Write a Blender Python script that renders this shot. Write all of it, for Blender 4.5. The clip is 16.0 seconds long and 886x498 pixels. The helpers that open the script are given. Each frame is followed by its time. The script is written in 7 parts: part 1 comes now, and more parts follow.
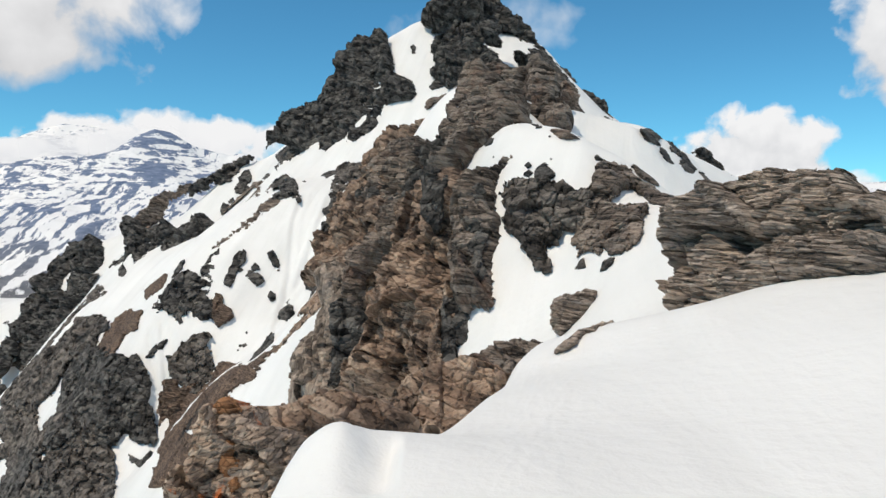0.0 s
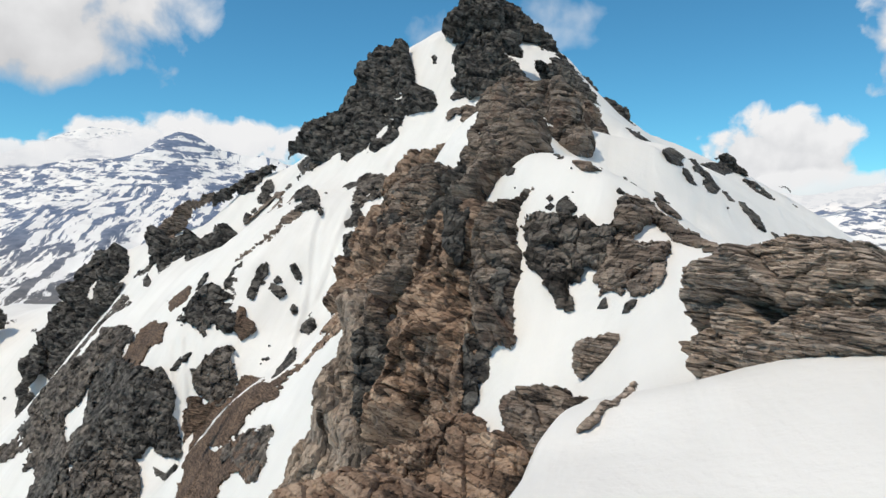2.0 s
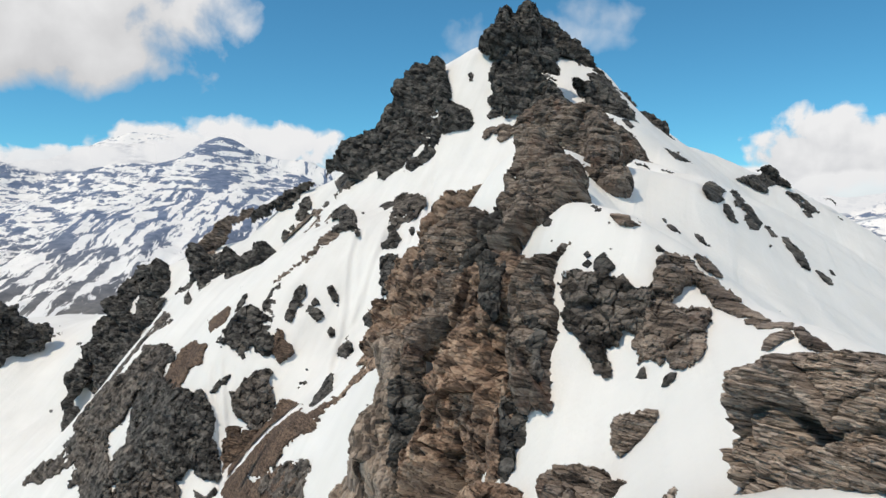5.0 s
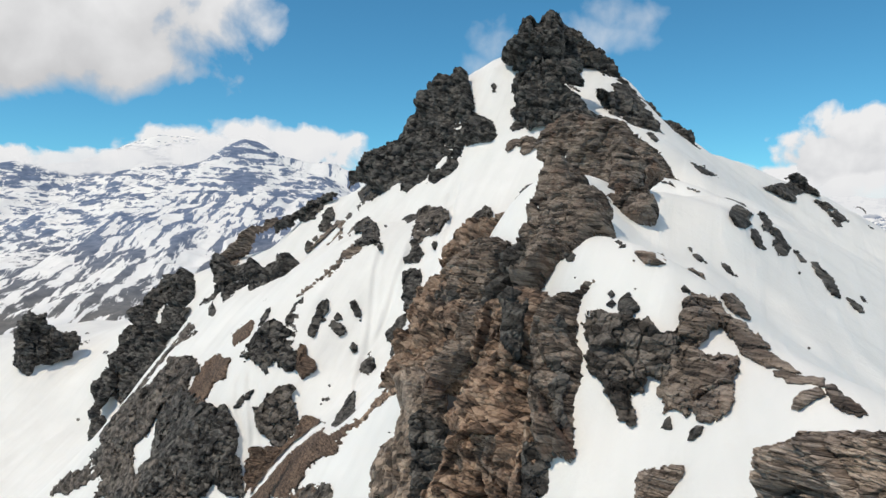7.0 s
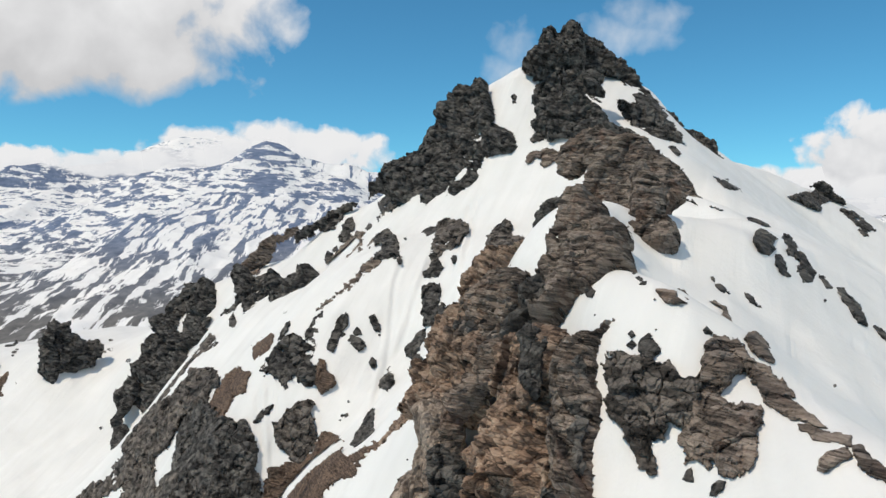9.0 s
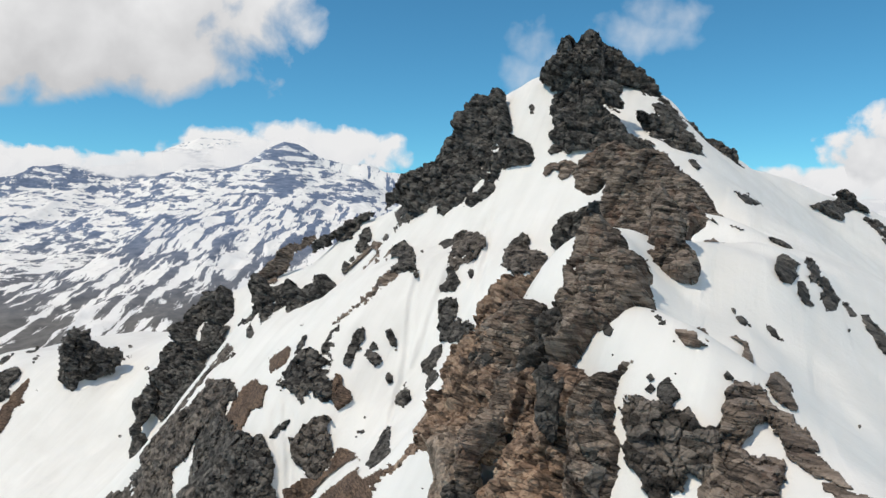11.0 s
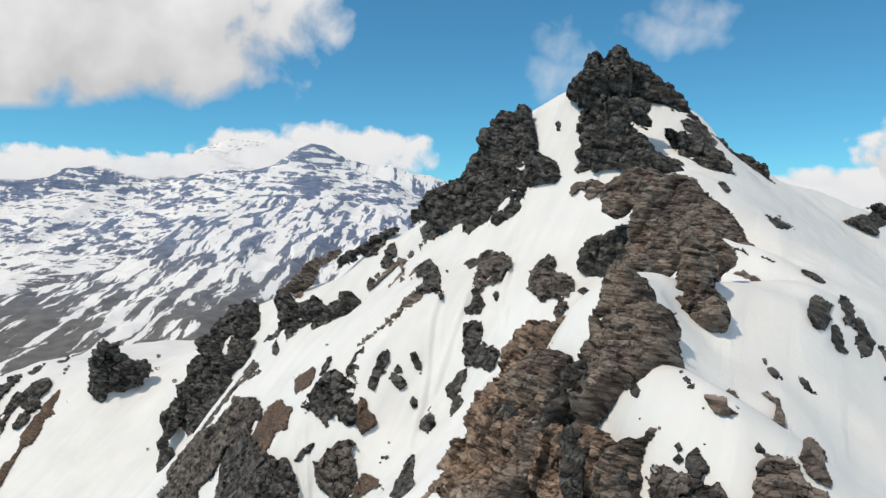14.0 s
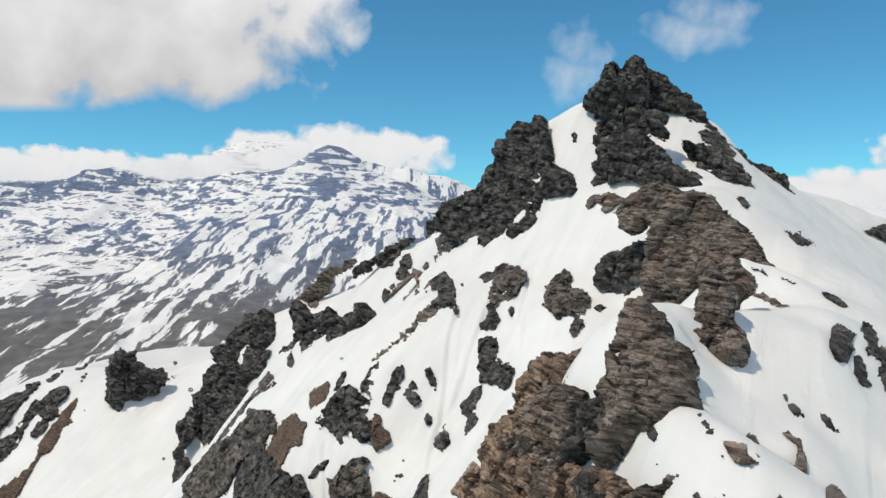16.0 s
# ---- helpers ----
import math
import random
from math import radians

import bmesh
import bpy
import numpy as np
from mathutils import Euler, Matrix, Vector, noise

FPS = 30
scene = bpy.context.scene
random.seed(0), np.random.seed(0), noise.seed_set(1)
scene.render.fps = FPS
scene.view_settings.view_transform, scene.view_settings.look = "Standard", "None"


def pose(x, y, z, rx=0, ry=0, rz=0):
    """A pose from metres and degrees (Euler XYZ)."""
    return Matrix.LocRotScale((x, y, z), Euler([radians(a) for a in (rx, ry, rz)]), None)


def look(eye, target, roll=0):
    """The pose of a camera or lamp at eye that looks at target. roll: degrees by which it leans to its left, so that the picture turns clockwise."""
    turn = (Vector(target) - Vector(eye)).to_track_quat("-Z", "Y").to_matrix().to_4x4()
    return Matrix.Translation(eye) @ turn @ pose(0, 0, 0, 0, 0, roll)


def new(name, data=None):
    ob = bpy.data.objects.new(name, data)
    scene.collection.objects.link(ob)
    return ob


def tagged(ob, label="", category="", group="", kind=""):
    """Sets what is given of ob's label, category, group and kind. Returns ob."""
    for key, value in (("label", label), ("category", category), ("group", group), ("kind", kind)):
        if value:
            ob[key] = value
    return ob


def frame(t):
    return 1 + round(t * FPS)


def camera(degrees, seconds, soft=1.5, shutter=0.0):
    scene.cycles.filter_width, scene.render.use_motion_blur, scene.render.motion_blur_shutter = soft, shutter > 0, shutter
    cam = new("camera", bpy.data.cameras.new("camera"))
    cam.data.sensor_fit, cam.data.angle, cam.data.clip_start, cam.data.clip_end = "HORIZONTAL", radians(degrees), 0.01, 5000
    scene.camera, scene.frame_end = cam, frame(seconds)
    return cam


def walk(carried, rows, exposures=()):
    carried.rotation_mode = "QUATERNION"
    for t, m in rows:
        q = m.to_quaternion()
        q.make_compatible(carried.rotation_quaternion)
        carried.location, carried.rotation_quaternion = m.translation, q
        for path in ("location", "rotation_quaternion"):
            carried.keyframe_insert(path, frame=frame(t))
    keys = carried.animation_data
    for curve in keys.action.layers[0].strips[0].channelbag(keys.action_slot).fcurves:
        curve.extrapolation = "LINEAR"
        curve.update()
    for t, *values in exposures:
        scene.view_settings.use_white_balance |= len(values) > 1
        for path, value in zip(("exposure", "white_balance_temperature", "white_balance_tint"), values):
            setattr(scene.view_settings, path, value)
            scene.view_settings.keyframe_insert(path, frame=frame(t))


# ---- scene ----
# camera: a drone that climbs straight up and turns slowly to its left
cam = camera(59.71, 16.0)
PATH = [  # seconds, eye, yaw to the left, pitch, roll in degrees
    (0, (0.000, -0.000, 0.000), -0.002, -1.792, 0.069),
    (0.5, (-0.011, 0.027, 0.620), 0.344, -1.784, 0.040),
    (1, (-0.021, 0.005, 1.419), 0.725, -1.782, 0.034),
    (1.5, (-0.033, -0.009, 2.302), 1.121, -1.775, 0.013),
    (2, (-0.046, -0.049, 3.224), 1.562, -1.771, -0.030),
    (2.5, (-0.037, -0.089, 4.096), 1.996, -1.757, -0.076),
    (3, (-0.029, -0.091, 4.987), 2.445, -1.716, -0.094),
    (3.5, (-0.024, -0.054, 5.872), 2.897, -1.694, -0.095),
    (4, (-0.033, 0.026, 6.782), 3.360, -1.673, -0.093),
    (6.5, (0.059, 1.055, 11.282), 5.590, -1.572, -0.112),
    (7, (0.077, 1.225, 12.225), 6.000, -1.565, -0.108),
    (7.5, (0.141, 1.349, 13.106), 6.386, -1.552, -0.104),
    (8, (0.206, 1.499, 14.045), 6.769, -1.521, -0.099),
    (8.5, (0.248, 1.791, 14.942), 7.154, -1.518, -0.083),
    (9, (0.276, 2.082, 15.842), 7.526, -1.517, -0.071),
    (11.5, (0.388, 3.421, 20.622), 9.159, -1.538, 0.022),
    (12, (0.394, 3.602, 21.559), 9.484, -1.528, 0.039),
    (12.5, (0.398, 3.758, 22.529), 9.815, -1.524, 0.057),
    (13, (0.415, 3.976, 23.498), 10.142, -1.518, 0.066),
    (13.5, (0.428, 4.211, 24.534), 10.468, -1.530, 0.082),
    (14, (0.430, 4.455, 25.539), 10.778, -1.538, 0.099),
    (14.5, (0.429, 4.737, 26.535), 11.076, -1.536, 0.106),
    (15, (0.425, 5.024, 27.480), 11.370, -1.530, 0.108),
    (15.5, (0.424, 5.376, 28.491), 11.668, -1.516, 0.115),
    (16, (0.443, 5.784, 29.434), 11.965, -1.522, 0.122),
]
walk(cam, [(t, pose(*e, 90 + p, 0, y) @ pose(0, 0, 0, 0, 0, r)) for t, e, y, p, r in PATH],
     [(0, 0.04), (2.5, 0.0), (8, -0.05), (16, -0.07)])  # the picture darkens a little as the snow fills less of it
# ---- end of camera ----

# world, sun and exposure
SUN = Vector((-0.47, -0.31, 0.90)).normalized()   # the way to the sun
world = bpy.data.worlds.new("world")
scene.world = world
world.use_nodes = True
wn = world.node_tree.nodes
sky = wn.new("ShaderNodeTexSky")
sky.sky_type, sky.sun_disc = "NISHITA", False
sky.sun_elevation = math.asin(SUN.z)
sky.sun_rotation = math.atan2(SUN.x, SUN.y)
sky.altitude, sky.air_density, sky.dust_density, sky.ozone_density = 2600, 1.0, 0.6, 1.2
wn["Background"].inputs["Strength"].default_value = 0.109
tint = wn.new("ShaderNodeMix")
tint.data_type, tint.blend_type = "RGBA", "MULTIPLY"
tint.inputs[0].default_value, tint.inputs[7].default_value = 1.0, (0.46, 1.06, 1.17, 1)
world.node_tree.links.new(sky.outputs[0], tint.inputs[6])
world.node_tree.links.new(tint.outputs[2], wn["Background"].inputs["Color"])
sun = new("sun", bpy.data.lights.new("sun", "SUN"))
sun.data.energy, sun.data.angle, sun.data.color = 3.08, radians(0.6), (1.0, 0.86, 0.675)
sun.matrix_world = look(SUN * 100, (0, 0, 0))


# ---- numpy noise and terrain ----
def hash3(i, j, k, seed=0):
    """A fixed pseudo-random number in 0..1 for each lattice cell."""
    h = (i.astype(np.int64) * 374761393 + j.astype(np.int64) * 668265263 + k.astype(np.int64) * 2147483647 + seed * 974711) & 0xFFFFFFFF
    h = ((h ^ (h >> 13)) * 1274126177) & 0xFFFFFFFF
    h = ((h ^ (h >> 16)) * 2246822519) & 0xFFFFFFFF
    return ((h ^ (h >> 15)) & 0xFFFFFF) / 16777215.0


def vnoise(p, seed=0):
    """Smooth value noise, about -1..1, at the rows of p."""
    f = np.floor(p)
    d = p - f
    d = d * d * d * (d * (6 * d - 15) + 10)
    i, j, k = f.T
    out = 0
    for a in (0, 1):
        for b in (0, 1):
            for c in (0, 1):
                w = (d[:, 0] if a else 1 - d[:, 0]) * (d[:, 1] if b else 1 - d[:, 1]) * (d[:, 2] if c else 1 - d[:, 2])
                out = out + w * hash3(i + a, j + b, k + c, seed)
    return 2 * out - 1


def fbm(p, octaves=4, seed=0, gain=0.5):
    out, amp = 0, 1.0
    for n in range(octaves):
        out = out + amp * vnoise(p * 2.03**n + 17.3 * n, seed + n)
        amp *= gain
    return out


def ridged(p, octaves=5, seed=0, gain=0.55):
    out, amp = 0, 1.0
    for n in range(octaves):
        out = out + amp * (1 - 2 * np.abs(vnoise(p * 2.07**n + 9.1 * n, seed + n)))
        amp *= gain
    return out


def smooth(a, b, x):
    t = np.clip((x - a) / (b - a), 0, 1)
    return t * t * (3 - 2 * t)


def inside(u, v, outline):
    """How far points lie inside a closed outline (outside: below nought)."""
    poly = np.array(outline, float)
    best, odd = np.full(u.shape, 1e9), np.zeros(u.shape, bool)
    for (ax, ay), (bx, by) in zip(poly, np.roll(poly, -1, 0)):
        dx, dy = bx - ax, by - ay
        t = np.clip(((u - ax) * dx + (v - ay) * dy) / (dx * dx + dy * dy + 1e-9), 0, 1)
        best = np.minimum(best, np.hypot(u - ax - t * dx, v - ay - t * dy))
        odd ^= ((ay > v) != (by > v)) & (u < ax + (v - ay) * dx / (dy if abs(dy) > 1e-9 else 1e-9))
    return np.where(odd, best, -best)


# feature lines of the mountain: x, y, z of the snow along each
SHELF = [(-3, 17, -4.6), (6, 10, -4.6), (14, 10, -3.4), (5, 30, -5.6), (5.5, 41, -6.5), (8.2, 43, -6.8),
         (12.3, 40, -4.9), (15.6, 34, -2.3), (20, 33, -1.8), (4, -20, -5), (-0.2, 19, -5.3), (1.2, 24, -5.5), (3.2, 32, -5.7), (5, 20, -4.9), (22, 15, -1.5)]
SADDLE = [(6, 52, -10.4), (5.4, 48.5, -11), (8.2, 46.9, -7.9), (9, 58, -7.3), (9, 65.6, -3.6), (9.2, 69, -0.3), (9.4, 72.5, 4), (6, 79.4, 7.2),
          (4.8, 83.5, 8.4), (12.7, 65, 0), (4.7, 66, -5.6), (6.8, 63, -7.6), (5.4, 69, -1.5), (5.6, 72.5, 1.5), (1.2, 73, -5), (0.5, 65, -12)]
RIGHT_CREST = [(18.6, 54, 0.3), (22, 58, 1.7), (17, 75, 7.1), (19.7, 74, 5.1), (14.2, 73.4, 6.2), (16.8, 72.3, 4.3), (19.2, 70.2, 3.6), (11.1, 78.2, 9.6), (12.4, 77, 8.8), (16, 63.6, 1.5), (25.2, 102.4, 7.4), (32.3, 113, 9.4), (14.4, 85, 9.4), (15.3, 90, 7.6),
               (22, 98, 7.8), (9.4, 104.5, 17.6), (11.0, 109.6, 18.6), (11.3, 105.4, 14.8), (17, 107, 13.2), (30, 115, 13.3), (38, 125, 10.8), (26, 122, 16.8), (34, 131, 16.5), (41, 139, 13.5), (100, 362, 40), (36, 177, 19),
               (25, 168, 24), (67, 319, 47), (105, 325, 18), (133, 406, 32), (145, 406, 28), (25, 76, 2)]
RIGHT_FLANK = [(60, 120, -5), (45, 60, -14), (75, 185, 5), (40, 20, -8), (70, 232, 14), (50, 226, 30), (150, 150, -60), (250, 400, -40), (100, 0, -40)]
SUMMIT = [(12, 290, 74), (-10.8, 263, 58.5), (-14, 277, 69), (-3, 281, 74), (-26, 273, 58), (-45, 264, 30), (-33, 240, 20), (-55, 293, 35),
          (-67, 297, 25), (-79, 292, 20.5), (-60, 285, 26.3), (7, 262, 57), (10, 272, 66), (10, 251.5, 53), (16, 249.5, 50), (3, 242, 42), (-3, 244, 42.5), (-9, 247, 41), (-18, 238, 27), (-84, 300, 15), (19, 206, 36), (38, 290, 66), (48, 292, 53), (26, 200, 30), (4.7, 214, 22), (10.4, 192, 12), (-1.6, 203, 12), (18, 178, 14), (13, 150, 9), (8, 168, 8), (24, 160, 17), (8, 320, 55), (-50, 320, 20)]
LEFT_FACE = [(-33, 224, 14), (-41, 220, 10), (-21, 218, 15), (-28.6, 196, -5), (-43, 199, -9.5), (-32, 191, -14.5),
             (-66, 204, -8.5), (-51, 186, -22), (-60, 182, -29), (-28.6, 160, -19), (-18, 153, -3), (-41, 150, -28),
             (-38, 161, -26), (-9.4, 197, 12), (0, 128, 8), (-3, 100, 11), (-24, 126, -18), (-21, 105, -22), (-90.5, 272, 1.5), (-79.5, 266.5, 0.5), (-76, 270, 5.5), (-111, 277.5, -12.5),
             (-81.5, 228.5, -11.5), (-62.7, 257, 11.5), (-63, 172.5, -43.5), (-41.6, 142.6, -28.8), (-44.5, 138.3, -33.9), (-47.8, 137.7, -39.5), (-35.1, 134.4, -25.7), (-58.7, 149.2, -48), (-33, 118, -32), (-30.6, 118, -30), (-47.3, 165, -32),
             (-37, 138, -26), (-33.3, 144, -24.5), (-71, 179.5, -33.5), (-68, 172, -42.5), (-82.4, 182.6, -38.5), (-72.4, 166.5, -51), (-98, 210, -33), (-94, 193, -44), (-98, 186, -52), (-109.6, 189.5, -64), (-162, 294.4, -33.5), (-162.4, 277, -50.5), (-156.5, 259.3, -62.5), (-127, 232, -45)]
LEFT_RIB = [(-107, 269, -6), (-137, 303, -9), (-157, 282, -42), (-150, 266, -56), 
            (-88, 207, -28), (-188, 306, -38), (-204, 304, -34), (-240, 410, -39), (-212, 350, -43), (-210, 236, -80), (-268, 291.6, -51), (-268.7, 305.4, -47.5), (-265.4, 322.7, -43.2), (-260.7, 340.3, -40.5), (-254.3, 357.8, -39.8), (-247.8, 375, -38.8), (-237, 382, -38.9),
            (-226, 293.5, -43), (-216.3, 289.3, -43.8), (-227, 279.3, -54.5), (-169.6, 298.3, -38.3)]
SKIRT = [(-300, 500, -80), (-400, 300, -160), (-300, 100, -180), (-100, 60, -95), (-45, 60, -60), (-26, 84, -38), (-6, 76, -26), (-11, 86, -31), (-12, 60, -36),
         (-15, 35, -28), (-30, 0, -45), (0, -100, -30), (0, 420, 20), (150, 600, -60), (-150, 500, -60)]
LINES = np.array(SHELF + SADDLE + RIGHT_CREST + RIGHT_FLANK + SUMMIT + LEFT_FACE + LEFT_RIB + SKIRT, float)


def plate(d2):
    return 0.5 * d2 * np.log(d2 + 1e-9)


SC = 100.0
XY = LINES[:, :2] / SC
d2 = ((XY[:, None] - XY[None]) ** 2).sum(-1)
nl = len(XY)
A = np.zeros((nl + 3, nl + 3))
A[:nl, :nl] = plate(d2) + 2e-4 * np.eye(nl)
A[:nl, nl], A[:nl, nl + 1:] = 1, XY
A[nl:, :nl] = A[:nl, nl:].T
WEIGHTS = np.linalg.solve(A, np.r_[LINES[:, 2], 0, 0, 0])


def spine(x, y):
    """The plain height of the mountain between its feature lines."""
    q = np.stack([np.ravel(x), np.ravel(y)], -1) / SC
    out = np.empty(len(q))
    for a in range(0, len(q), 40000):
        c = q[a:a + 40000]
        out[a:a + 40000] = plate(((c[:, None] - XY[None]) ** 2).sum(-1)) @ WEIGHTS[:nl] + WEIGHTS[nl] + c @ WEIGHTS[nl + 1:]
    return out.reshape(np.shape(x))


# plan of the snow shelf and the saddle behind it: beyond its edge the ground breaks off
SHELF_EDGE = [(-5, -90), (-3.8, 10), (-3.25, 15.5), (-2.7, 17.6), (-0.7, 18.6), (1.0, 24), (2.9, 32), (5.9, 41), (5.4, 46), (4.9, 50), (3.0, 55), (0.2, 60), (-1.6, 67), (-1.8, 73), (-2.0, 78), (-2, 88), (90, 88), (90, -90)]


def shelf_break(x, y):
    out = np.zeros(np.shape(x))
    near = (np.abs(x) < 40) & (y < 86)
    out[near] = 9 * smooth(-0.4, 3.2, -inside(x[near], y[near], SHELF_EDGE)) * (1 - smooth(77, 85, y[near]))
    return out


# a table of the heights near by, one metre apart, with the drifts of the snow, to look up
GX, GY = np.arange(-420, 321, 1.0), np.arange(-80, 661, 1.0)
tx, ty = np.meshgrid(GX, GY, indexing="ij")
tp = np.stack([tx, ty, 0 * tx], -1).reshape(-1, 3)
DRIFT = (0.9 * fbm(tp / 24, 3, 5) + 0.42 * fbm(tp / 7, 2, 8)).reshape(tx.shape) * smooth(10, 80, np.hypot(tx, ty))
FALL = np.stack([(0.8 * tx - 0.6 * ty) / 13, (0.6 * tx + 0.8 * ty) / 55, 0 * tx], -1).reshape(-1, 3)  # snow ribs down the left face
DRIFT = DRIFT + 0.75 * (ridged(FALL, 2, 91).reshape(tx.shape) - 0.4) * smooth(-8, -28, tx) * smooth(120, 150, ty) * smooth(285, 255, ty)
TABLE = spine(tx, ty) + DRIFT - shelf_break(tx, ty)


def near_height(x, y, table=None):
    table = TABLE if table is None else table
    x, y = np.clip(x, GX[0], GX[-1] - 0.001) - GX[0], np.clip(y, GY[0], GY[-1] - 0.001) - GY[0]
    i, j = x.astype(int), y.astype(int)
    a, b = x - i, y - j
    return (table[i, j] * (1 - a) * (1 - b) + table[i + 1, j] * a * (1 - b) + table[i, j + 1] * (1 - a) * b + table[i + 1, j + 1] * a * b)


def fine_height(x, y):
    """The same without steps, for the snow close by."""
    return spine(x, y) + near_height(x, y, DRIFT) - shelf_break(x, y)


def height(x, y):
    """Height of the snow: the mountain, sinking into the valley away from it."""
    x, y = np.asarray(x, float), np.asarray(y, float)
    near = near_height(x, y)
    away = np.hypot(x * 1.0, (y - 200) * 0.9)
    w = 1 - smooth(310, 620, away)
    return near * w - 250 * (1 - w)


# tracks and runnels that sliding snow has cut into the slopes
RUNNELS = [[(-38.5, 214), (-39.5, 208), (-38.8, 195), (-39.1, 184), (-38.9, 164)], [(-31, 212), (-32, 207), (-35.4, 196), (-38.2, 190)], [(-20, 238), (-21.1, 231), (-20.6, 205), (-20.5, 192)],
           [(-71, 187), (-63, 168), (-56, 150)], [(-68, 187), (-60.5, 168), (-53, 150)], [(-66, 186), (-58.5, 168), (-51, 150)], [(-22.5, 236), (-23.5, 220), (-24, 204)]]


SNOW_RIBS = [[(-42, 214), (-49, 208), (-54, 202), (-58, 198)], [(-59, 247), (-62, 224), (-68, 216), (-75, 212)]]


def furrows(x, y):
    out = np.zeros(np.shape(x))
    near = (np.abs(x + 46) < 40) & (np.abs(y - 195) < 60)
    px, py = x[near], y[near]
    sway = 0.5 * vnoise(np.stack([px / 7, py / 7, 0 * px], -1), 77)
    for line in RUNNELS:
        d = np.full(px.shape, 1e9)
        for (ax, ay), (bx, by) in zip(line, line[1:]):
            t = np.clip(((px - ax) * (bx - ax) + (py - ay) * (by - ay)) / ((bx - ax) ** 2 + (by - ay) ** 2), 0, 1)
            d = np.minimum(d, np.hypot(px + sway - ax - t * (bx - ax), py - ay - t * (by - ay)))
        out[near] += -0.7 * np.exp(-((d / 0.6) ** 2)) + 0.3 * np.exp(-(((d - 1.5) / 0.6) ** 2))
    for line in SNOW_RIBS:
        d = np.full(px.shape, 1e9)
        for (ax, ay), (bx, by) in zip(line, line[1:]):
            t = np.clip(((px - ax) * (bx - ax) + (py - ay) * (by - ay)) / ((bx - ax) ** 2 + (by - ay) ** 2), 0, 1)
            d = np.minimum(d, np.hypot(px + 3 * sway - ax - t * (bx - ax), py - ay - t * (by - ay)))
        out[near] += 1.3 * np.exp(-np.abs(d / 2.2) ** 1.4)
    # the rounded lip of the shelf
    out += 0.45 * np.exp(-(((x + 2.2) / 0.75) ** 2 + ((y - 15.6) / 0.9) ** 2)) - 0.42 * smooth(-2.1, -1.15, x) * (1 - smooth(-1.1, -0.75, x)) * smooth(13.2, 14.0, y) * (1 - smooth(15.4, 16.4, y))
    return out


# ---- end of terrain ----

# ---- materials ----
def material(name, rough=0.8):
    m = bpy.data.materials.new(name)
    m.use_nodes = True
    nt = m.node_tree
    b = nt.nodes["Principled BSDF"]
    b.inputs["Roughness"].default_value = rough
    return m, nt, b


def node(nt, kind, **values):
    n = nt.nodes.new(kind)
    for key, v in values.items():
        n.inputs[key.replace("_", " ")].default_value = v
    return n


def place(nt, scale=(1, 1, 1), turn=(0, 0, 0)):
    """The place in the world, scaled and turned."""
    g, m = nt.nodes.new("ShaderNodeNewGeometry"), nt.nodes.new("ShaderNodeMapping")
    m.vector_type = "TEXTURE"  # turns first, then scales
    m.inputs["Scale"].default_value, m.inputs["Rotation"].default_value = [1 / c for c in scale], [radians(a) for a in turn]
    nt.links.new(g.outputs["Position"], m.inputs["Vector"])
    return m.outputs[0]


def noise_at(nt, vec, scale, detail=6, rough=0.6, distort=0.0):
    n = node(nt, "ShaderNodeTexNoise", Scale=scale, Detail=detail, Roughness=rough, Distortion=distort)
    nt.links.new(vec, n.inputs["Vector"])
    return n.outputs["Fac"]


def ramp(nt, fac, stops):
    r = nt.nodes.new("ShaderNodeValToRGB")
    e = r.color_ramp.elements
    while len(e) < len(stops):
        e.new(0.5)
    for el, (at, c) in zip(e, stops):
        el.position, el.color = at, (*c, 1) if len(c) == 3 else c
    nt.links.new(fac, r.inputs["Fac"])
    return r.outputs["Color"]


def mix(nt, fac, a, b, how="MIX"):
    n = nt.nodes.new("ShaderNodeMix")
    n.data_type, n.blend_type = "RGBA", how
    for key, v in ((0, fac), (6, a), (7, b)):
        if hasattr(v, "links"):
            nt.links.new(v, n.inputs[key])
        elif key == 0:
            n.inputs[key].default_value = v
        else:
            n.inputs[key].default_value = (*v, 1)
    return n.outputs[2]


def calc(nt, how, a, b):
    n = nt.nodes.new("ShaderNodeMath")
    n.operation = how
    for key, v in ((0, a), (1, b)):
        if hasattr(v, "links"):
            nt.links.new(v, n.inputs[key])
        else:
            n.inputs[key].default_value = v
    return n.outputs[0]


def bump(nt, b, fac, strength, distance):
    n = node(nt, "ShaderNodeBump", Strength=strength, Distance=distance)
    nt.links.new(fac, n.inputs["Height"])
    nt.links.new(n.outputs[0], b.inputs["Normal"])


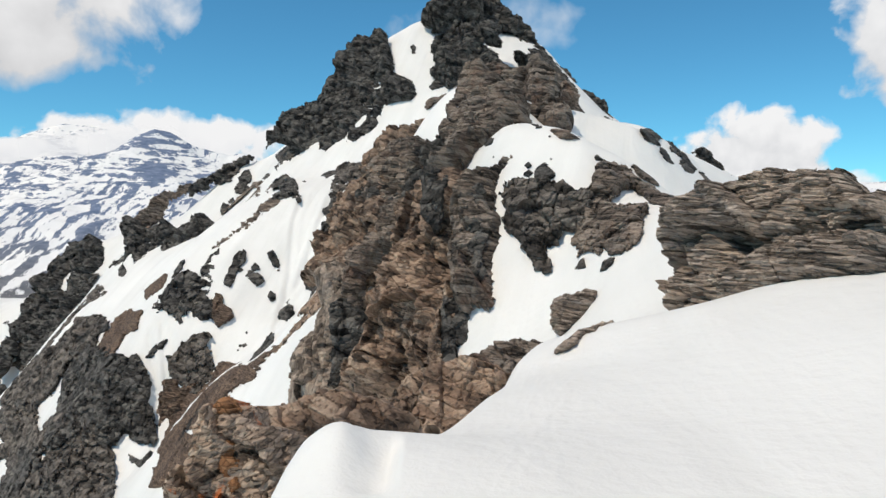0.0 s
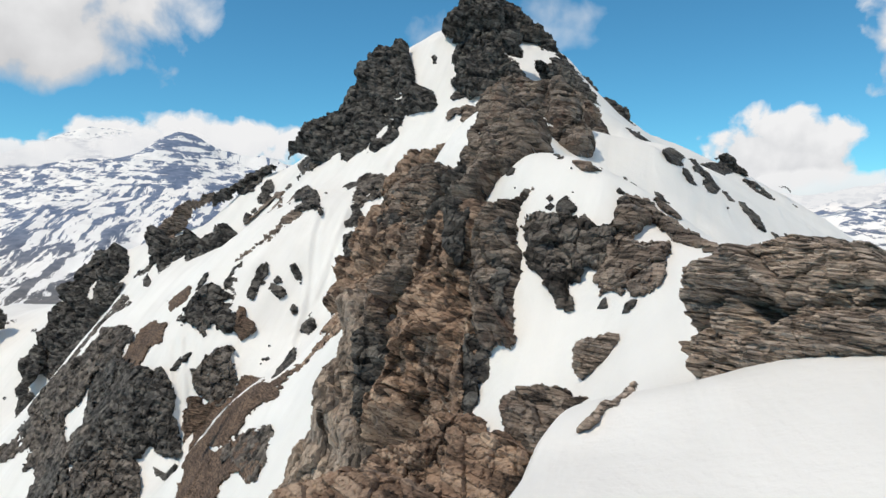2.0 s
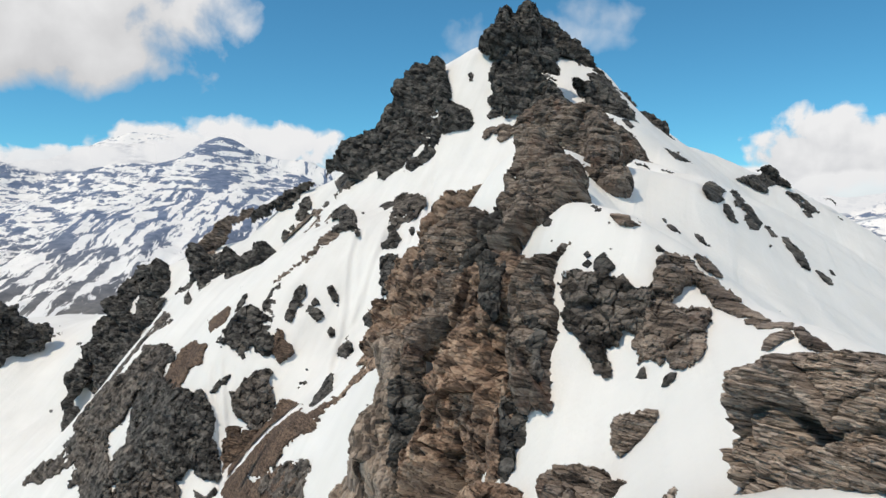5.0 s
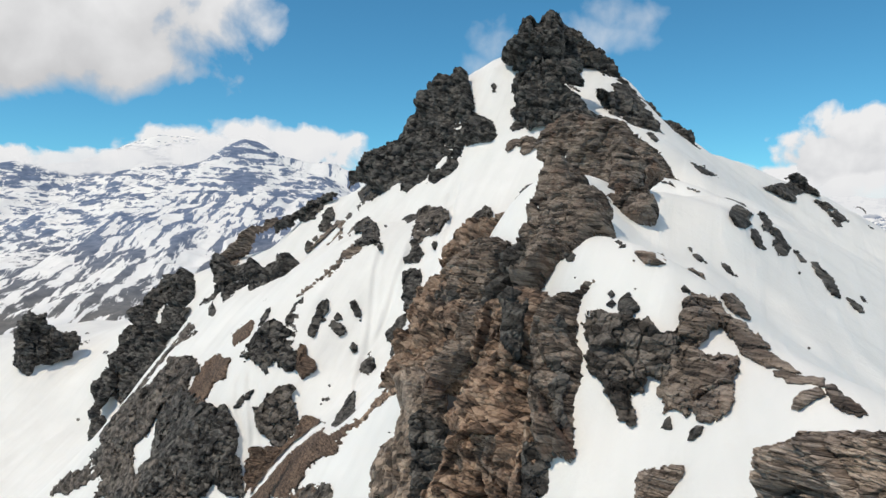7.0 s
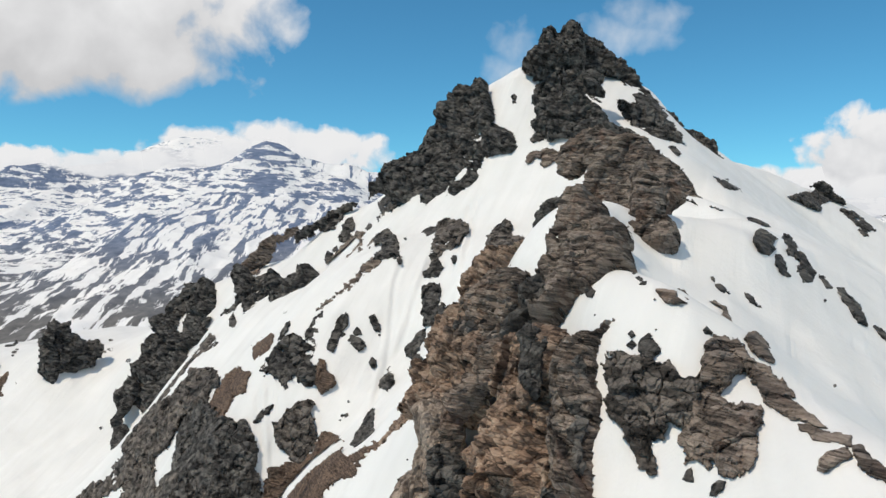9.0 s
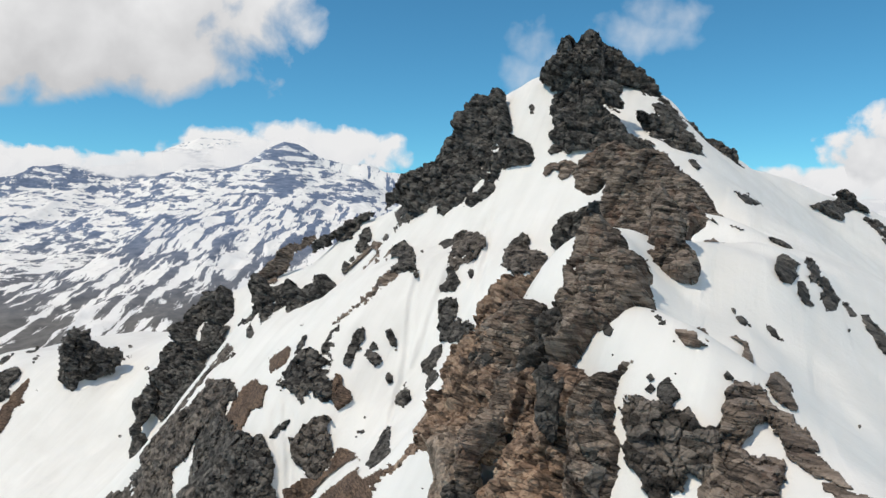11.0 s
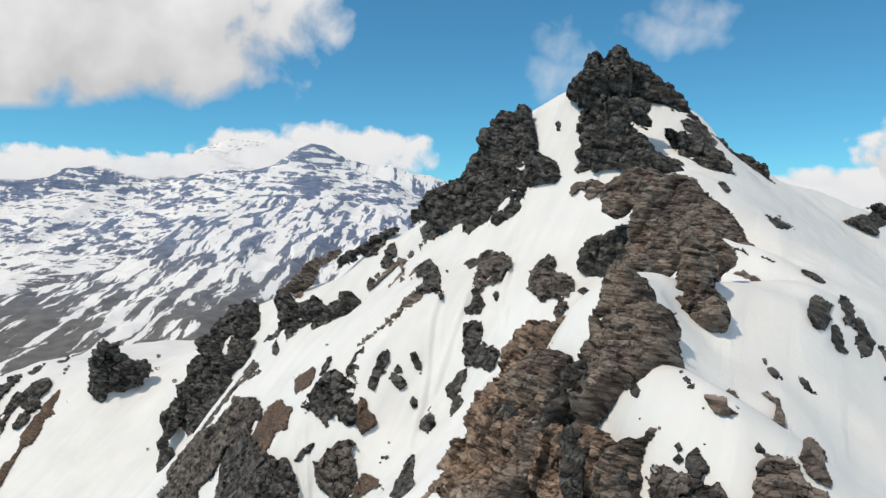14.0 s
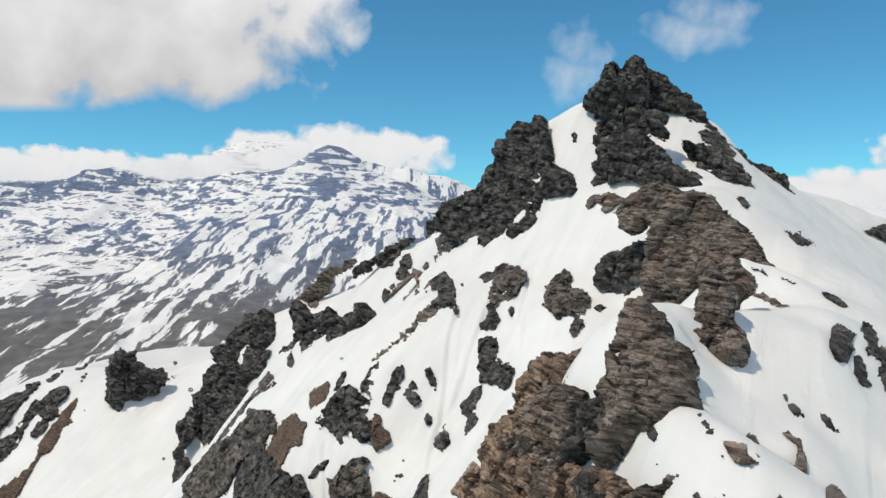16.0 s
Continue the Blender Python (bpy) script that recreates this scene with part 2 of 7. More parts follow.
def snow_material():
    """Old spring snow: faint dirt, small hollows, and runnels down the slope."""
    m, nt, b = material("snow", 0.6)
    wide = noise_at(nt, place(nt), 0.05, 4, 0.55)
    fine = noise_at(nt, place(nt, (1, 1, 0.4)), 0.9, 6, 0.6)
    runnel = noise_at(nt, place(nt, (1.0, 0.12, 0.12), (0, 12, -10)), 0.22, 4, 0.55, 0.6)
    col = ramp(nt, wide, [(0.3, (0.735, 0.735, 0.725)), (0.7, (0.81, 0.81, 0.80))])
    col = mix(nt, 0.5, col, ramp(nt, runnel, [(0.35, (0.90, 0.90, 0.895)), (0.6, (1.0, 1.0, 1.0))]), "MULTIPLY")
    nt.links.new(col, b.inputs["Base Color"])
    b.inputs["Specular IOR Level"].default_value = 0.25
    bump(nt, b, calc(nt, "ADD", calc(nt, "MULTIPLY", fine, 0.3), runnel), 0.65, 0.6)
    return m


def rock_material(name, dark, mid, light, stain, bed=(0.6, 0.6, 8), dip=(-6, 9, 0), stain_at=(0.62, 0.75), slab=(0.8, 0.8, 8), patchy=0.14, joint=0.6, relief=0.3):
    """Bedded rock: slabs parted by thin joints along the dip, patches of tone, grain and stains."""
    m, nt, b = material(name, 0.88)
    patch = noise_at(nt, place(nt), 0.22, 5, 0.62)
    beds = noise_at(nt, place(nt, bed, dip), 0.6, 7, 0.66, 0.2)
    grain = noise_at(nt, place(nt), 3.2, 8, 0.72)
    # slabs: each with its own tone, a dark joint round it; the joints wander a little
    wander = node(nt, "ShaderNodeTexNoise", Scale=0.9, Detail=4.0)
    at = place(nt, slab, dip)
    nt.links.new(at, wander.inputs["Vector"])
    shift = nt.nodes.new("ShaderNodeVectorMath")
    shift.operation = "MULTIPLY_ADD"
    shift.inputs[1].default_value = (0.55, 0.55, 0.55)
    nt.links.new(wander.outputs["Color"], shift.inputs[0])
    nt.links.new(at, shift.inputs[2])
    slabs, joints = node(nt, "ShaderNodeTexVoronoi", Scale=1.1), node(nt, "ShaderNodeTexVoronoi", Scale=1.1)
    joints.feature = "DISTANCE_TO_EDGE"
    nt.links.new(shift.outputs[0], slabs.inputs["Vector"])
    nt.links.new(shift.outputs[0], joints.inputs["Vector"])
    own = nt.nodes.new("ShaderNodeSeparateColor")
    nt.links.new(slabs.outputs["Color"], own.inputs[0])
    tone_of = calc(nt, "ADD", calc(nt, "MULTIPLY", beds, 0.72), calc(nt, "MULTIPLY", own.outputs[0], 0.28))
    col = ramp(nt, tone_of, [(0.32, dark), (0.48, mid), (0.68, light)])
    tone = ramp(nt, patch, [(0.32, (0.66, 0.66, 0.68)), (0.60, (1.15, 1.11, 1.06))])
    col = mix(nt, 1.0, col, tone, "MULTIPLY")
    where = noise_at(nt, place(nt, (1, 1, 0.6)), patchy, 6, 0.7)
    w = ramp(nt, where, [(stain_at[0], (0, 0, 0)), (stain_at[1], (0.8, 0.8, 0.8))])
    col = mix(nt, w, col, stain)
    col = mix(nt, 1.0, col, ramp(nt, joints.outputs["Distance"], [(0.0, (joint,) * 3), (0.06, (1, 1, 1))]), "MULTIPLY")
    speck = ramp(nt, grain, [(0.3, (0.62, 0.62, 0.62)), (0.7, (1.25, 1.25, 1.25))])
    col = mix(nt, 0.75, col, speck, "MULTIPLY")
    nt.links.new(col, b.inputs["Base Color"])
    b.inputs["Specular IOR Level"].default_value = 0.2
    edge = ramp(nt, joints.outputs["Distance"], [(0.0, (0, 0, 0)), (0.10, (1, 1, 1))])
    rise = calc(nt, "ADD", calc(nt, "MULTIPLY", own.outputs[1], 0.7), calc(nt, "MULTIPLY", edge, 0.5))
    bump(nt, b, calc(nt, "ADD", calc(nt, "ADD", calc(nt, "MULTIPLY", beds, 0.5), calc(nt, "MULTIPLY", grain, 0.35)), rise), 0.75, relief)
    return m


SNOW = snow_material()
ROCK = {
    "strata": rock_material("bedded_rock", (0.045, 0.037, 0.031), (0.315, 0.257, 0.215), (0.52, 0.445, 0.385), (0.4, 0.248, 0.145)),
    "brown": rock_material("brown_rock", (0.040, 0.031, 0.026), (0.272, 0.19, 0.141), (0.40, 0.31, 0.24), (0.105, 0.088, 0.080), dip=(-6, 20, 0), bed=(0.6, 0.6, 2.4), slab=(0.6, 0.6, 1.7), joint=0.75, relief=0.22, stain_at=(0.57, 0.68)),
    "tan": rock_material("tan_rock", (0.075, 0.062, 0.053), (0.30, 0.247, 0.205), (0.45, 0.382, 0.322), (0.216, 0.18, 0.153), dip=(0, 8, 0), bed=(1.4, 1.4, 0.5), slab=(1.0, 1.0, 0.35), joint=0.8, relief=0.2),
    "grey": rock_material("grey_rock", (0.028, 0.024, 0.022), (0.165, 0.135, 0.114), (0.31, 0.265, 0.23), (0.16, 0.098, 0.073), stain_at=(0.56, 0.68), slab=(0.4, 0.4, 1.5), joint=0.75),
    "dark": rock_material("dark_rock", (0.010, 0.010, 0.010), (0.064, 0.062, 0.060), (0.165, 0.159, 0.150), (0.103, 0.0747, 0.0598), dip=(-8, 13, 0), bed=(0.7, 0.7, 2.0), slab=(0.45, 0.45, 0.9), joint=0.75, stain_at=(0.64, 0.8)),
    "slate": rock_material("slate_rock", (0.016, 0.015, 0.014), (0.098, 0.088, 0.080), (0.215, 0.194, 0.176), (0.105, 0.078, 0.064), dip=(-8, 13, 0), bed=(0.7, 0.7, 2.0), slab=(0.45, 0.45, 0.9), joint=0.75, stain_at=(0.62, 0.76)),
    "rust": rock_material("rusty_scree", (0.0411, 0.0315, 0.0266), (0.145, 0.103, 0.08), (0.262, 0.191, 0.145), (0.117, 0.0662, 0.0455), bed=(2, 2, 3)),
    "orange": rock_material("orange_lichen", (0.12, 0.07, 0.045), (0.33, 0.16, 0.075), (0.42, 0.24, 0.13), (0.30, 0.21, 0.15), patchy=0.6, bed=(1.6, 1.6, 5), slab=(2.2, 2.2, 5), joint=0.6, relief=0.1),
    "lichen": rock_material("lichen_rock", (0.0935, 0.0737, 0.0605), (0.375, 0.281, 0.213), (0.552, 0.448, 0.356), (0.5, 0.13, 0.03), stain_at=(0.57, 0.61), patchy=0.4, dip=(10, -14, 0), bed=(1.6, 1.6, 6), slab=(1.9, 1.9, 6), joint=0.6, relief=0.13),
}


def range_material():
    """Far slopes: snow, with scree that shows through it in streaks down the long spur, and cliff bands higher up, blue
    from painted haze.
    """
    m, nt, b = material("far_slopes", 0.9)
    bare, spur, low = nt.nodes.new("ShaderNodeAttribute"), nt.nodes.new("ShaderNodeAttribute"), nt.nodes.new("ShaderNodeSeparateXYZ")
    bare.attribute_name, spur.attribute_name = "bare", "spur"
    g = nt.nodes.new("ShaderNodeNewGeometry")
    nt.links.new(g.outputs["Position"], low.inputs[0])
    streak = noise_at(nt, place(nt, (1.0, 0.16, 0.3), (0, 0, 12)), 0.032, 9, 0.64, 0.25)
    broad = noise_at(nt, place(nt, (1.0, 0.25, 0.5), (0, 0, 12)), 0.0065, 4, 0.55, 0.2)
    bands = noise_at(nt, place(nt, (0.3, 0.3, 2.0), (4, 5, 0)), 0.024, 9, 0.66, 0.35)
    crags = noise_at(nt, place(nt, (1.0, 0.7, 1.0), (0, 0, 14)), 0.03, 9, 0.66, 0.3)
    lower = calc(nt, "ADD", calc(nt, "MULTIPLY", streak, 0.78), calc(nt, "MULTIPLY", broad, 0.22))
    upper = calc(nt, "ADD", calc(nt, "MULTIPLY", bands, 0.55), calc(nt, "MULTIPLY", crags, 0.45))
    field = calc(nt, "ADD", mix(nt, spur.outputs["Fac"], upper, lower), calc(nt, "MULTIPLY", bare.outputs["Fac"], 0.36))
    mask = ramp(nt, field, [(0.668, (0, 0, 0)), (0.688, (1, 1, 1))])
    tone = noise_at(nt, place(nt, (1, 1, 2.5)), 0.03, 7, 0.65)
    # distance haze painted into the rock: grey low down, blue towards the crests
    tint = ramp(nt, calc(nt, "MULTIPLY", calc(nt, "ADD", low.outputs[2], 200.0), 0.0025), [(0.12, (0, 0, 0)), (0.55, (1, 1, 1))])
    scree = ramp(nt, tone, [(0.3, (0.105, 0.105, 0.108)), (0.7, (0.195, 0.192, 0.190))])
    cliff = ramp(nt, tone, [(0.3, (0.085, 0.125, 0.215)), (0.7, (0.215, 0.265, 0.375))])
    drift = ramp(nt, noise_at(nt, place(nt, (1, 0.3, 1)), 0.006, 5, 0.6), [(0.35, (0.74, 0.75, 0.77)), (0.62, (0.83, 0.83, 0.83))])
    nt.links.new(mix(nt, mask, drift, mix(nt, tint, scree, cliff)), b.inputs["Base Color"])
    b.inputs["Specular IOR Level"].default_value = 0.1
    bump(nt, b, calc(nt, "ADD", crags, calc(nt, "MULTIPLY", streak, 0.4)), 0.25, 10.0)
    return m


# ---- meshes ----
def mesh_of(name, verts, faces, mat, soft=False):
    me = bpy.data.meshes.new(name)
    me.vertices.add(len(verts))
    me.vertices.foreach_set("co", np.asarray(verts, np.float32).ravel())
    faces = np.asarray(faces, np.int32)
    k = faces.shape[1]
    me.loops.add(faces.size)
    me.loops.foreach_set("vertex_index", faces.ravel())
    me.polygons.add(len(faces))
    me.polygons.foreach_set("loop_start", np.arange(0, faces.size, k, dtype=np.int32))
    me.update(calc_edges=True)
    me.polygons.foreach_set("use_smooth", np.full(len(faces), soft))
    me.materials.append(mat)
    return me


def sheet(nu, nv):
    """Quads of a grid of nu by nv points."""
    i = (np.arange(nu - 1)[:, None] * nv + np.arange(nv - 1)[None]).ravel()
    return np.stack([i, i + nv, i + nv + 1, i + 1], -1)


# the ground: one sheet of snow round the start, out to the horizon
az = np.radians(np.r_[np.arange(-180, -56, 2), np.arange(-56, 36, 0.16), np.arange(36, 181, 2)])
rad = np.r_[0.01, 0.6, np.arange(1.2, 40, 0.4), np.arange(40, 120, 0.6), np.arange(120, 360, 0.9), np.geomspace(360, 4900, 120)]
rr, aa = np.meshgrid(rad, az, indexing="ij")
gx, gy = rr * np.sin(aa), rr * np.cos(aa)
gz = height(gx, gy)
close = rr < 110
gz[close] = fine_height(gx[close], gy[close])
gz = gz + furrows(gx, gy)
verts = np.stack([gx, gy, gz], -1).reshape(-1, 3)
ground = new("ground", mesh_of("ground", verts, sheet(len(rad), len(az)), SNOW, True))
tagged(ground, "smooth white spring snow over a steep mountain ridge", "snow slope", kind="structure")

# the far range, across the valley: its ridges by bearing, distance and height, how they fall away,
# and how bare of snow they are near the crest and lower down
CLIFFS = [(-58, 3700, 215), (-41.8, 3700, 214), (-37.5, 3700, 250), (-36.4, 3750, 282), (-35, 3750, 286), (-33.8, 3750, 280), (-31.4, 3800, 300), (-29.5, 3850, 330)]
DOME = [(-30, 3900, 325), (-28, 3950, 352), (-26.4, 4000, 430), (-25, 4000, 462), (-23, 4000, 462), (-21, 4000, 400), (-17, 4000, 300), (-14.2, 4000, 322), (-11.3, 3900, 200)]
BEHIND = [(-11.3, 3900, 170), (2, 4000, 110), (12, 4050, 130), (18, 3900, 130), (24, 4000, 140), (27.5, 3950, 175), (30, 3900, 205), (44, 4000, 220)]
DARK_PEAK = [(-23.6, 3460, 268), (-22.2, 3440, 300), (-20.9, 3420, 318), (-20.3, 3350, 376), (-19.7, 3350, 372), (-18, 3400, 290), (-15.5, 3400, 218), (-11.3, 3300, 172), (-4, 3200, 90)]
LONG_SPUR = [(-20, 3350, 340), (-21.5, 3150, 215), (-24.5, 2900, 62), (-31.5, 2500, -88), (-38.6, 2150, -185), (-41.9, 2000, -216), (-52, 1800, -250)]
KNOLLS = [(-40, 3200, 12), (-38, 3250, 40), (-35, 3300, 66), (-31, 3250, 86), (-28, 3100, 100), (-25.5, 3150, 130)]
RIDGES = [(CLIFFS, 0.95, 120, 0.28, 0.57, 0.42), (DOME, 0.5, 200, 0.46, 0.37, 0.50), (BEHIND, 0.6, 150, 0.3, 0.45, 0.45), (DARK_PEAK, 0.62, 150, 0.36, 0.55, 0.48),
          (LONG_SPUR, 0.23, 900, 0.2, 0.5, 0.62), (KNOLLS, 0.85, 80, 0.16, 0.64, 0.43)]
faz = np.radians(np.arange(-62, 45, 0.11))
frad = np.r_[np.geomspace(700, 1800, 110), np.linspace(1806, 4150, 330), np.linspace(4200, 4850, 12)]
fr, fa = np.meshgrid(frad, faz, indexing="ij")
fx, fy = fr * np.sin(fa), fr * np.cos(fa)
p = np.stack([fx, fy, 0 * fx], -1).reshape(-1, 3)
warp = np.stack([fbm(p / 600, 4, 31), fbm(p / 600, 4, 41), 0 * p[:, 0]], -1)
wx, wy = fx + 60 * warp[:, 0].reshape(fr.shape), fy + 60 * warp[:, 1].reshape(fr.shape)
fz = -275 + 300 * smooth(2400, 3800, fr)
bare, on_spur = np.full(fr.shape, 0.40), np.zeros(fr.shape)
for ridge, steep, reach, gentle, crest_bare, foot_bare in RIDGES:
    line = [(d * math.sin(radians(a)), d * math.cos(radians(a)), z) for a, d, z in ridge]
    for (ax, ay, az0), (bx, by, bz0) in zip(line, line[1:]):
        t = np.clip(((wx - ax) * (bx - ax) + (wy - ay) * (by - ay)) / ((bx - ax) ** 2 + (by - ay) ** 2), 0, 1)
        away = np.sqrt((wx - ax - t * (bx - ax)) ** 2 + (wy - ay - t * (by - ay)) ** 2 + 8**2) - 8
        if ridge is LONG_SPUR:  # it falls off faster on the side of the high basin
            away = away * np.where((bx - ax) * (wy - ay) - (by - ay) * (wx - ax) < 0, 2.6, 1.0)
        z = az0 + t * (bz0 - az0) - steep * np.minimum(away, reach) - gentle * np.maximum(away - reach, 0)
        best = z > fz
        part_bare = crest_bare + (foot_bare - crest_bare) * smooth(0.5 * reach, 1.2 * reach, away)
        if ridge is LONG_SPUR:
            part_bare = 0.46 + 0.17 * smooth(0, -225, z) - 0.06 * smooth(-50, 250, z)
        elif ridge is DARK_PEAK and ax > -1190:  # shade of its steep edge towards the valley, painted as bare rock
            part_bare = part_bare + 0.34 * (1 - smooth(25, 60, away))
        elif ridge is DOME and ax > -1500:
            part_bare = part_bare * 0 + 0.36
        bare = np.where(best, part_bare, bare)
        on_spur = np.where(best, 1.0 if ridge is LONG_SPUR else 0.0, on_spur)
        fz = np.maximum(fz, z)
bare = bare + 0.36 * np.exp(-(((np.degrees(fa) + 20.3) / 1.1) ** 2)) * np.exp(-(((fz - 182) / 30) ** 2)) * (fr < 3500)  # a cliff under the dark peak
turned = np.stack([(p[:, 0] * 0.951 + p[:, 1] * 0.309) / 330, (p[:, 1] * 0.951 - p[:, 0] * 0.309) / 900, 0 * p[:, 0]], -1)  # spurs run down to the valley
spurs = ridged(turned + 0.3 * warp, 4, 11, 0.45).reshape(fr.shape)
fz = fz + (15 * (spurs - 0.35) + 5 * ridged(p / 130, 3, 61).reshape(fr.shape)) * smooth(800, 1500, fr) * (1 - 0.75 * smooth(260, 380, fz))
fz = fz + 2 * fbm(p / 55, 4, 21).reshape(fr.shape)
fz = fz - 500 * smooth(4150, 4850, fr) - 60 * (1 - smooth(700, 900, fr))
verts = np.stack([fx, fy, fz], -1).reshape(-1, 3)
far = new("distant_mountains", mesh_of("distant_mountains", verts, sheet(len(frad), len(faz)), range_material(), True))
for key, values in (("bare", bare), ("spur", on_spur)):
    for _ in range(3):  # soften the bounds between the ridges
        pad = np.pad(values, 1, mode="edge")
        values = (pad[1:-1, 1:-1] * 2 + pad[:-2, 1:-1] + pad[2:, 1:-1] + pad[1:-1, :-2] + pad[1:-1, 2:]) / 6
    far.data.attributes.new(key, "FLOAT", "POINT").data.foreach_set("value", values.ravel().astype(np.float32))
tagged(far, "distant snow-streaked mountain range of grey rock with blue haze painted in", "mountain range", kind="structure")


# ---- clouds, far behind everything ----
def cloud_material(seed, thin, grey, lumps, soft=0.62, base=0.0):
    m, nt, b = material("cloud", 1.0)
    nt.nodes.remove(b)
    co = nt.nodes.new("ShaderNodeTexCoord")
    shift = nt.nodes.new("ShaderNodeMapping")
    shift.inputs["Location"].default_value = (seed * 3.7, seed * 1.3, seed)
    nt.links.new(co.outputs["Object"], shift.inputs["Vector"])
    puffs = noise_at(nt, shift.outputs[0], lumps / 1000, 6, 0.5, 0.2)
    wide = noise_at(nt, shift.outputs[0], lumps / 3200, 3, 0.5)
    part_xyz = nt.nodes.new("ShaderNodeSeparateXYZ")
    gen = nt.nodes.new("ShaderNodeTexCoord")
    nt.links.new(gen.outputs["UV"], part_xyz.inputs[0])
    across = calc(nt, "POWER", calc(nt, "ABSOLUTE", calc(nt, "SUBTRACT", calc(nt, "MULTIPLY", part_xyz.outputs[0], 2.0), 1.0), 0.0), 2.2)
    along = calc(nt, "POWER", calc(nt, "ABSOLUTE", calc(nt, "SUBTRACT", calc(nt, "MULTIPLY", part_xyz.outputs[1], 2.0), 1.0), 0.0), 2.2)
    edge = calc(nt, "SUBTRACT", 1.0, calc(nt, "ADD", across, along))
    body = calc(nt, "ADD", calc(nt, "MULTIPLY", edge, 0.55), calc(nt, "ADD", puffs, calc(nt, "MULTIPLY", wide, 0.4)))
    alpha = ramp(nt, calc(nt, "MULTIPLY", body, 0.6), [(0.52, (0, 0, 0)), (soft, (thin,) * 3)])
    if base:  # a level underside
        under = ramp(nt, calc(nt, "ADD", part_xyz.outputs[1], calc(nt, "MULTIPLY", calc(nt, "SUBTRACT", wide, 0.5), 0.10)), [(base, (0, 0, 0)), (base + 0.035, (1, 1, 1))])
        alpha = mix(nt, 1.0, alpha, under, "MULTIPLY")
    shade = calc(nt, "ADD", calc(nt, "MULTIPLY", part_xyz.outputs[1], 0.5), calc(nt, "MULTIPLY", puffs, 0.7))
    col = ramp(nt, shade, [(0.42, grey), (0.72, (0.87, 0.87, 0.875))])
    glow, clear, both = nt.nodes.new("ShaderNodeEmission"), nt.nodes.new("ShaderNodeBsdfTransparent"), nt.nodes.new("ShaderNodeMixShader")
    nt.links.new(col, glow.inputs[0])
    nt.links.new(alpha, both.inputs[0])
    nt.links.new(clear.outputs[0], both.inputs[1])
    nt.links.new(glow.outputs[0], both.inputs[2])
    nt.links.new(both.outputs[0], nt.nodes["Material Output"].inputs[0])
    return m


def cloud(turn, lift, width, tall, label, seed, thin=1.0, grey=(0.62, 0.62, 0.63), lumps=4.0, far=4750, soft=0.62, base=0.0):
    """A bank of cloud on the sky, by its bearing, its height and its size in degrees."""
    m = pose(0, 0, 0, lift, 0, -turn) @ pose(0, far, 0)
    w, h = far * math.tan(radians(width / 2)), far * math.tan(radians(tall / 2))
    me = bpy.data.meshes.new("cloud")
    me.from_pydata([(-w, 0, -h), (w, 0, -h), (w, 0, h), (-w, 0, h)], [], [(0, 1, 2, 3)])
    uv = me.uv_layers.new()
    for loop, co in zip(uv.data, ((0, 0), (1, 0), (1, 1), (0, 1))):
        loop.uv = co
    me.materials.append(cloud_material(seed, thin, grey, lumps, soft, base))
    ob = new("cloud", me)
    ob.matrix_world = m
    return tagged(ob, label, "cloud", kind="structure")


cloud(-38, 15.8, 44, 18.6, "broad white cloud bank with a flat grey base", 1, 1.0, (0.60, 0.60, 0.61), 2.2, 4700, base=0.085)
cloud(-20, 5.5, 20, 6.0, "low white cloud lying on the distant peaks", 2, 1.0, (0.78, 0.79, 0.81), 5)
cloud(-39, 4.5, 15, 3.2, "low white cloud lying on the distant peaks", 3, 1.0, (0.78, 0.79, 0.81), 9)
cloud(-30.5, 4.8, 10, 2.2, "low white cloud lying on the distant peaks", 9, 0.95, (0.78, 0.79, 0.81), 10, 3600)
cloud(-22.2, 5.7, 8.5, 3.0, "low white cloud lying on the distant peaks", 12, 0.97, (0.80, 0.81, 0.83), 8, 3600)
cloud(-27, 5.2, 7, 2.2, "low white cloud lying on the distant peaks", 11, 0.7, (0.80, 0.81, 0.83), 8, 3600)
cloud(-41, 4.3, 8, 2.2, "low white cloud lying on the distant peaks", 14, 0.85, (0.80, 0.81, 0.83), 8, 3550)
cloud(19, 2.3, 28, 3.6, "low white cloud behind the ridge", 15, 0.9, (0.78, 0.79, 0.81), 5, 3550)
cloud(22.2, 5.2, 11.5, 7.4, "puffy white cumulus cloud", 4, 1.0, (0.66, 0.67, 0.69), 6)
cloud(33, 13, 14, 14, "puffy white cumulus cloud", 5, 1.0, (0.66, 0.67, 0.69), 4)
cloud(6.2, 14.4, 9, 5, "thin wisp of cloud in blue sky", 6, 0.5, (0.8, 0.82, 0.85), 7, soft=0.86)
cloud(-2.2, 12.2, 6, 7, "thin wisp of cloud in blue sky", 7, 0.4, (0.8, 0.82, 0.85), 8, soft=0.86)
cloud(15, 3.0, 16, 3.6, "low white cloud behind the ridge", 8, 1.0, (0.75, 0.76, 0.78), 5)
# added glowing clouds, all out of view, that lighten and whiten the shadows
for k, (turn, lift, width, tall) in enumerate(((68, 14, 46, 24), (112, 18, 50, 26), (155, 15, 46, 24), (200, 16, 46, 22), (-82, 16, 44, 24), (75, 46, 50, 30), (150, 48, 50, 30), (18, 52, 50, 30), (110, 58, 44, 26))):
    cloud(turn, lift, width, tall, "unseen glowing cloud added for white fill light", 20 + k, 1.0, (0.62, 0.62, 0.63), 2.2, 4700)


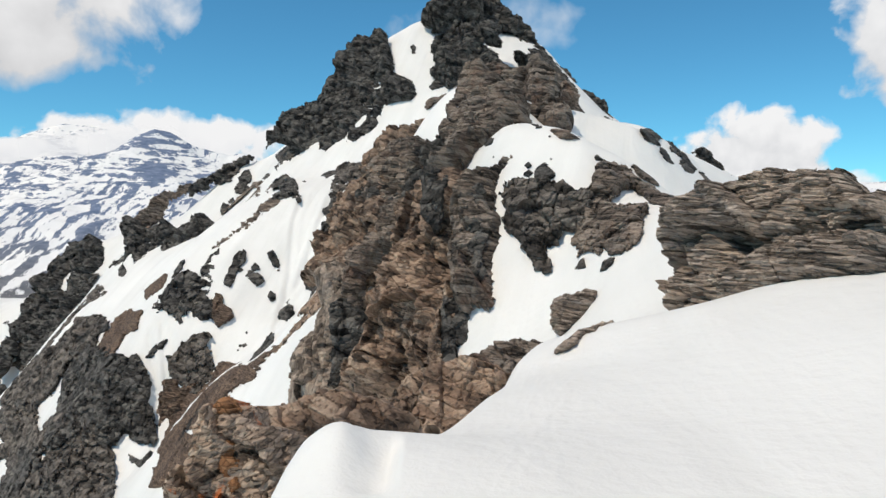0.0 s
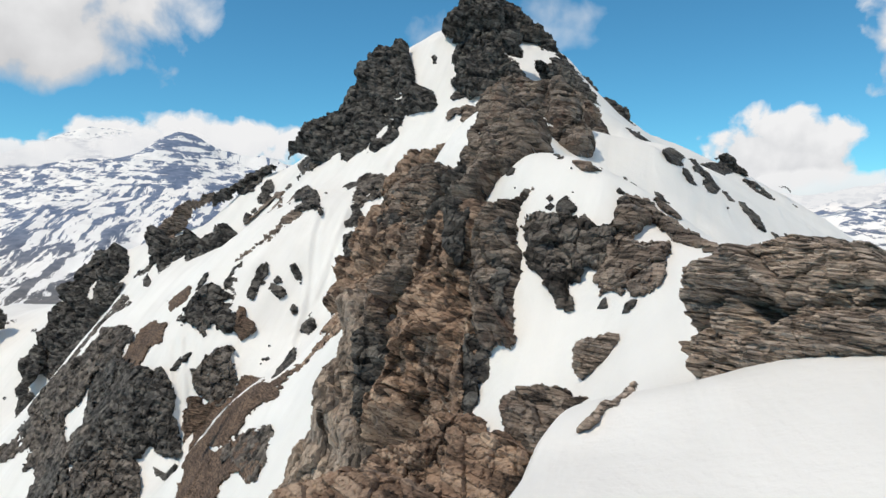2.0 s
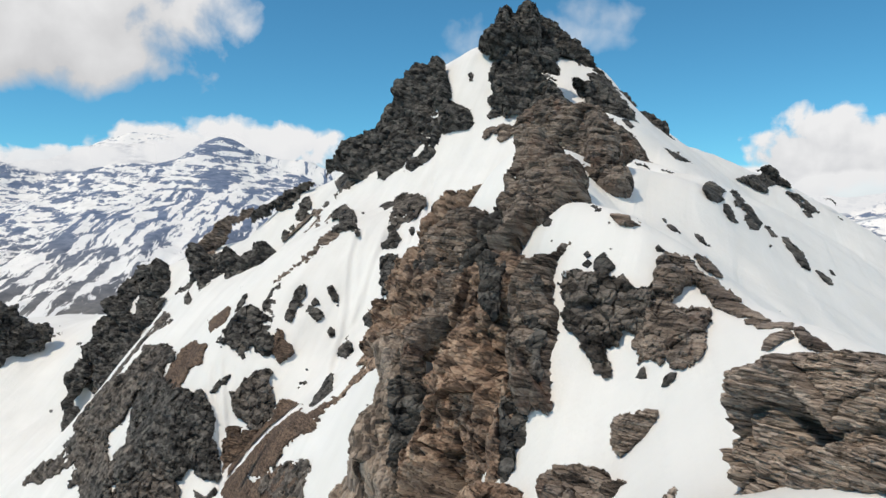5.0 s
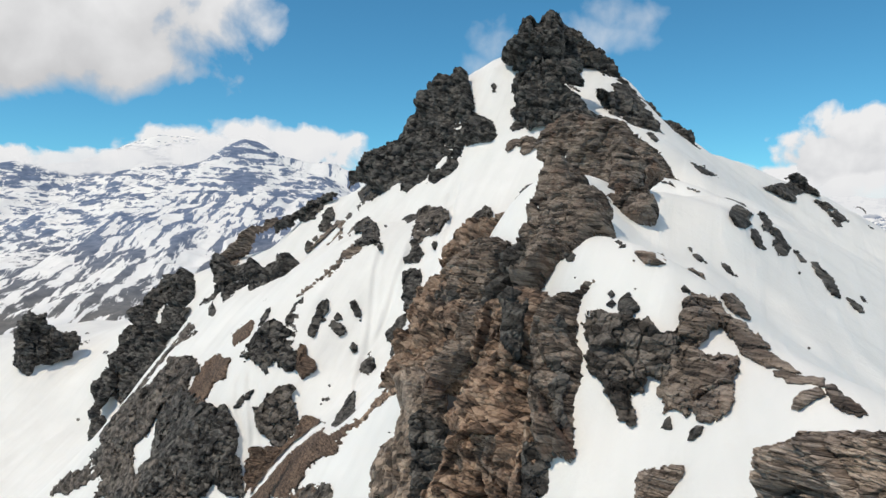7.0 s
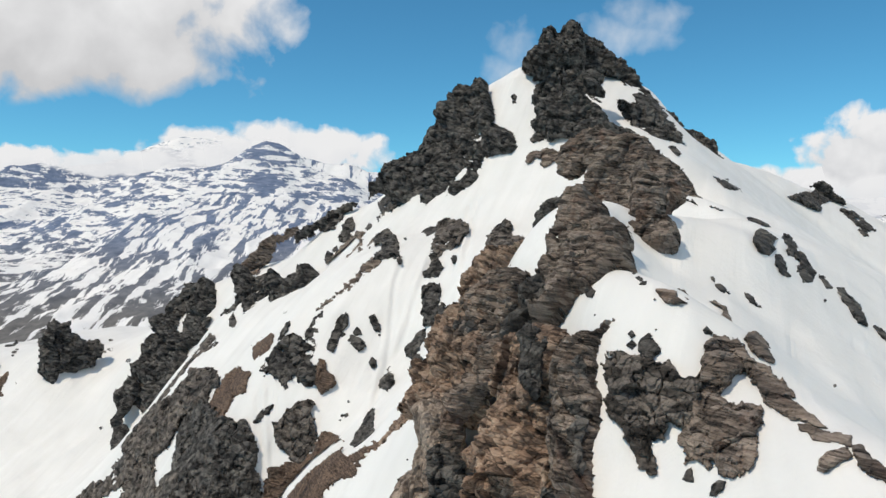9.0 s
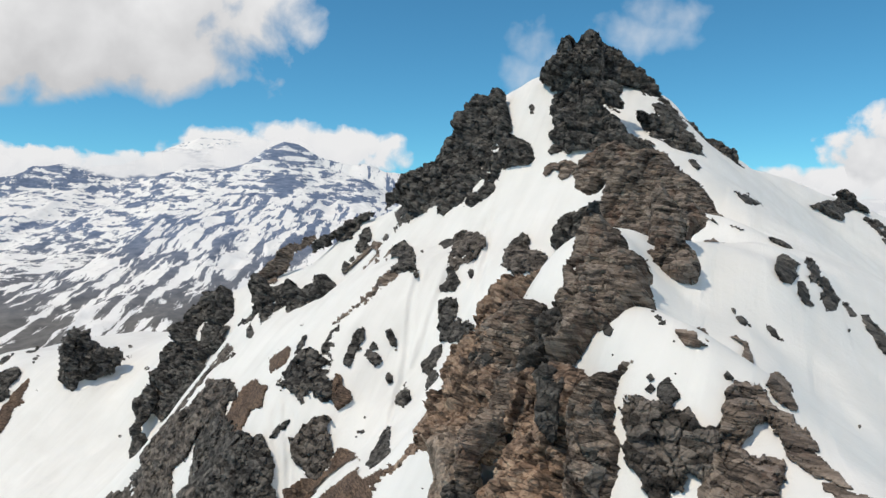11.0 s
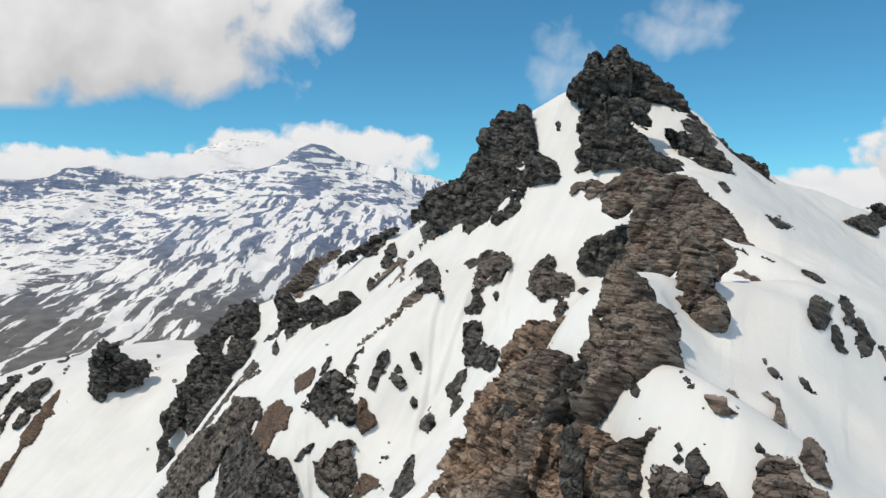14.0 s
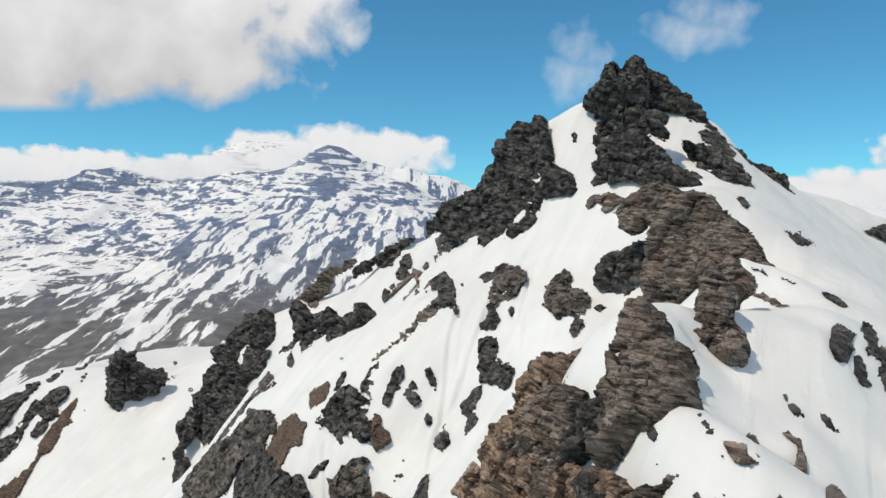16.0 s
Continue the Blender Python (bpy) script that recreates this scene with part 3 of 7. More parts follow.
# ---- rocks ----
# for each kind of rock: across the beds, thickness and length of a bed, how far beds stand out;
# width and height of a broken face, how far faces stand out; size of the swells, and how strong they are
LOOKS = {
    "strata": ((0.16, 0.10, 0.98), 0.34, 2.6, 0.34, (1.7, 1.1), 0.20, 3.2, 0.20),
    "grey": ((0.20, 0.10, 0.95), 0.40, 2.4, 0.20, (1.5, 1.2), 0.30, 4.0, 0.24),
    "tan": ((0.70, 0.10, 0.60), 0.60, 2.0, 0.12, (1.6, 5.5), 0.36, 5.0, 0.24),
    "brown": ((0.26, 0.10, 0.93), 0.36, 2.4, 0.19, (1.7, 3.4), 0.42, 4.6, 0.36),
    "dark": ((0.22, 0.15, 0.95), 0.60, 1.8, 0.10, (1.7, 2.3), 0.50, 4.2, 0.42),
    "slate": ((0.22, 0.15, 0.95), 0.55, 1.9, 0.14, (1.6, 2.1), 0.46, 4.2, 0.40),
    "rust": ((0.3, 0.2, 0.9), 0.80, 1.2, 0.06, (0.7, 0.6), 0.14, 3.5, 0.20),
    "orange": ((-0.22, 0.15, 0.95), 0.40, 1.4, 0.10, (0.6, 0.5), 0.10, 1.2, 0.12),
    "lichen": ((-0.22, 0.15, 0.95), 0.40, 1.4, 0.20, (1.0, 0.8), 0.24, 1.7, 0.22),
}
BLOCKS = {"slate": (2.8, 3.2), "strata": (4.4, 2.6), "brown": (3.6, 4.5), "grey": (4.0, 3.6), "tan": (3.0, 9.0), "dark": (2.6, 3.0), "rust": (7.0, 6.0), "lichen": (1.9, 1.5), "orange": (1.0, 0.8)}  # usual width and height of a block


def beds(p, way, thick, length, seed):
    """Relief of thin beds, each of which stands out more or less along its length, with a joint between beds."""
    w = np.array(way) / np.linalg.norm(way)
    s1 = np.cross(w, (0.2, 1, 0.1))
    s1 /= np.linalg.norm(s1)
    s2 = np.cross(w, s1)
    s = (p @ w) / thick + 1.3 * fbm(p / (2.6 * length), 3, seed)
    out = 0
    for octave, amp in ((1.0, 0.62), (2.7, 0.30)):
        k = np.floor(s * octave)
        f = s * octave - k
        stand = vnoise(np.stack([(p @ s1) / length * octave**0.5, (p @ s2) / length * octave**0.5, 3.7 * k], -1), seed + 3)
        joint = np.clip(1 - np.minimum(f, 1 - f) / 0.2, 0, 1)
        out = out + amp * (stand + 0.5 * (hash3(k, k * 0 + 3, k * 0, seed) - 0.5) - 0.6 * joint)
    return out


def faces_of(p, wide, tall, seed):
    """Relief of broken rock: flat faces, each tilted its own way, with a crack between them."""
    q = p / np.array((wide, wide, tall))
    base = np.floor(q - 0.5)
    near, second = np.full(len(p), 9.0), np.full(len(p), 9.0)
    lift = np.zeros(len(p))
    for a in (0, 1):
        for b in (0, 1):
            for c in (0, 1):
                i, j, k = base[:, 0] + a, base[:, 1] + b, base[:, 2] + c
                h = [hash3(i, j, k, seed + n) for n in range(3)]
                off = q - np.stack([i + 0.5 + 0.8 * (h[0] - 0.5), j + 0.5 + 0.8 * (h[1] - 0.5), k + 0.5 + 0.8 * (h[2] - 0.5)], -1)
                r = np.sqrt((off * off).sum(-1))
                closer = r < near
                second = np.where(closer, near, np.minimum(second, r))
                tilt = 1.5 * ((h[1] - 0.5) * off[:, 0] + (h[2] - 0.5) * off[:, 1] + (h[0] - 0.62) * off[:, 2])
                lift = np.where(closer, 1.1 * ((7.3 * h[0] + 3.1 * h[1]) % 1.0 - 0.5) + tilt, lift)
                near = np.where(closer, r, near)
    return lift - 0.4 * np.clip(1 - (second - near) / 0.14, 0, 1)


def pieces(whose):
    """Cells of a grid gathered into the pieces that hang together: lists of cell numbers."""
    rows, cols = whose.shape
    flat, left, out = whose.ravel().tolist(), set(np.nonzero(whose.ravel() >= 0)[0].tolist()), []
    while left:
        first = left.pop()
        stack, found, mine = [first], [first], flat[first]
        while stack:
            c = stack.pop()
            for near in (c - cols, c + cols, c - 1 if c % cols else -1, c + 1 if (c + 1) % cols else -1):
                if near in left and flat[near] == mine:
                    left.remove(near)
                    stack.append(near)
                    found.append(near)
        out.append(np.array(found))
    return out


def cut(name, verts, faces, mat):
    used, index = np.unique(faces, return_inverse=True)
    return mesh_of(name, verts[used], index.reshape(faces.shape), mat)


def crag(name, style, origin, facing, thick, follow, outline, label, category="rock", group="", gullies=0.0, round_off=0.0, seed=[0]):
    """A body of rock with the given outline, seen along its facing, made of blocks parted by clefts.
    follow: it lies on the snow slope; else it stands free, with a back. gullies: how much snow lies in its furrows. round_off: how far its sides are rounded."""
    seed[0] += 1
    sd = seed[0] * 7
    draw = np.random.RandomState(sd)
    n = np.array(facing, float)
    n /= np.linalg.norm(n)
    ua = np.cross(-n, (0, 0, 1))
    ua /= np.linalg.norm(ua)
    va = np.cross(n, ua)
    o = np.array(origin, float)
    pu, pv = np.array(outline, float).T
    away = np.linalg.norm(o - (0, 3, 8))
    size = min(np.ptp(pu), np.ptp(pv))
    step = float(np.clip(away * 0.0015, 0.07, 0.45))
    step = min(step, max(size / 9, 0.04))
    rim_room = 3 * step
    us, vs = np.arange(pu.min() - rim_room, pu.max() + rim_room, step), np.arange(pv.min() - rim_room, pv.max() + rim_room, step)
    u, v = np.meshgrid(us, vs, indexing="ij")
    shape = u.shape
    p = (o + u[..., None] * ua + v[..., None] * va).reshape(-1, 3)
    scale = float(np.clip(away / 75, 0.75, 2.0))
    within = inside(u, v, outline).ravel()
    ragged = min(0.07 * size, 0.55 * scale)
    d = within + ragged * (0.35 + 0.7 * fbm(p / (0.16 * size + 0.4), 3, sd) + 0.4 * fbm(p / (0.32 * scale), 2, sd + 5))
    if gullies:
        furrow = fbm(np.stack([u.ravel() + 0.5 * v.ravel(), 0.28 * v.ravel(), 0 * u.ravel()], -1) / (3.2 * scale), 4, sd + 23)
        d = np.minimum(d, (0.62 - gullies - furrow) * 3.5 * scale)
    lie, out, torn = np.zeros(len(p)), n, np.zeros(1, bool)
    if follow:  # the slope under it, along the facing
        found, above = np.zeros(len(p), bool), np.zeros(len(p), bool)
        reach = 1.4 * size + 14
        for t in np.linspace(reach + 12, -reach, 260):
            q = p + t * n
            deep = q[:, 2] < height(q[:, 0], q[:, 1])
            under = above & deep & ~found
            above |= ~deep
            lie[under] = t
            found |= under
        if found.any():
            lie[~found] = np.clip(0, *np.percentile(lie[found], (5, 95)))
            middle = np.median(lie[found & (within > 0)]) if (found & (within > 0)).any() else 0
            lie = np.clip(lie, middle - 1.5 * size - 4, middle + 1.5 * size + 4)
        lie = lie.reshape(shape)
        torn = np.zeros(shape, bool)  # where the slope breaks off behind an edge the rock ends
        for axis in (0, 1):
            jump = np.abs(np.diff(lie, axis=axis)) > 7.0
            torn |= np.pad(jump, [(0, 1) if k == axis else (0, 0) for k in (0, 1)]) | np.pad(jump, [(1, 0) if k == axis else (0, 0) for k in (0, 1)])
        for _ in range(2):
            pad = np.pad(torn, 1)
            torn = pad[1:-1, 1:-1] | pad[:-2, 1:-1] | pad[2:, 1:-1] | pad[1:-1, :-2] | pad[1:-1, 2:]
        d = np.where(torn.ravel(), -9.0, d)
        for _ in range(4):  # even out the steps of the search
            pad = np.pad(lie, 1, mode="edge")
            lie = (pad[1:-1, 1:-1] * 2 + pad[:-2, 1:-1] + pad[2:, 1:-1] + pad[1:-1, :-2] + pad[1:-1, 2:]) / 6
        lie = lie.ravel()
        out = n + np.array((-0.05, 0, 0.22))
        out /= np.linalg.norm(out)
    # blocks: which one each point belongs to, and how far it is from the cleft beside it
    wide, tall = BLOCKS[style]
    area = max((within > 0).sum() * step * step, 1)
    count = int(np.clip(area / (wide * tall * scale * scale), 4 if size > 5 else 1, 26))
    wide, tall = np.array((wide, tall)) * math.sqrt(area / count / (wide * tall))
    best, second, owner = np.full(len(p), 1e9), np.full(len(p), 1e9), np.zeros(len(p), int)
    wu = u.ravel() + 0.35 * wide * fbm(p / (0.8 * wide), 3, sd + 31)
    wv = v.ravel() + 0.35 * tall * fbm(p / (0.8 * wide), 3, sd + 37)
    spots = []
    while len(spots) < count:  # scattered inside the outline
        c = np.array((draw.uniform(pu.min(), pu.max()), draw.uniform(pv.min(), pv.max())))
        if inside(c[:1], c[1:], outline)[0] > 0 or count == 1:
            spots.append(c)
    for k, (cu, cv) in enumerate(spots):
        r = np.hypot((wu - cu) / wide, (wv - cv) / tall)
        nearer = r < best
        second = np.where(nearer, best, np.minimum(second, r))
        best, owner = np.where(nearer, r, best), np.where(nearer, k, owner)
    gap = np.clip((second - best) / 0.08, 0, 1)
    stand, lean = draw.uniform(-1, 1, count), draw.uniform(-0.5, 0.5, (count, 2))
    if count == 1:
        gap, stand = np.ones(len(p)), stand * 0
    at = np.array(spots)[owner]
    block = 0.24 * stand[owner] + 0.36 * (lean[owner, 0] * (wu - at[:, 0]) / wide + lean[owner, 1] * (wv - at[:, 1]) / tall)
    way, bed, length, throw, (fw, ft), chip, lump, swell = LOOKS[style]
    e = np.clip(d / max((0.34 + 0.5 * round_off) * thick, 2 * step), 0, 1)
    dome = (1 - (1 - e) ** 2) ** 0.5
    q = p + lie[:, None] * n
    body = dome * thick * np.clip(0.62 + block + swell * fbm(q / (lump * scale), 3, sd + 11, 0.45) - 0.26 * (1 - gap), 0.14, 1.5)
    q = q + body[:, None] * out
    fine = scale * min(1.0, 0.25 + size / (7 * scale))
    relief = throw * beds(q, way, bed * fine, length * fine, sd) + chip * faces_of(q, fw * fine, ft * fine, sd) + 0.45 * chip * faces_of(q, 0.4 * fw * fine, 0.4 * ft * fine, sd + 50)
    front = body + np.clip(dome * 1.3, 0, 1) * fine * relief + ((0.22 if size < 4 else 0.15) * thick if follow else 0.0)
    front = np.where(d > 0, front, -0.3 * thick if follow else 0.0)
    top = p + lie[:, None] * n + front[:, None] * out
    keep = (d > -1.6 * step).reshape(shape)
    cell = keep[:-1, :-1] & keep[1:, :-1] & keep[1:, 1:] & keep[:-1, 1:]
    if follow and torn.any():  # leave no scrap beyond the edge
        for scrap in pieces(np.where(cell, 0, -1)):
            if len(scrap) < 0.15 * cell.sum():
                cell.ravel()[scrap] = False
    if count < 4:
        owner = owner * 0
    whose = np.where(cell, owner.reshape(shape)[:-1, :-1], -1)
    quads = sheet(*shape)
    groups = [g for g in pieces(whose) if len(g) > 8]
    parts = [("rock_block", top, quads[g]) for g in groups]
    if not follow and parts:
        back = dome * thick * (0.55 + 0.25 * fbm(p / (lump * scale), 3, sd + 17))
        biggest = max(pieces(np.where(cell, 0, -1)), key=len)
        parts.append(("rock_back", p - back[:, None] * n, quads[biggest][:, ::-1]))
    if not parts:
        return None
    if len(parts) == 1:
        ob = new(name, cut(name, parts[0][1] - o, parts[0][2], ROCK[style]))
    else:
        ob = new(name)
        for kind, verts, faces in parts:
            new(kind, cut(kind, verts - o, faces, ROCK[style])).parent = ob
    ob.location = o
    return tagged(ob, label, category, group)


# ==== rocks by place ====
crag("rock_outcrop", "strata", (16.3, 39.4, -1.5), (-0.90, -0.36, 0.25), 3.6, False,
     [(-4.9, -2.6), (-4.9, -2.1), (-4.6, -1.5), (-5.0, -1.0), (-5.2, 0.0), (-5.5, 0.9), (-5.8, 1.6), (-5.4, 2.0), (-4.4, 2.6), (-3.0, 3.1), (-1.8, 3.4), (-1.1, 3.8), (-0.2, 4.0), (0.8, 3.9), (1.8, 4.0), (2.7, 3.9), (3.5, 3.8), (4.3, 3.6), (4.8, 3.2), (5.4, 2.8), (6.4, 2.6), (8.3, 2.4), (9.3, -0.2), (7.2, -1.0), (6.2, -1.1), (4.8, -1.5), (3.8, -2.1), (2.6, -2.6), (1.3, -3.1), (-0.1, -3.5), (-1.0, -3.9), (-2.1, -4.5), (-3.1, -4.8), (-3.8, -4.6), (-4.1, -4.0), (-4.2, -3.4), (-4.6, -3.0)],
     "grey-brown slab-bedded rock block standing in smooth snow", "rock")
crag("rock_outcrop", "strata", (15.6, 37.2, 0.4), (-0.90, -0.36, 0.25), 2.4, False,
     [(-6.1, 0.0), (-5.7, 0.4), (-4.7, 0.9), (-3.3, 1.4), (-1.5, 2.0), (0.3, 2.2), (2.1, 2.2), (3.7, 1.8), (4.7, 1.1), (5.6, 0.9), (6.5, 0.7), (6.7, -0.3), (5.9, -0.3), (4.1, -0.4), (2.4, -0.8), (1.2, -1.3), (0.6, -1.0), (-0.3, -0.8), (-2.2, -0.9), (-4.4, -1.2), (-4.4, -2.6), (-5.0, -2.9), (-5.7, -1.6)],
     "overhanging slabs of grey-brown bedded rock capping the block", "rock")
crag("rock_outcrop", "strata", (14.9, 36.5, -2.8), (-0.88, -0.36, 0.30), 2.2, False,
     [(-5.5, -0.7), (-5.1, -0.1), (-4.5, 0.3), (-2.7, 0.1), (-0.9, 0.3), (0.1, 1.1), (0.8, 1.6), (3.1, 2.2), (5.5, 2.3), (6.3, 2.2), (6.7, 1.0), (5.9, 0.7), (3.5, 0.0), (1.6, -0.8), (-1.7, -2.0), (-3.7, -2.9), (-4.3, -2.7), (-4.7, -2.1)],
     "lower slabs of grey-brown bedded rock meeting the snow", "rock")
crag("boulder", "strata", (9.6, 57.6, -6.4), (-0.15, -0.90, 0.40), 1.6, False,
     [(-1.4, 0.1), (-1.3, 0.7), (-0.8, 1.1), (0.2, 1.2), (1.0, 1.4), (1.8, 1.3), (1.8, 0.8), (1.4, -0.1), (0.8, -0.8), (0.0, -1.4), (-0.8, -1.9), (-1.1, -1.6), (-1.3, -0.8)],
     "brown layered boulder half sunk in the snow", "boulder")
crag("rock_outcrop", "grey", (5.7, 53.3, -10.4), (-0.44, -0.64, 0.62), 2.4, False,
     [(-3.4, -0.4), (-3.5, 0.7), (-3.1, 1.5), (-2.3, 2.0), (-1.2, 2.1), (-0.2, 2.4), (0.7, 2.5), (1.6, 2.2), (2.3, 2.1), (3.0, 1.8), (2.6, 1.4), (2.8, 0.6), (2.3, 0.1), (1.8, -0.8), (1.7, -1.4), (1.8, -2.1), (0.7, -2.6), (0.0, -3.2), (-0.8, -3.7), (-1.9, -4.0), (-2.4, -1.5), (-2.9, -1.0)],
     "low brown rock knob beside the snow saddle", "rock")
crag("rock_outcrop", "strata", (6.8, 35.3, -5.0), (-0.18, -0.95, 0.24), 0.6, True,
     [(-1.4, -1.2), (-1.1, -0.8), (-0.7, -0.4), (-0.5, 0.0), (0.0, 0.1), (0.4, 0.5), (0.7, 0.9), (1.0, 1.2), (1.2, 1.3), (1.0, 0.7), (0.5, 0.3), (0.1, 0.0), (-0.3, -0.3), (-0.6, -0.7), (-0.9, -1.1)],
     "thin broken rock rib poking out of the snow", "rock")
crag("rock_outcrop", "brown", (0.3, 31.6, -7.6), (-0.22, -0.75, 0.62), 1.8, False,
     [(-1.4, 1.3), (-1.0, 1.6), (-0.1, 2.1), (1.1, 2.3), (2.1, 1.9), (2.5, 1.4), (2.2, 0.6), (1.3, 0.0), (1.1, -0.7), (0.4, -1.4), (-0.3, -1.7), (-0.3, -2.1), (-0.9, -2.0), (-1.7, -1.8), (-2.1, -1.1), (-1.5, -0.5), (-1.3, 0.3)],
     "broken brown rock with orange lichen at the snow edge", "rock")
crag("rock_outcrop", "brown", (-4.8, 31.1, -8.5), (-0.22, -0.78, 0.58), 1.8, False,
     [(-3.0, 0.2), (-2.2, 0.7), (-1.3, 1.2), (-0.4, 1.5), (0.6, 1.6), (2.1, 1.4), (3.1, 1.2), (3.8, 0.7), (3.5, -0.3), (2.1, -0.6), (0.2, -0.7), (-0.7, -1.0), (-0.9, -1.9), (-1.5, -2.3), (-2.2, -1.7), (-2.4, -0.6)],
     "brown rubble rock behind the snow lip", "rock")
crag("rock_outcrop", "lichen", (-5.5, 21.3, -6.7), (-0.20, -0.82, 0.54), 1.7, False,
     [(-1.8, -1.5), (-1.7, -0.8), (-1.6, -0.3), (-1.5, 0.1), (-1.3, 0.8), (-1.0, 1.3), (-0.7, 1.6), (-0.2, 1.5), (0.2, 1.3), (0.6, 1.0), (1.1, 0.8), (1.5, 0.5), (1.6, 0.1), (1.8, -0.5), (2.1, -1.1), (2.0, -2.0), (-1.7, -2.4)],
     "layered tan rock with orange lichen below a cornice", "rock")
crag("lichen_patch", "orange", (-6.0, 21.1, -5.1), (-0.20, -0.82, 0.54), 0.3, False,
     [(-0.38, -0.01), (-0.23, 0.23), (0.00, 0.32), (0.30, 0.19), (0.44, -0.01), (0.23, -0.15), (-0.04, -0.12), (-0.23, -0.16)],
     "bright orange lichen crust on the tan rock", "lichen", "lichen patches")
crag("lichen_patch", "orange", (-5.7, 20.4, -6.1), (-0.20, -0.82, 0.54), 0.3, False,
     [(-0.48, 0.35), (-0.23, 0.44), (0.09, 0.34), (0.10, 0.08), (-0.03, -0.05), (0.25, -0.21), (0.29, -0.46), (0.07, -0.56), (-0.16, -0.35), (-0.30, -0.02)],
     "bright orange lichen crust on the tan rock", "lichen", "lichen patches")
crag("lichen_patch", "orange", (-5.4, 19.9, -6.8), (-0.20, -0.82, 0.54), 0.3, False,
     [(-0.20, 0.08), (-0.05, 0.21), (0.11, -0.01), (-0.05, -0.17)],
     "bright orange lichen crust on the tan rock", "lichen", "lichen patches")
crag("cliff", "tan", (-13.6, 90.3, -17.0), (-0.66, -0.64, 0.38), 5, False,
     [(-5.5, 10.6), (-4.6, 11.6), (-3.2, 12.6), (-1.2, 13.3), (0.9, 11.8), (1.7, 9.1), (2.8, 7.5), (2.5, 6.1), (2.6, 4.1), (3.2, 2.2), (4.1, -0.3), (5.7, -1.9), (7.3, -3.5), (9.4, -5.5), (10.6, -7.5), (12.5, -9.4), (15.2, -13.0), (-6.2, -19.6), (-6.6, -15.1), (-6.2, -11.7), (-6.4, -9.4), (-6.6, -7.0), (-4.7, -4.9), (-4.6, -2.9), (-5.4, -0.6), (-3.9, 1.1), (-3.7, 2.9), (-2.2, 4.1), (-2.9, 6.9), (-4.5, 8.9)],
     "pale tan ribbed cliff buttress above a snow couloir", "cliff", round_off=1.0)
crag("cliff", "dark", (-9.6, 85.5, -14.9), (-0.40, -0.86, 0.32), 3, False,
     [(-3.6, 5.5), (-2.6, 6.4), (-1.1, 6.0), (0.1, 4.5), (1.8, 3.0), (2.2, 0.6), (3.4, -1.1), (4.3, -2.8), (3.6, -4.7), (2.1, -6.0), (0.6, -5.6), (-0.4, -4.3), (-1.8, -3.2), (-2.7, -1.4), (-2.9, 0.7), (-3.3, 3.3)],
     "dark grey recessed cliff between lighter pillars", "cliff")
crag("cliff", "grey", (-9.1, 89.1, -5.5), (-0.40, -0.86, 0.32), 2.6, False,
     [(-2.5, 0.6), (-1.6, 2.3), (-0.2, 3.9), (1.9, 4.8), (3.1, 4.1), (2.0, 2.4), (0.9, 0.7), (0.3, -1.3), (0.1, -3.3), (0.8, -4.8), (-0.6, -4.3), (-1.7, -3.9), (-2.3, -1.8)],
     "grey-brown rock beside the pale buttress", "cliff", round_off=1.0)
crag("cliff", "brown", (-1.9, 80.2, -3.1), (-0.55, -0.78, 0.30), 6.5, False,
     [(-2.5, 7.0), (-2.3, 7.9), (-1.4, 8.6), (-0.1, 9.3), (1.3, 9.1), (2.4, 8.8), (3.4, 8.4), (4.1, 8.3), (4.2, 7.0), (4.1, 5.6), (4.3, 3.5), (4.6, 1.3), (5.1, -0.8), (5.7, -2.8), (6.6, -4.2), (7.2, -5.3), (7.8, -8.6), (9.0, -13.3), (-4.9, -17.1), (-5.1, -12.5), (-4.6, -9.9), (-3.9, -8.3), (-3.4, -7.3), (-4.7, -6.0), (-6.0, -5.2), (-5.6, -4.4), (-4.5, -3.4), (-4.4, -1.9), (-4.1, -0.4), (-2.9, 0.9), (-2.0, 1.9), (-0.9, 2.9), (-1.1, 4.0), (-1.7, 5.1), (-1.5, 5.7), (-2.2, 6.2)],
     "rounded reddish-brown cliff pillar of bedded rock", "cliff", round_off=1.0)
crag("cliff", "grey", (3.8, 73.9, -0.3), (-0.42, -0.60, 0.68), 4.2, False,
     [(-4.6, 2.8), (-4.7, 3.8), (-4.5, 4.8), (-4.0, 5.9), (-3.4, 6.7), (-2.4, 7.5), (-1.5, 8.3), (-0.9, 9.0), (-0.2, 9.2), (-0.7, 7.6), (-1.0, 6.4), (-0.7, 4.9), (-0.1, 3.6), (1.0, 1.8), (2.0, 0.1), (2.6, -2.0), (2.8, -3.4), (2.8, -4.3), (3.3, -5.9), (4.1, -7.3), (4.8, -9.0), (4.4, -9.0), (3.3, -9.0), (2.4, -10.0), (1.1, -8.5), (0.2, -7.0), (-1.0, -5.0), (-2.1, -2.7), (-3.2, -0.4)],
     "narrow grey-brown bedded cliff column next to a snow gully", "cliff", round_off=1.0)
crag("cliff", "brown", (1.3, 68.8, -10.4), (-0.30, -0.82, 0.48), 3.2, False,
     [(-1.6, 5.8), (-0.5, 3.9), (0.0, 3.1), (0.9, 3.3), (1.8, 1.9), (2.4, -0.6), (2.4, -2.6), (1.7, -3.8), (0.6, -4.3), (-0.5, -4.9), (-1.8, -3.9), (-2.3, -0.5), (-2.2, 2.7)],
     "reddish-brown bedded foot of the cliff pillar", "cliff", round_off=1.0)
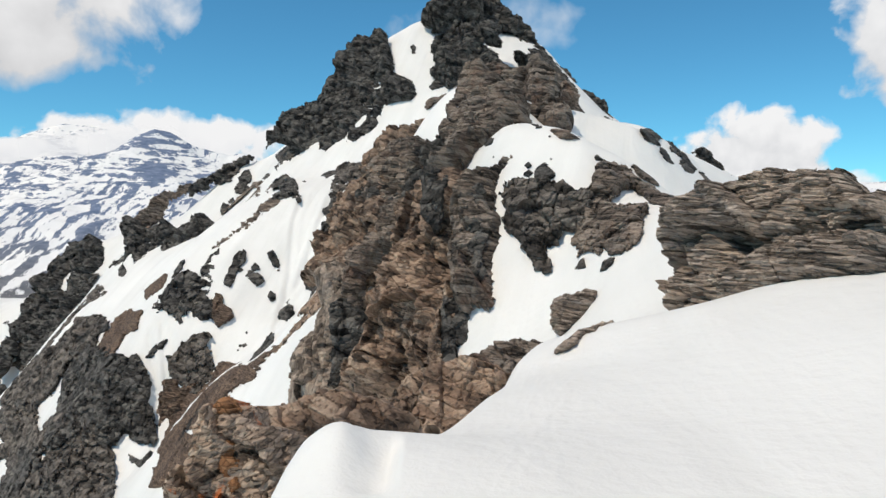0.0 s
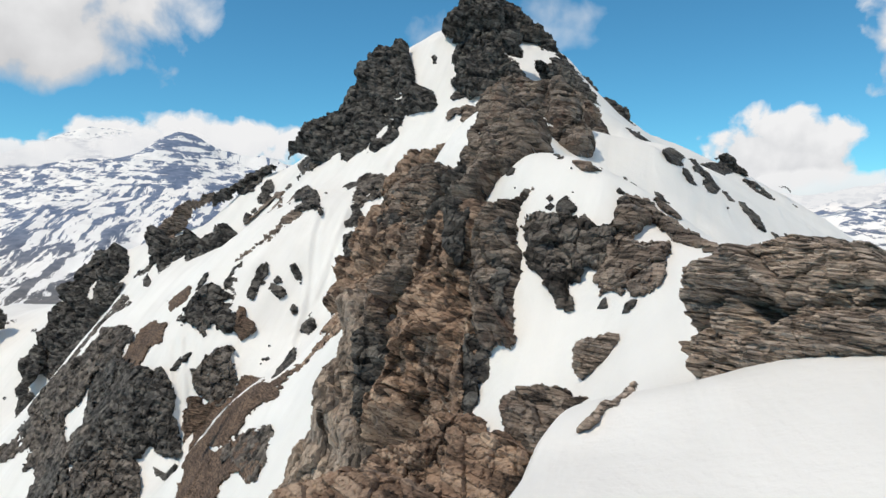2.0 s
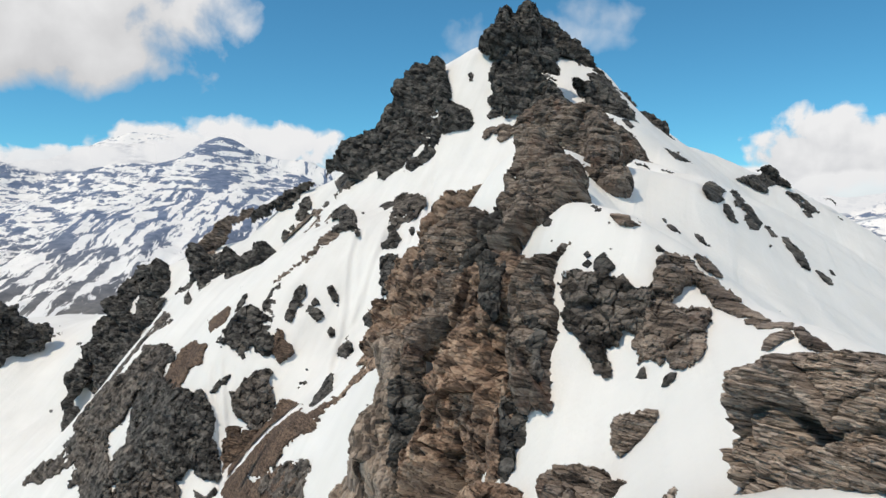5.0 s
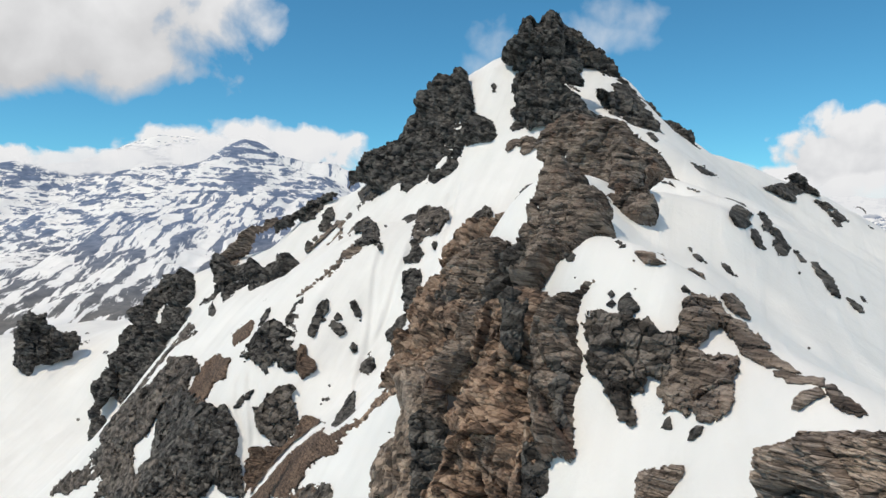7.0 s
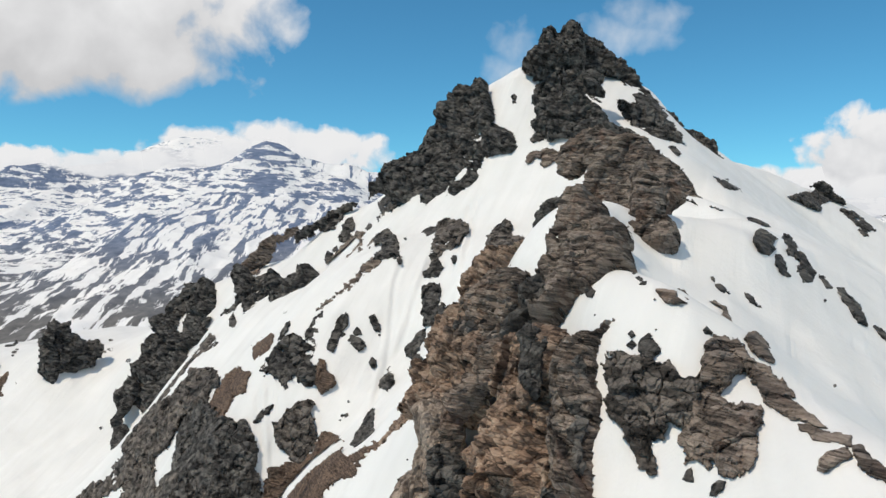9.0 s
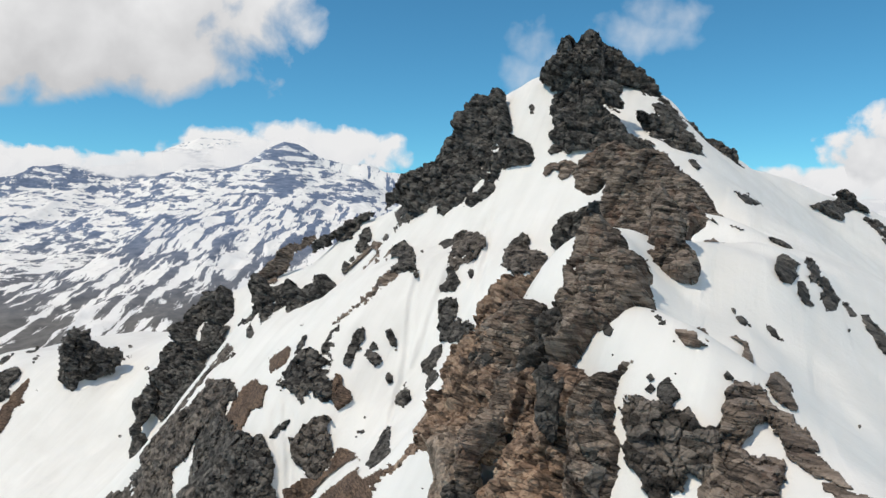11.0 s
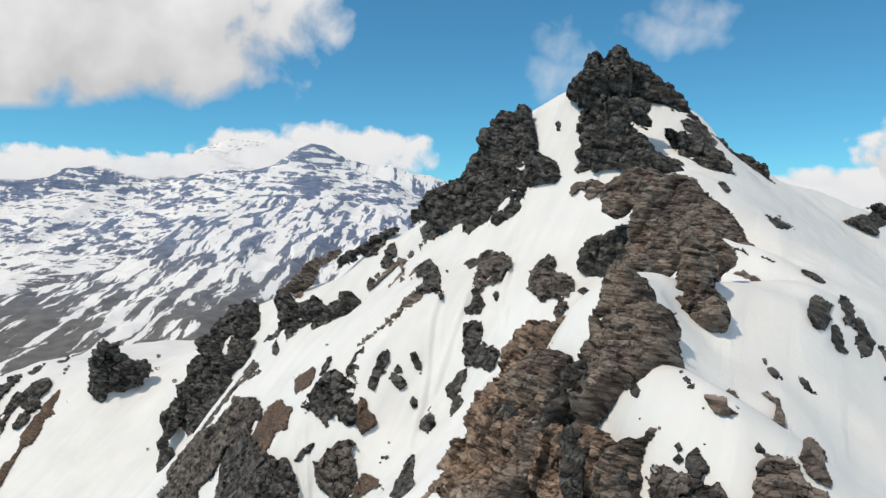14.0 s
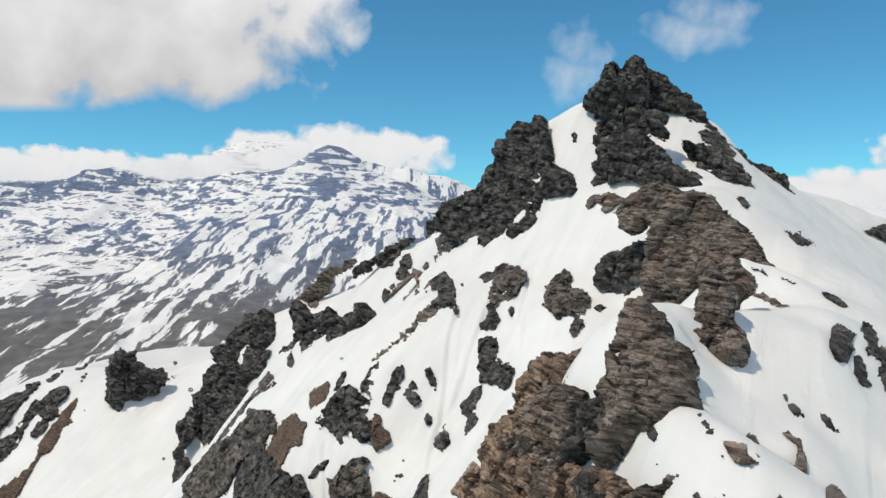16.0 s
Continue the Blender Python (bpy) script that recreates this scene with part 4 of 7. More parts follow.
crag("cliff", "dark", (1.3, 67.2, -10.3), (0.25, -0.90, 0.36), 2.6, False,
     [(-0.6, 4.0), (0.6, 3.8), (1.3, 3.3), (1.4, 2.2), (1.5, 0.2), (1.5, -1.0), (1.2, -2.5), (0.4, -3.2), (-0.7, -3.6), (-1.4, -3.4), (-1.6, -2.5), (-1.3, -0.6), (-1.2, 1.3), (-1.0, 2.8)],
     "dark rounded bulge at the foot of the brown cliff pillar", "cliff")
crag("cliff", "brown", (-3.0, 59.7, -15.4), (-0.10, -0.72, 0.68), 3, False,
     [(-6.6, -2.6), (-5.2, -0.9), (-4.1, 0.6), (-2.8, 1.2), (-1.1, 1.7), (-0.2, 3.4), (0.9, 3.9), (2.7, 4.2), (4.0, 3.6), (4.1, 2.6), (3.3, 2.0), (3.3, 1.0), (4.3, 0.7), (4.0, -1.0), (3.4, -3.2), (2.4, -5.4), (-6.1, -7.2), (-6.8, -4.8)],
     "brown broken rock with dry moss below the pillar", "cliff", round_off=1.0)
crag("cliff", "brown", (-2.4, 87.4, -0.6), (-0.52, -0.75, 0.42), 3, False,
     [(-3.9, 2.4), (-2.5, 4.6), (1.4, 5.0), (3.1, 0.6), (4.2, -4.5), (0.7, -5.5), (-2.7, -2.4)],
     "reddish-brown bedded rock in the cleft between the pillars", "cliff", round_off=1.0)
crag("cliff", "brown", (-9.5, 97.0, -0.1), (-0.52, -0.64, 0.56), 4, False,
     [(-4.8, -1.7), (-5.0, -0.1), (-5.5, 1.5), (-5.5, 2.8), (-4.8, 4.5), (-4.8, 5.9), (-4.0, 7.2), (-3.5, 8.1), (-1.4, 8.3), (1.9, 7.5), (4.4, 4.4), (6.9, 0.0), (7.3, -2.9), (7.3, -4.9), (6.9, -6.9), (5.7, -8.3), (3.4, -8.2), (1.4, -5.9), (0.0, -4.6), (-1.8, -4.1), (-3.8, -2.9)],
     "reddish-brown bedded cliff head above a pale buttress", "cliff", round_off=1.0)
crag("crag", "grey", (-5.8, 94.8, 4.0), (-0.52, -0.64, 0.56), 2.4, False,
     [(-6.1, 3.6), (-4.9, 4.7), (-3.8, 6.0), (-2.4, 6.9), (-0.6, 7.5), (1.5, 7.0), (2.6, 5.9), (2.2, 4.6), (2.8, 3.1), (3.0, 1.5), (1.8, 0.2), (1.8, -1.4), (3.5, -4.1), (4.9, -5.7), (3.9, -6.9), (3.4, -7.9), (2.2, -7.9), (0.9, -6.0), (-0.8, -5.5), (-0.9, -4.4), (-1.5, -2.7), (-3.5, -1.8), (-4.1, 0.6), (-5.7, 2.2)],
     "dark grey-brown rock set in the brown cliff", "crag")
crag("crag", "grey", (-7.9, 89.9, -3.2), (-0.52, -0.64, 0.56), 2, False,
     [(-1.7, 0.9), (-1.9, 2.6), (-0.1, 2.6), (2.0, 0.7), (1.6, -0.5), (0.7, -2.0), (0.1, -2.8), (-1.0, -1.5)],
     "dark grey-brown rock set in the brown cliff", "crag")
# dark rock laid over the pillar's shadow side; the colour also carries its shade
crag("cliff", "dark", (-0.9, 78.9, 3.0), (0.30, -0.80, 0.52), 1.8, False,
     [(-1.0, 3.0), (0.0, 3.6), (0.8, 3.2), (1.5, 2.6), (1.9, 2.2), (1.4, 0.7), (0.7, -1.1), (0.1, -3.4), (-0.4, -4.2), (-1.0, -3.6), (-1.4, -2.8), (-1.5, -1.0), (-1.0, 0.8)],
     "dark grey rock flank of the reddish-brown pillar, its shade put into the colour", "cliff")
# the same for the column: dark rock colour deepens the side turned from the sun
crag("cliff", "dark", (3.0, 71.1, -1.5), (0.35, -0.72, 0.60), 1.8, False,
     [(1.3, 5.8), (2.3, 6.4), (2.4, 5.2), (2.3, 3.7), (2.0, 2.3), (1.2, 0.6), (0.3, -0.7), (-0.4, -2.2), (-0.9, -4.0), (-1.8, -6.0), (-2.5, -5.9), (-2.5, -4.8), (-1.7, -2.9), (-1.1, -0.8), (-0.2, 0.7), (0.0, 2.4)],
     "dark grey rock flank of the narrow bedded column, its shade put into the colour", "cliff")
crag("crag", "grey", (4.6, 93.5, 12.2), (-0.45, -0.55, 0.70), 3.6, False,
     [(-6.9, 3.8), (-6.6, 5.3), (-7.0, 7.3), (-6.8, 8.7), (-6.1, 9.7), (-5.0, 9.9), (-4.4, 10.4), (-3.1, 10.1), (-1.7, 8.9), (-0.7, 7.8), (-0.2, 6.6), (1.3, 5.9), (2.8, 5.2), (4.2, 4.1), (4.1, 3.6), (4.5, 2.5), (5.3, 1.5), (6.4, 0.2), (7.2, -0.7), (7.3, -1.5), (6.2, -1.9), (6.0, -2.8), (6.2, -4.1), (6.3, -5.0), (5.4, -5.5), (5.0, -6.0), (3.2, -6.6), (2.8, -7.8), (2.0, -9.0), (1.0, -9.8), (-0.2, -10.4), (-0.4, -9.7), (0.1, -8.8), (0.3, -8.0), (-1.2, -5.5), (-2.4, -3.9), (-3.4, -3.3), (-4.5, -3.1), (-5.0, -2.4), (-4.4, -1.3), (-4.3, 0.1), (-5.3, 1.6), (-6.4, 2.7)],
     "grey-brown bedded crag on the snowy ridge crest", "crag")
crag("crag", "brown", (-5.7, 104.2, 8.2), (-0.50, -0.62, 0.60), 3.4, False,
     [(-5.1, -2.4), (-5.8, -0.4), (-6.2, 1.7), (-4.9, 3.4), (-2.9, 4.4), (-1.0, 5.3), (0.6, 5.1), (1.6, 5.9), (1.9, 6.9), (2.4, 8.7), (3.6, 10.0), (4.5, 11.8), (5.6, 11.6), (5.8, 10.0), (5.2, 8.7), (4.0, 7.3), (2.9, 6.1), (1.7, 4.7), (0.5, 3.4), (0.3, 2.2), (0.8, 1.0), (2.4, 0.8), (3.8, 0.4), (3.8, -1.8), (3.8, -4.1), (3.7, -6.4), (3.2, -8.8), (2.4, -10.5), (1.1, -12.3), (-1.0, -12.9), (-3.4, -12.6), (-5.1, -12.6), (-5.8, -10.3), (-6.5, -8.4), (-6.5, -6.8), (-5.1, -4.9), (-4.9, -3.6)],
     "reddish-brown broken crag below the ridge crest", "crag")
crag("crag", "brown", (-11.8, 99.0, -0.1), (-0.52, -0.62, 0.58), 2.4, False,
     [(-3.0, -1.7), (-3.3, 1.0), (-3.9, 2.8), (-3.8, 4.2), (-2.4, 6.1), (-0.9, 7.0), (1.9, 5.3), (3.5, 2.7), (4.6, 0.1), (6.8, -2.8), (8.5, -5.6), (-1.9, -9.1), (-3.2, -6.6), (-3.0, -4.3)],
     "weathered brown rock at the head of the cliff", "crag")
crag("crag", "dark", (-5.1, 95.8, 5.0), (-0.50, -0.62, 0.60), 2.4, False,
     [(-2.5, 6.3), (-0.7, 6.0), (0.9, 5.7), (2.1, 5.4), (1.4, 4.0), (0.9, 2.6), (1.8, 1.7), (3.5, 1.6), (5.3, 0.9), (5.9, 0.0), (5.2, -0.8), (4.1, -1.8), (2.7, -3.1), (2.1, -4.6), (2.4, -6.2), (1.2, -6.8), (-1.2, -5.7), (-3.2, -5.5), (-3.6, -4.0), (-5.3, -2.9), (-5.7, -1.1), (-5.3, 0.5), (-4.4, 1.5), (-4.0, 3.1), (-3.3, 4.4)],
     "dark grey-brown rock set in the brown cliff", "crag")
crag("boulder", "dark", (-0.9, 92.6, 8.3), (0.00, -0.75, 0.66), 1.6, False,
     [(-1.9, 0.8), (-1.0, 2.0), (0.3, 2.6), (1.4, 2.2), (1.7, 0.1), (1.7, -1.6), (0.4, -2.4), (-0.6, -2.2), (-1.6, -1.3)],
     "dark rounded boulder wedged against the brown crag", "boulder")
crag("boulder", "dark", (-3.3, 102.7, 10.4), (0.00, -0.75, 0.66), 0.9, False,
     [(-1.3, -0.4), (-0.9, 0.5), (0.2, 0.9), (1.1, 0.5), (1.0, -0.5), (-0.1, -0.9)],
     "dark boulder at the edge of a snow tongue", "boulder")
crag("crag", "grey", (14.7, 111.4, 17.6), (-0.22, -0.72, 0.66), 3.6, False,
     [(-2.9, -2.3), (-2.6, -1.0), (-2.6, 1.3), (-2.8, 4.1), (-3.3, 6.9), (-3.1, 8.9), (-2.0, 9.3), (-0.8, 7.7), (0.6, 6.1), (1.6, 4.5), (1.7, 2.0), (1.8, -0.3), (3.2, -2.8), (3.9, -4.0), (4.1, -5.6), (3.3, -6.5), (2.4, -7.3), (1.4, -6.9), (-0.1, -6.0), (-1.2, -5.0), (-2.2, -4.0)],
     "grey-brown pointed crag casting a shadow on snow", "crag")
crag("rock_band", "slate", (9.1, 70.6, 0.5), (-0.13, -0.97, 0.19), 2.2, True,
     [(-4.3, 3.2), (-3.7, 4.0), (-2.7, 4.4), (-2.1, 4.2), (-1.3, 3.8), (-0.6, 3.8), (0.2, 3.5), (1.2, 3.4), (1.9, 3.5), (2.4, 2.9), (2.8, 2.4), (3.5, 2.2), (4.3, 2.4), (4.4, 1.5), (4.0, 0.5), (3.7, -0.5), (3.0, -1.5), (2.3, -1.6), (1.8, -1.4), (1.5, -2.1), (1.4, -2.6), (0.8, -2.7), (0.2, -2.3), (0.1, -2.9), (0.3, -4.0), (0.6, -4.8), (0.5, -5.3), (-0.2, -5.1), (-0.7, -4.7), (-1.2, -3.9), (-1.7, -2.5), (-2.3, -1.6), (-2.9, -1.4), (-3.5, -0.4), (-3.7, 0.3), (-3.2, 0.8), (-3.5, 1.6), (-4.0, 2.1)],
     "dark grey craggy rock band in the snow above the saddle", "rock", "rock bands above the saddle")
crag("rock_band", "grey", (15.5, 67.7, 1.4), (-0.22, -0.96, 0.18), 2, True,
     [(-3.4, -1.5), (-3.2, -0.2), (-2.7, 0.8), (-2.3, 1.6), (-2.3, 2.6), (-2.1, 3.6), (-2.0, 4.7), (-1.4, 5.5), (-0.7, 5.6), (0.3, 5.4), (1.0, 4.8), (1.4, 4.1), (2.5, 3.7), (3.2, 3.1), (3.8, 2.2), (4.4, 1.3), (4.6, 0.9), (3.9, 1.0), (3.1, 0.9), (2.5, 0.4), (2.3, 1.1), (2.0, 1.8), (1.5, 2.5), (1.3, 3.0), (0.5, 2.8), (-0.2, 2.2), (-0.5, 1.4), (-1.0, 0.9), (-0.8, 0.5), (-0.4, 0.2), (0.5, 0.0), (1.4, -0.2), (2.2, 0.0), (2.0, -0.6), (1.7, -1.2), (1.7, -2.2), (1.5, -3.2), (1.1, -4.0), (0.7, -4.6), (0.2, -4.9), (-0.3, -4.7), (-0.9, -4.3), (-1.0, -3.7), (-1.3, -4.1), (-1.7, -4.6), (-2.8, -4.5), (-3.3, -4.7), (-3.2, -4.0), (-3.8, -3.6), (-4.1, -3.2), (-3.8, -2.3)],
     "grey-brown bedded rock band in the snow above the saddle", "rock", "rock bands above the saddle")
crag("rock_outcrop", "grey", (19.4, 64.3, 1.7), (-0.29, -0.94, 0.18), 0.9, True,
     [(-2.3, 1.0), (-1.4, 1.2), (-0.8, 0.9), (0.1, 0.6), (0.7, 0.1), (1.2, -0.2), (1.7, -0.6), (2.1, -0.9), (1.4, -0.9), (0.7, -0.7), (-0.3, -0.4), (-1.3, 0.0), (-2.0, 0.3)],
     "grey-brown bedded rocks along the snow crest", "rock", "rocks along the crest")
crag("rock_outcrop", "grey", (19.8, 59.5, 1.2), (-0.31, -0.93, 0.20), 0.8, True,
     [(-1.6, 0.5), (-1.0, 0.6), (-0.4, 0.4), (0.4, 0.2), (1.1, 0.2), (1.8, 0.1), (1.7, -0.5), (0.9, -0.4), (0.0, -0.4), (-0.6, -0.4), (-0.9, 0.0), (-1.5, 0.1)],
     "grey-brown bedded rocks along the snow crest", "rock", "rocks along the crest")
crag("rock_outcrop", "strata", (19.0, 55.2, 0.7), (-0.32, -0.92, 0.23), 0.9, True,
     [(-0.87, -0.76), (-0.68, -0.22), (-0.35, 0.26), (0.23, 0.63), (0.92, 0.77), (1.10, 0.34), (0.57, -0.01), (0.07, -0.43), (-0.53, -0.89)],
     "grey-brown bedded rocks along the snow crest", "rock", "rocks along the crest")
crag("rock_outcrop", "grey", (20.9, 53.9, 0.8), (-0.36, -0.91, 0.23), 1, True,
     [(-1.1, 1.0), (-0.5, 1.0), (0.1, 0.4), (0.9, 0.0), (1.3, -0.7), (0.9, -1.0), (0.1, -0.7), (-0.5, -0.3), (-0.9, 0.1)],
     "grey-brown bedded rocks along the snow crest", "rock", "rocks along the crest")
crag("boulder", "dark", (9.8, 74.3, 4.8), (-0.13, -0.98, 0.12), 0.9, True,
     [(-1.0, 0.7), (-0.3, 1.1), (0.2, 0.9), (0.7, 0.4), (1.1, -0.3), (0.5, -0.5), (0.1, -1.1), (-0.5, -0.8), (-1.0, -0.3)],
     "dark grey craggy boulder half buried in the snow slope", "boulder", "boulders on the snow")
crag("boulder", "dark", (8.4, 76.3, 5.8), (-0.11, -0.99, 0.11), 0.4, True,
     [(-0.38, 0.07), (0.04, 0.40), (0.35, -0.07), (-0.06, -0.35)],
     "dark grey craggy boulder half buried in the snow slope", "boulder", "boulders on the snow")
crag("boulder", "dark", (8.3, 75.5, 5.0), (-0.11, -0.99, 0.12), 0.4, True,
     [(-0.52, -0.12), (0.05, 0.43), (0.47, 0.07), (0.06, -0.42)],
     "dark grey craggy boulder half buried in the snow slope", "boulder", "boulders on the snow")
crag("boulder", "dark", (8.4, 74.3, 3.9), (-0.11, -0.98, 0.14), 0.4, True,
     [(-0.48, 0.03), (0.08, 0.36), (0.39, -0.05), (-0.17, -0.27)],
     "dark grey craggy boulder half buried in the snow slope", "boulder", "boulders on the snow")
crag("boulder", "dark", (9.8, 75.4, 5.8), (-0.13, -0.99, 0.11), 0.4, True,
     [(-0.36, 0.02), (0.10, 0.35), (0.41, 0.04), (-0.00, -0.23)],
     "dark grey craggy boulder half buried in the snow slope", "boulder", "boulders on the snow")
crag("boulder", "dark", (15.0, 75.0, 6.4), (-0.20, -0.98, 0.10), 0.5, True,
     [(-0.44, 0.15), (-0.05, 0.48), (0.51, -0.13), (0.36, -0.34), (-0.24, -0.20)],
     "dark grey craggy boulder half buried in the snow slope", "boulder", "boulders on the snow")
crag("boulder", "dark", (21.9, 102.6, 8.7), (-0.21, -0.98, 0.05), 0.6, True,
     [(-1.1, 1.1), (-0.5, 0.9), (-0.3, 0.2), (0.8, -0.3), (1.3, -1.0), (0.3, -0.7), (-0.4, 0.0)],
     "dark grey craggy boulder half buried in the snow slope", "boulder", "boulders on the snow")
crag("boulder", "dark", (26.2, 102.6, 6.7), (-0.25, -0.97, 0.07), 0.6, True,
     [(-1.1, 1.0), (-0.5, 1.0), (0.2, 0.2), (0.6, -0.4), (1.3, -1.1), (0.4, -0.6), (-0.5, -0.2)],
     "dark grey craggy boulder half buried in the snow slope", "boulder", "boulders on the snow")
crag("boulder", "dark", (11.3, 63.1, -3.2), (-0.17, -0.95, 0.27), 0.5, True,
     [(-0.49, -0.35), (-0.16, 0.24), (0.14, 0.61), (0.31, 0.19), (0.43, -0.48), (-0.15, -0.45)],
     "dark grey craggy boulder half buried in the snow slope", "boulder", "boulders on the snow")
crag("boulder", "dark", (12.8, 59.9, -3.1), (-0.20, -0.94, 0.28), 0.6, True,
     [(-0.54, -0.52), (-0.39, 0.18), (0.09, 0.59), (0.52, 0.50), (0.32, -0.04), (-0.18, -0.49)],
     "dark grey craggy boulder half buried in the snow slope", "boulder", "boulders on the snow")
crag("boulder", "dark", (9.9, 83.0, 10.6), (-0.12, -0.99, 0.04), 0.3, True,
     [(-0.52, 0.18), (-0.06, 0.36), (0.56, -0.28), (0.06, -0.22)],
     "dark grey craggy boulder half buried in the snow slope", "boulder", "boulders on the snow")
crag("boulder", "dark", (5.0, 85.0, 9.0), (-0.06, -1.00, 0.06), 0.7, True,
     [(-0.54, -0.13), (-0.25, 0.48), (0.24, 0.67), (0.59, 0.18), (0.41, -0.41), (-0.23, -0.55)],
     "dark grey craggy boulder half buried in the snow slope", "boulder", "boulders on the snow")
crag("boulder", "grey", (12.3, 79.2, 9.3), (-0.15, -0.99, 0.06), 0.8, True,
     [(-1.4, 0.6), (-0.7, 0.6), (0.0, 0.5), (0.7, 0.4), (0.8, -0.2), (1.6, -0.7), (0.5, -0.8), (-0.4, -0.7), (-0.9, -0.1)],
     "grey-brown bedded boulder half buried in the snow slope", "boulder", "boulders on the snow")
crag("boulder", "grey", (14.0, 80.8, 9.2), (-0.17, -0.98, 0.06), 0.4, True,
     [(-0.80, 0.54), (-0.10, 0.40), (0.66, -0.50), (0.18, -0.40)],
     "grey-brown bedded boulder half buried in the snow slope", "boulder", "boulders on the snow")
crag("boulder", "grey", (17.3, 81.8, 7.5), (-0.21, -0.98, 0.08), 0.9, True,
     [(-2.0, 0.8), (-1.0, 0.9), (0.1, 0.8), (1.0, 0.2), (1.3, -0.7), (1.3, -1.2), (0.5, -0.8), (-0.4, -0.2), (-1.2, 0.1)],
     "grey-brown bedded boulder half buried in the snow slope", "boulder", "boulders on the snow")
crag("boulder", "grey", (20.4, 77.7, 4.7), (-0.25, -0.96, 0.12), 1.1, True,
     [(-1.5, 0.7), (-1.0, 1.3), (-0.3, 1.3), (0.2, 0.8), (0.6, 0.1), (1.0, -0.9), (1.1, -1.3), (0.5, -1.1), (-0.1, -0.8), (-0.7, -0.2)],
     "grey-brown bedded boulder half buried in the snow slope", "boulder", "boulders on the snow")
crag("rock_outcrop", "dark", (33.3, 123.6, 14.1), (-0.26, -0.97, -0.00), 1.6, True,
     [(-1.9, 0.2), (-1.3, 0.6), (-1.6, 1.2), (-0.3, 1.7), (1.0, 1.3), (1.9, 1.6), (1.8, 0.2), (1.0, -0.2), (1.3, -1.5), (0.4, -2.2), (-0.5, -2.1), (-1.4, -1.3)],
     "chain of dark grey craggy rocks on the snow crest", "rock", "rocks along the crest")
crag("rock_outcrop", "dark", (33.8, 117.1, 10.4), (-0.28, -0.96, 0.03), 0.9, True,
     [(-1.1, 1.7), (-0.4, 1.7), (0.2, 0.6), (0.6, -0.6), (1.2, -1.4), (0.5, -1.4), (-0.3, -0.9), (-0.8, 0.2)],
     "chain of dark grey craggy rocks on the snow crest", "rock", "rocks along the crest")
crag("rock_outcrop", "dark", (39.1, 128.5, 11.7), (-0.29, -0.96, 0.02), 1.5, True,
     [(-2.7, 3.9), (-1.5, 3.3), (-0.4, 1.8), (0.4, 0.4), (1.2, -0.1), (2.0, -1.4), (2.8, -2.8), (2.2, -3.8), (1.0, -3.5), (0.1, -2.3), (0.5, -1.0), (-0.1, -0.2), (-1.3, -0.4), (-1.2, 0.6), (-0.5, 0.8), (-1.3, 1.8), (-2.2, 2.5)],
     "chain of dark grey craggy rocks on the snow crest", "rock", "rocks along the crest")
crag("rock_outcrop", "dark", (41.9, 124.0, 7.8), (-0.32, -0.95, 0.05), 0.6, True,
     [(-1.0, 1.1), (-0.1, 0.7), (0.9, -0.9), (0.2, -0.9)],
     "chain of dark grey craggy rocks on the snow crest", "rock", "rocks along the crest")
crag("rock_outcrop", "dark", (44.4, 120.2, 4.5), (-0.35, -0.93, 0.08), 1.2, True,
     [(-2.1, 2.7), (-1.3, 2.5), (-0.4, 1.5), (0.5, 0.5), (1.2, -0.5), (1.6, -2.1), (1.8, -2.6), (0.8, -2.2), (0.1, -1.2), (-0.7, 0.1), (-1.5, 1.2)],
     "chain of dark grey craggy rocks on the snow crest", "rock", "rocks along the crest")
crag("rock_outcrop", "dark", (47.2, 116.4, 0.9), (-0.38, -0.92, 0.10), 0.8, True,
     [(-1.3, 1.2), (-0.3, 0.8), (0.7, 0.0), (1.1, -1.0), (0.4, -0.9), (-0.7, 0.1)],
     "chain of dark grey craggy rocks on the snow crest", "rock", "rocks along the crest")
crag("rock_outcrop", "dark", (50.3, 121.7, 1.5), (-0.38, -0.92, 0.10), 0.4, True,
     [(-0.56, 0.57), (0.03, 0.27), (0.54, -0.54), (-0.12, -0.33)],
     "chain of dark grey craggy rocks on the snow crest", "rock", "rocks along the crest")
crag("rock_outcrop", "dark", (122.6, 368.9, 29.8), (-0.32, -0.95, -0.04), 6, True,
     [(-11.6, 0.0), (-8.1, 1.1), (-5.0, 2.1), (-3.3, 4.8), (0.5, 6.4), (4.2, 4.9), (6.0, 1.8), (9.5, -1.8), (10.7, -3.2), (4.1, -2.1), (0.7, -2.4), (0.3, -5.2), (-2.5, -4.7), (-5.8, -2.3)],
     "dark rock knoll on the far snow ridge", "rock", "rocks on the far ridge")
crag("rock_outcrop", "dark", (134.4, 358.2, 19.9), (-0.35, -0.94, -0.02), 4, True,
     [(-6.2, 4.3), (-3.3, 5.1), (-0.5, 2.5), (3.1, -1.3), (7.0, -4.8), (3.8, -4.8), (-0.5, -1.9), (-3.7, 0.8)],
     "dark rock knoll on the far snow ridge", "rock", "rocks on the far ridge")
crag("rock_outcrop", "dark", (152.4, 372.4, 17.0), (-0.38, -0.93, -0.01), 4, True,
     [(-7.6, 4.7), (-3.3, 4.4), (1.4, 3.1), (3.5, -0.9), (5.8, -3.7), (5.5, -5.5), (1.3, -2.5), (-2.0, -0.5), (-4.8, 1.3)],
     "dark rock knoll on the far snow ridge", "rock", "rocks on the far ridge")
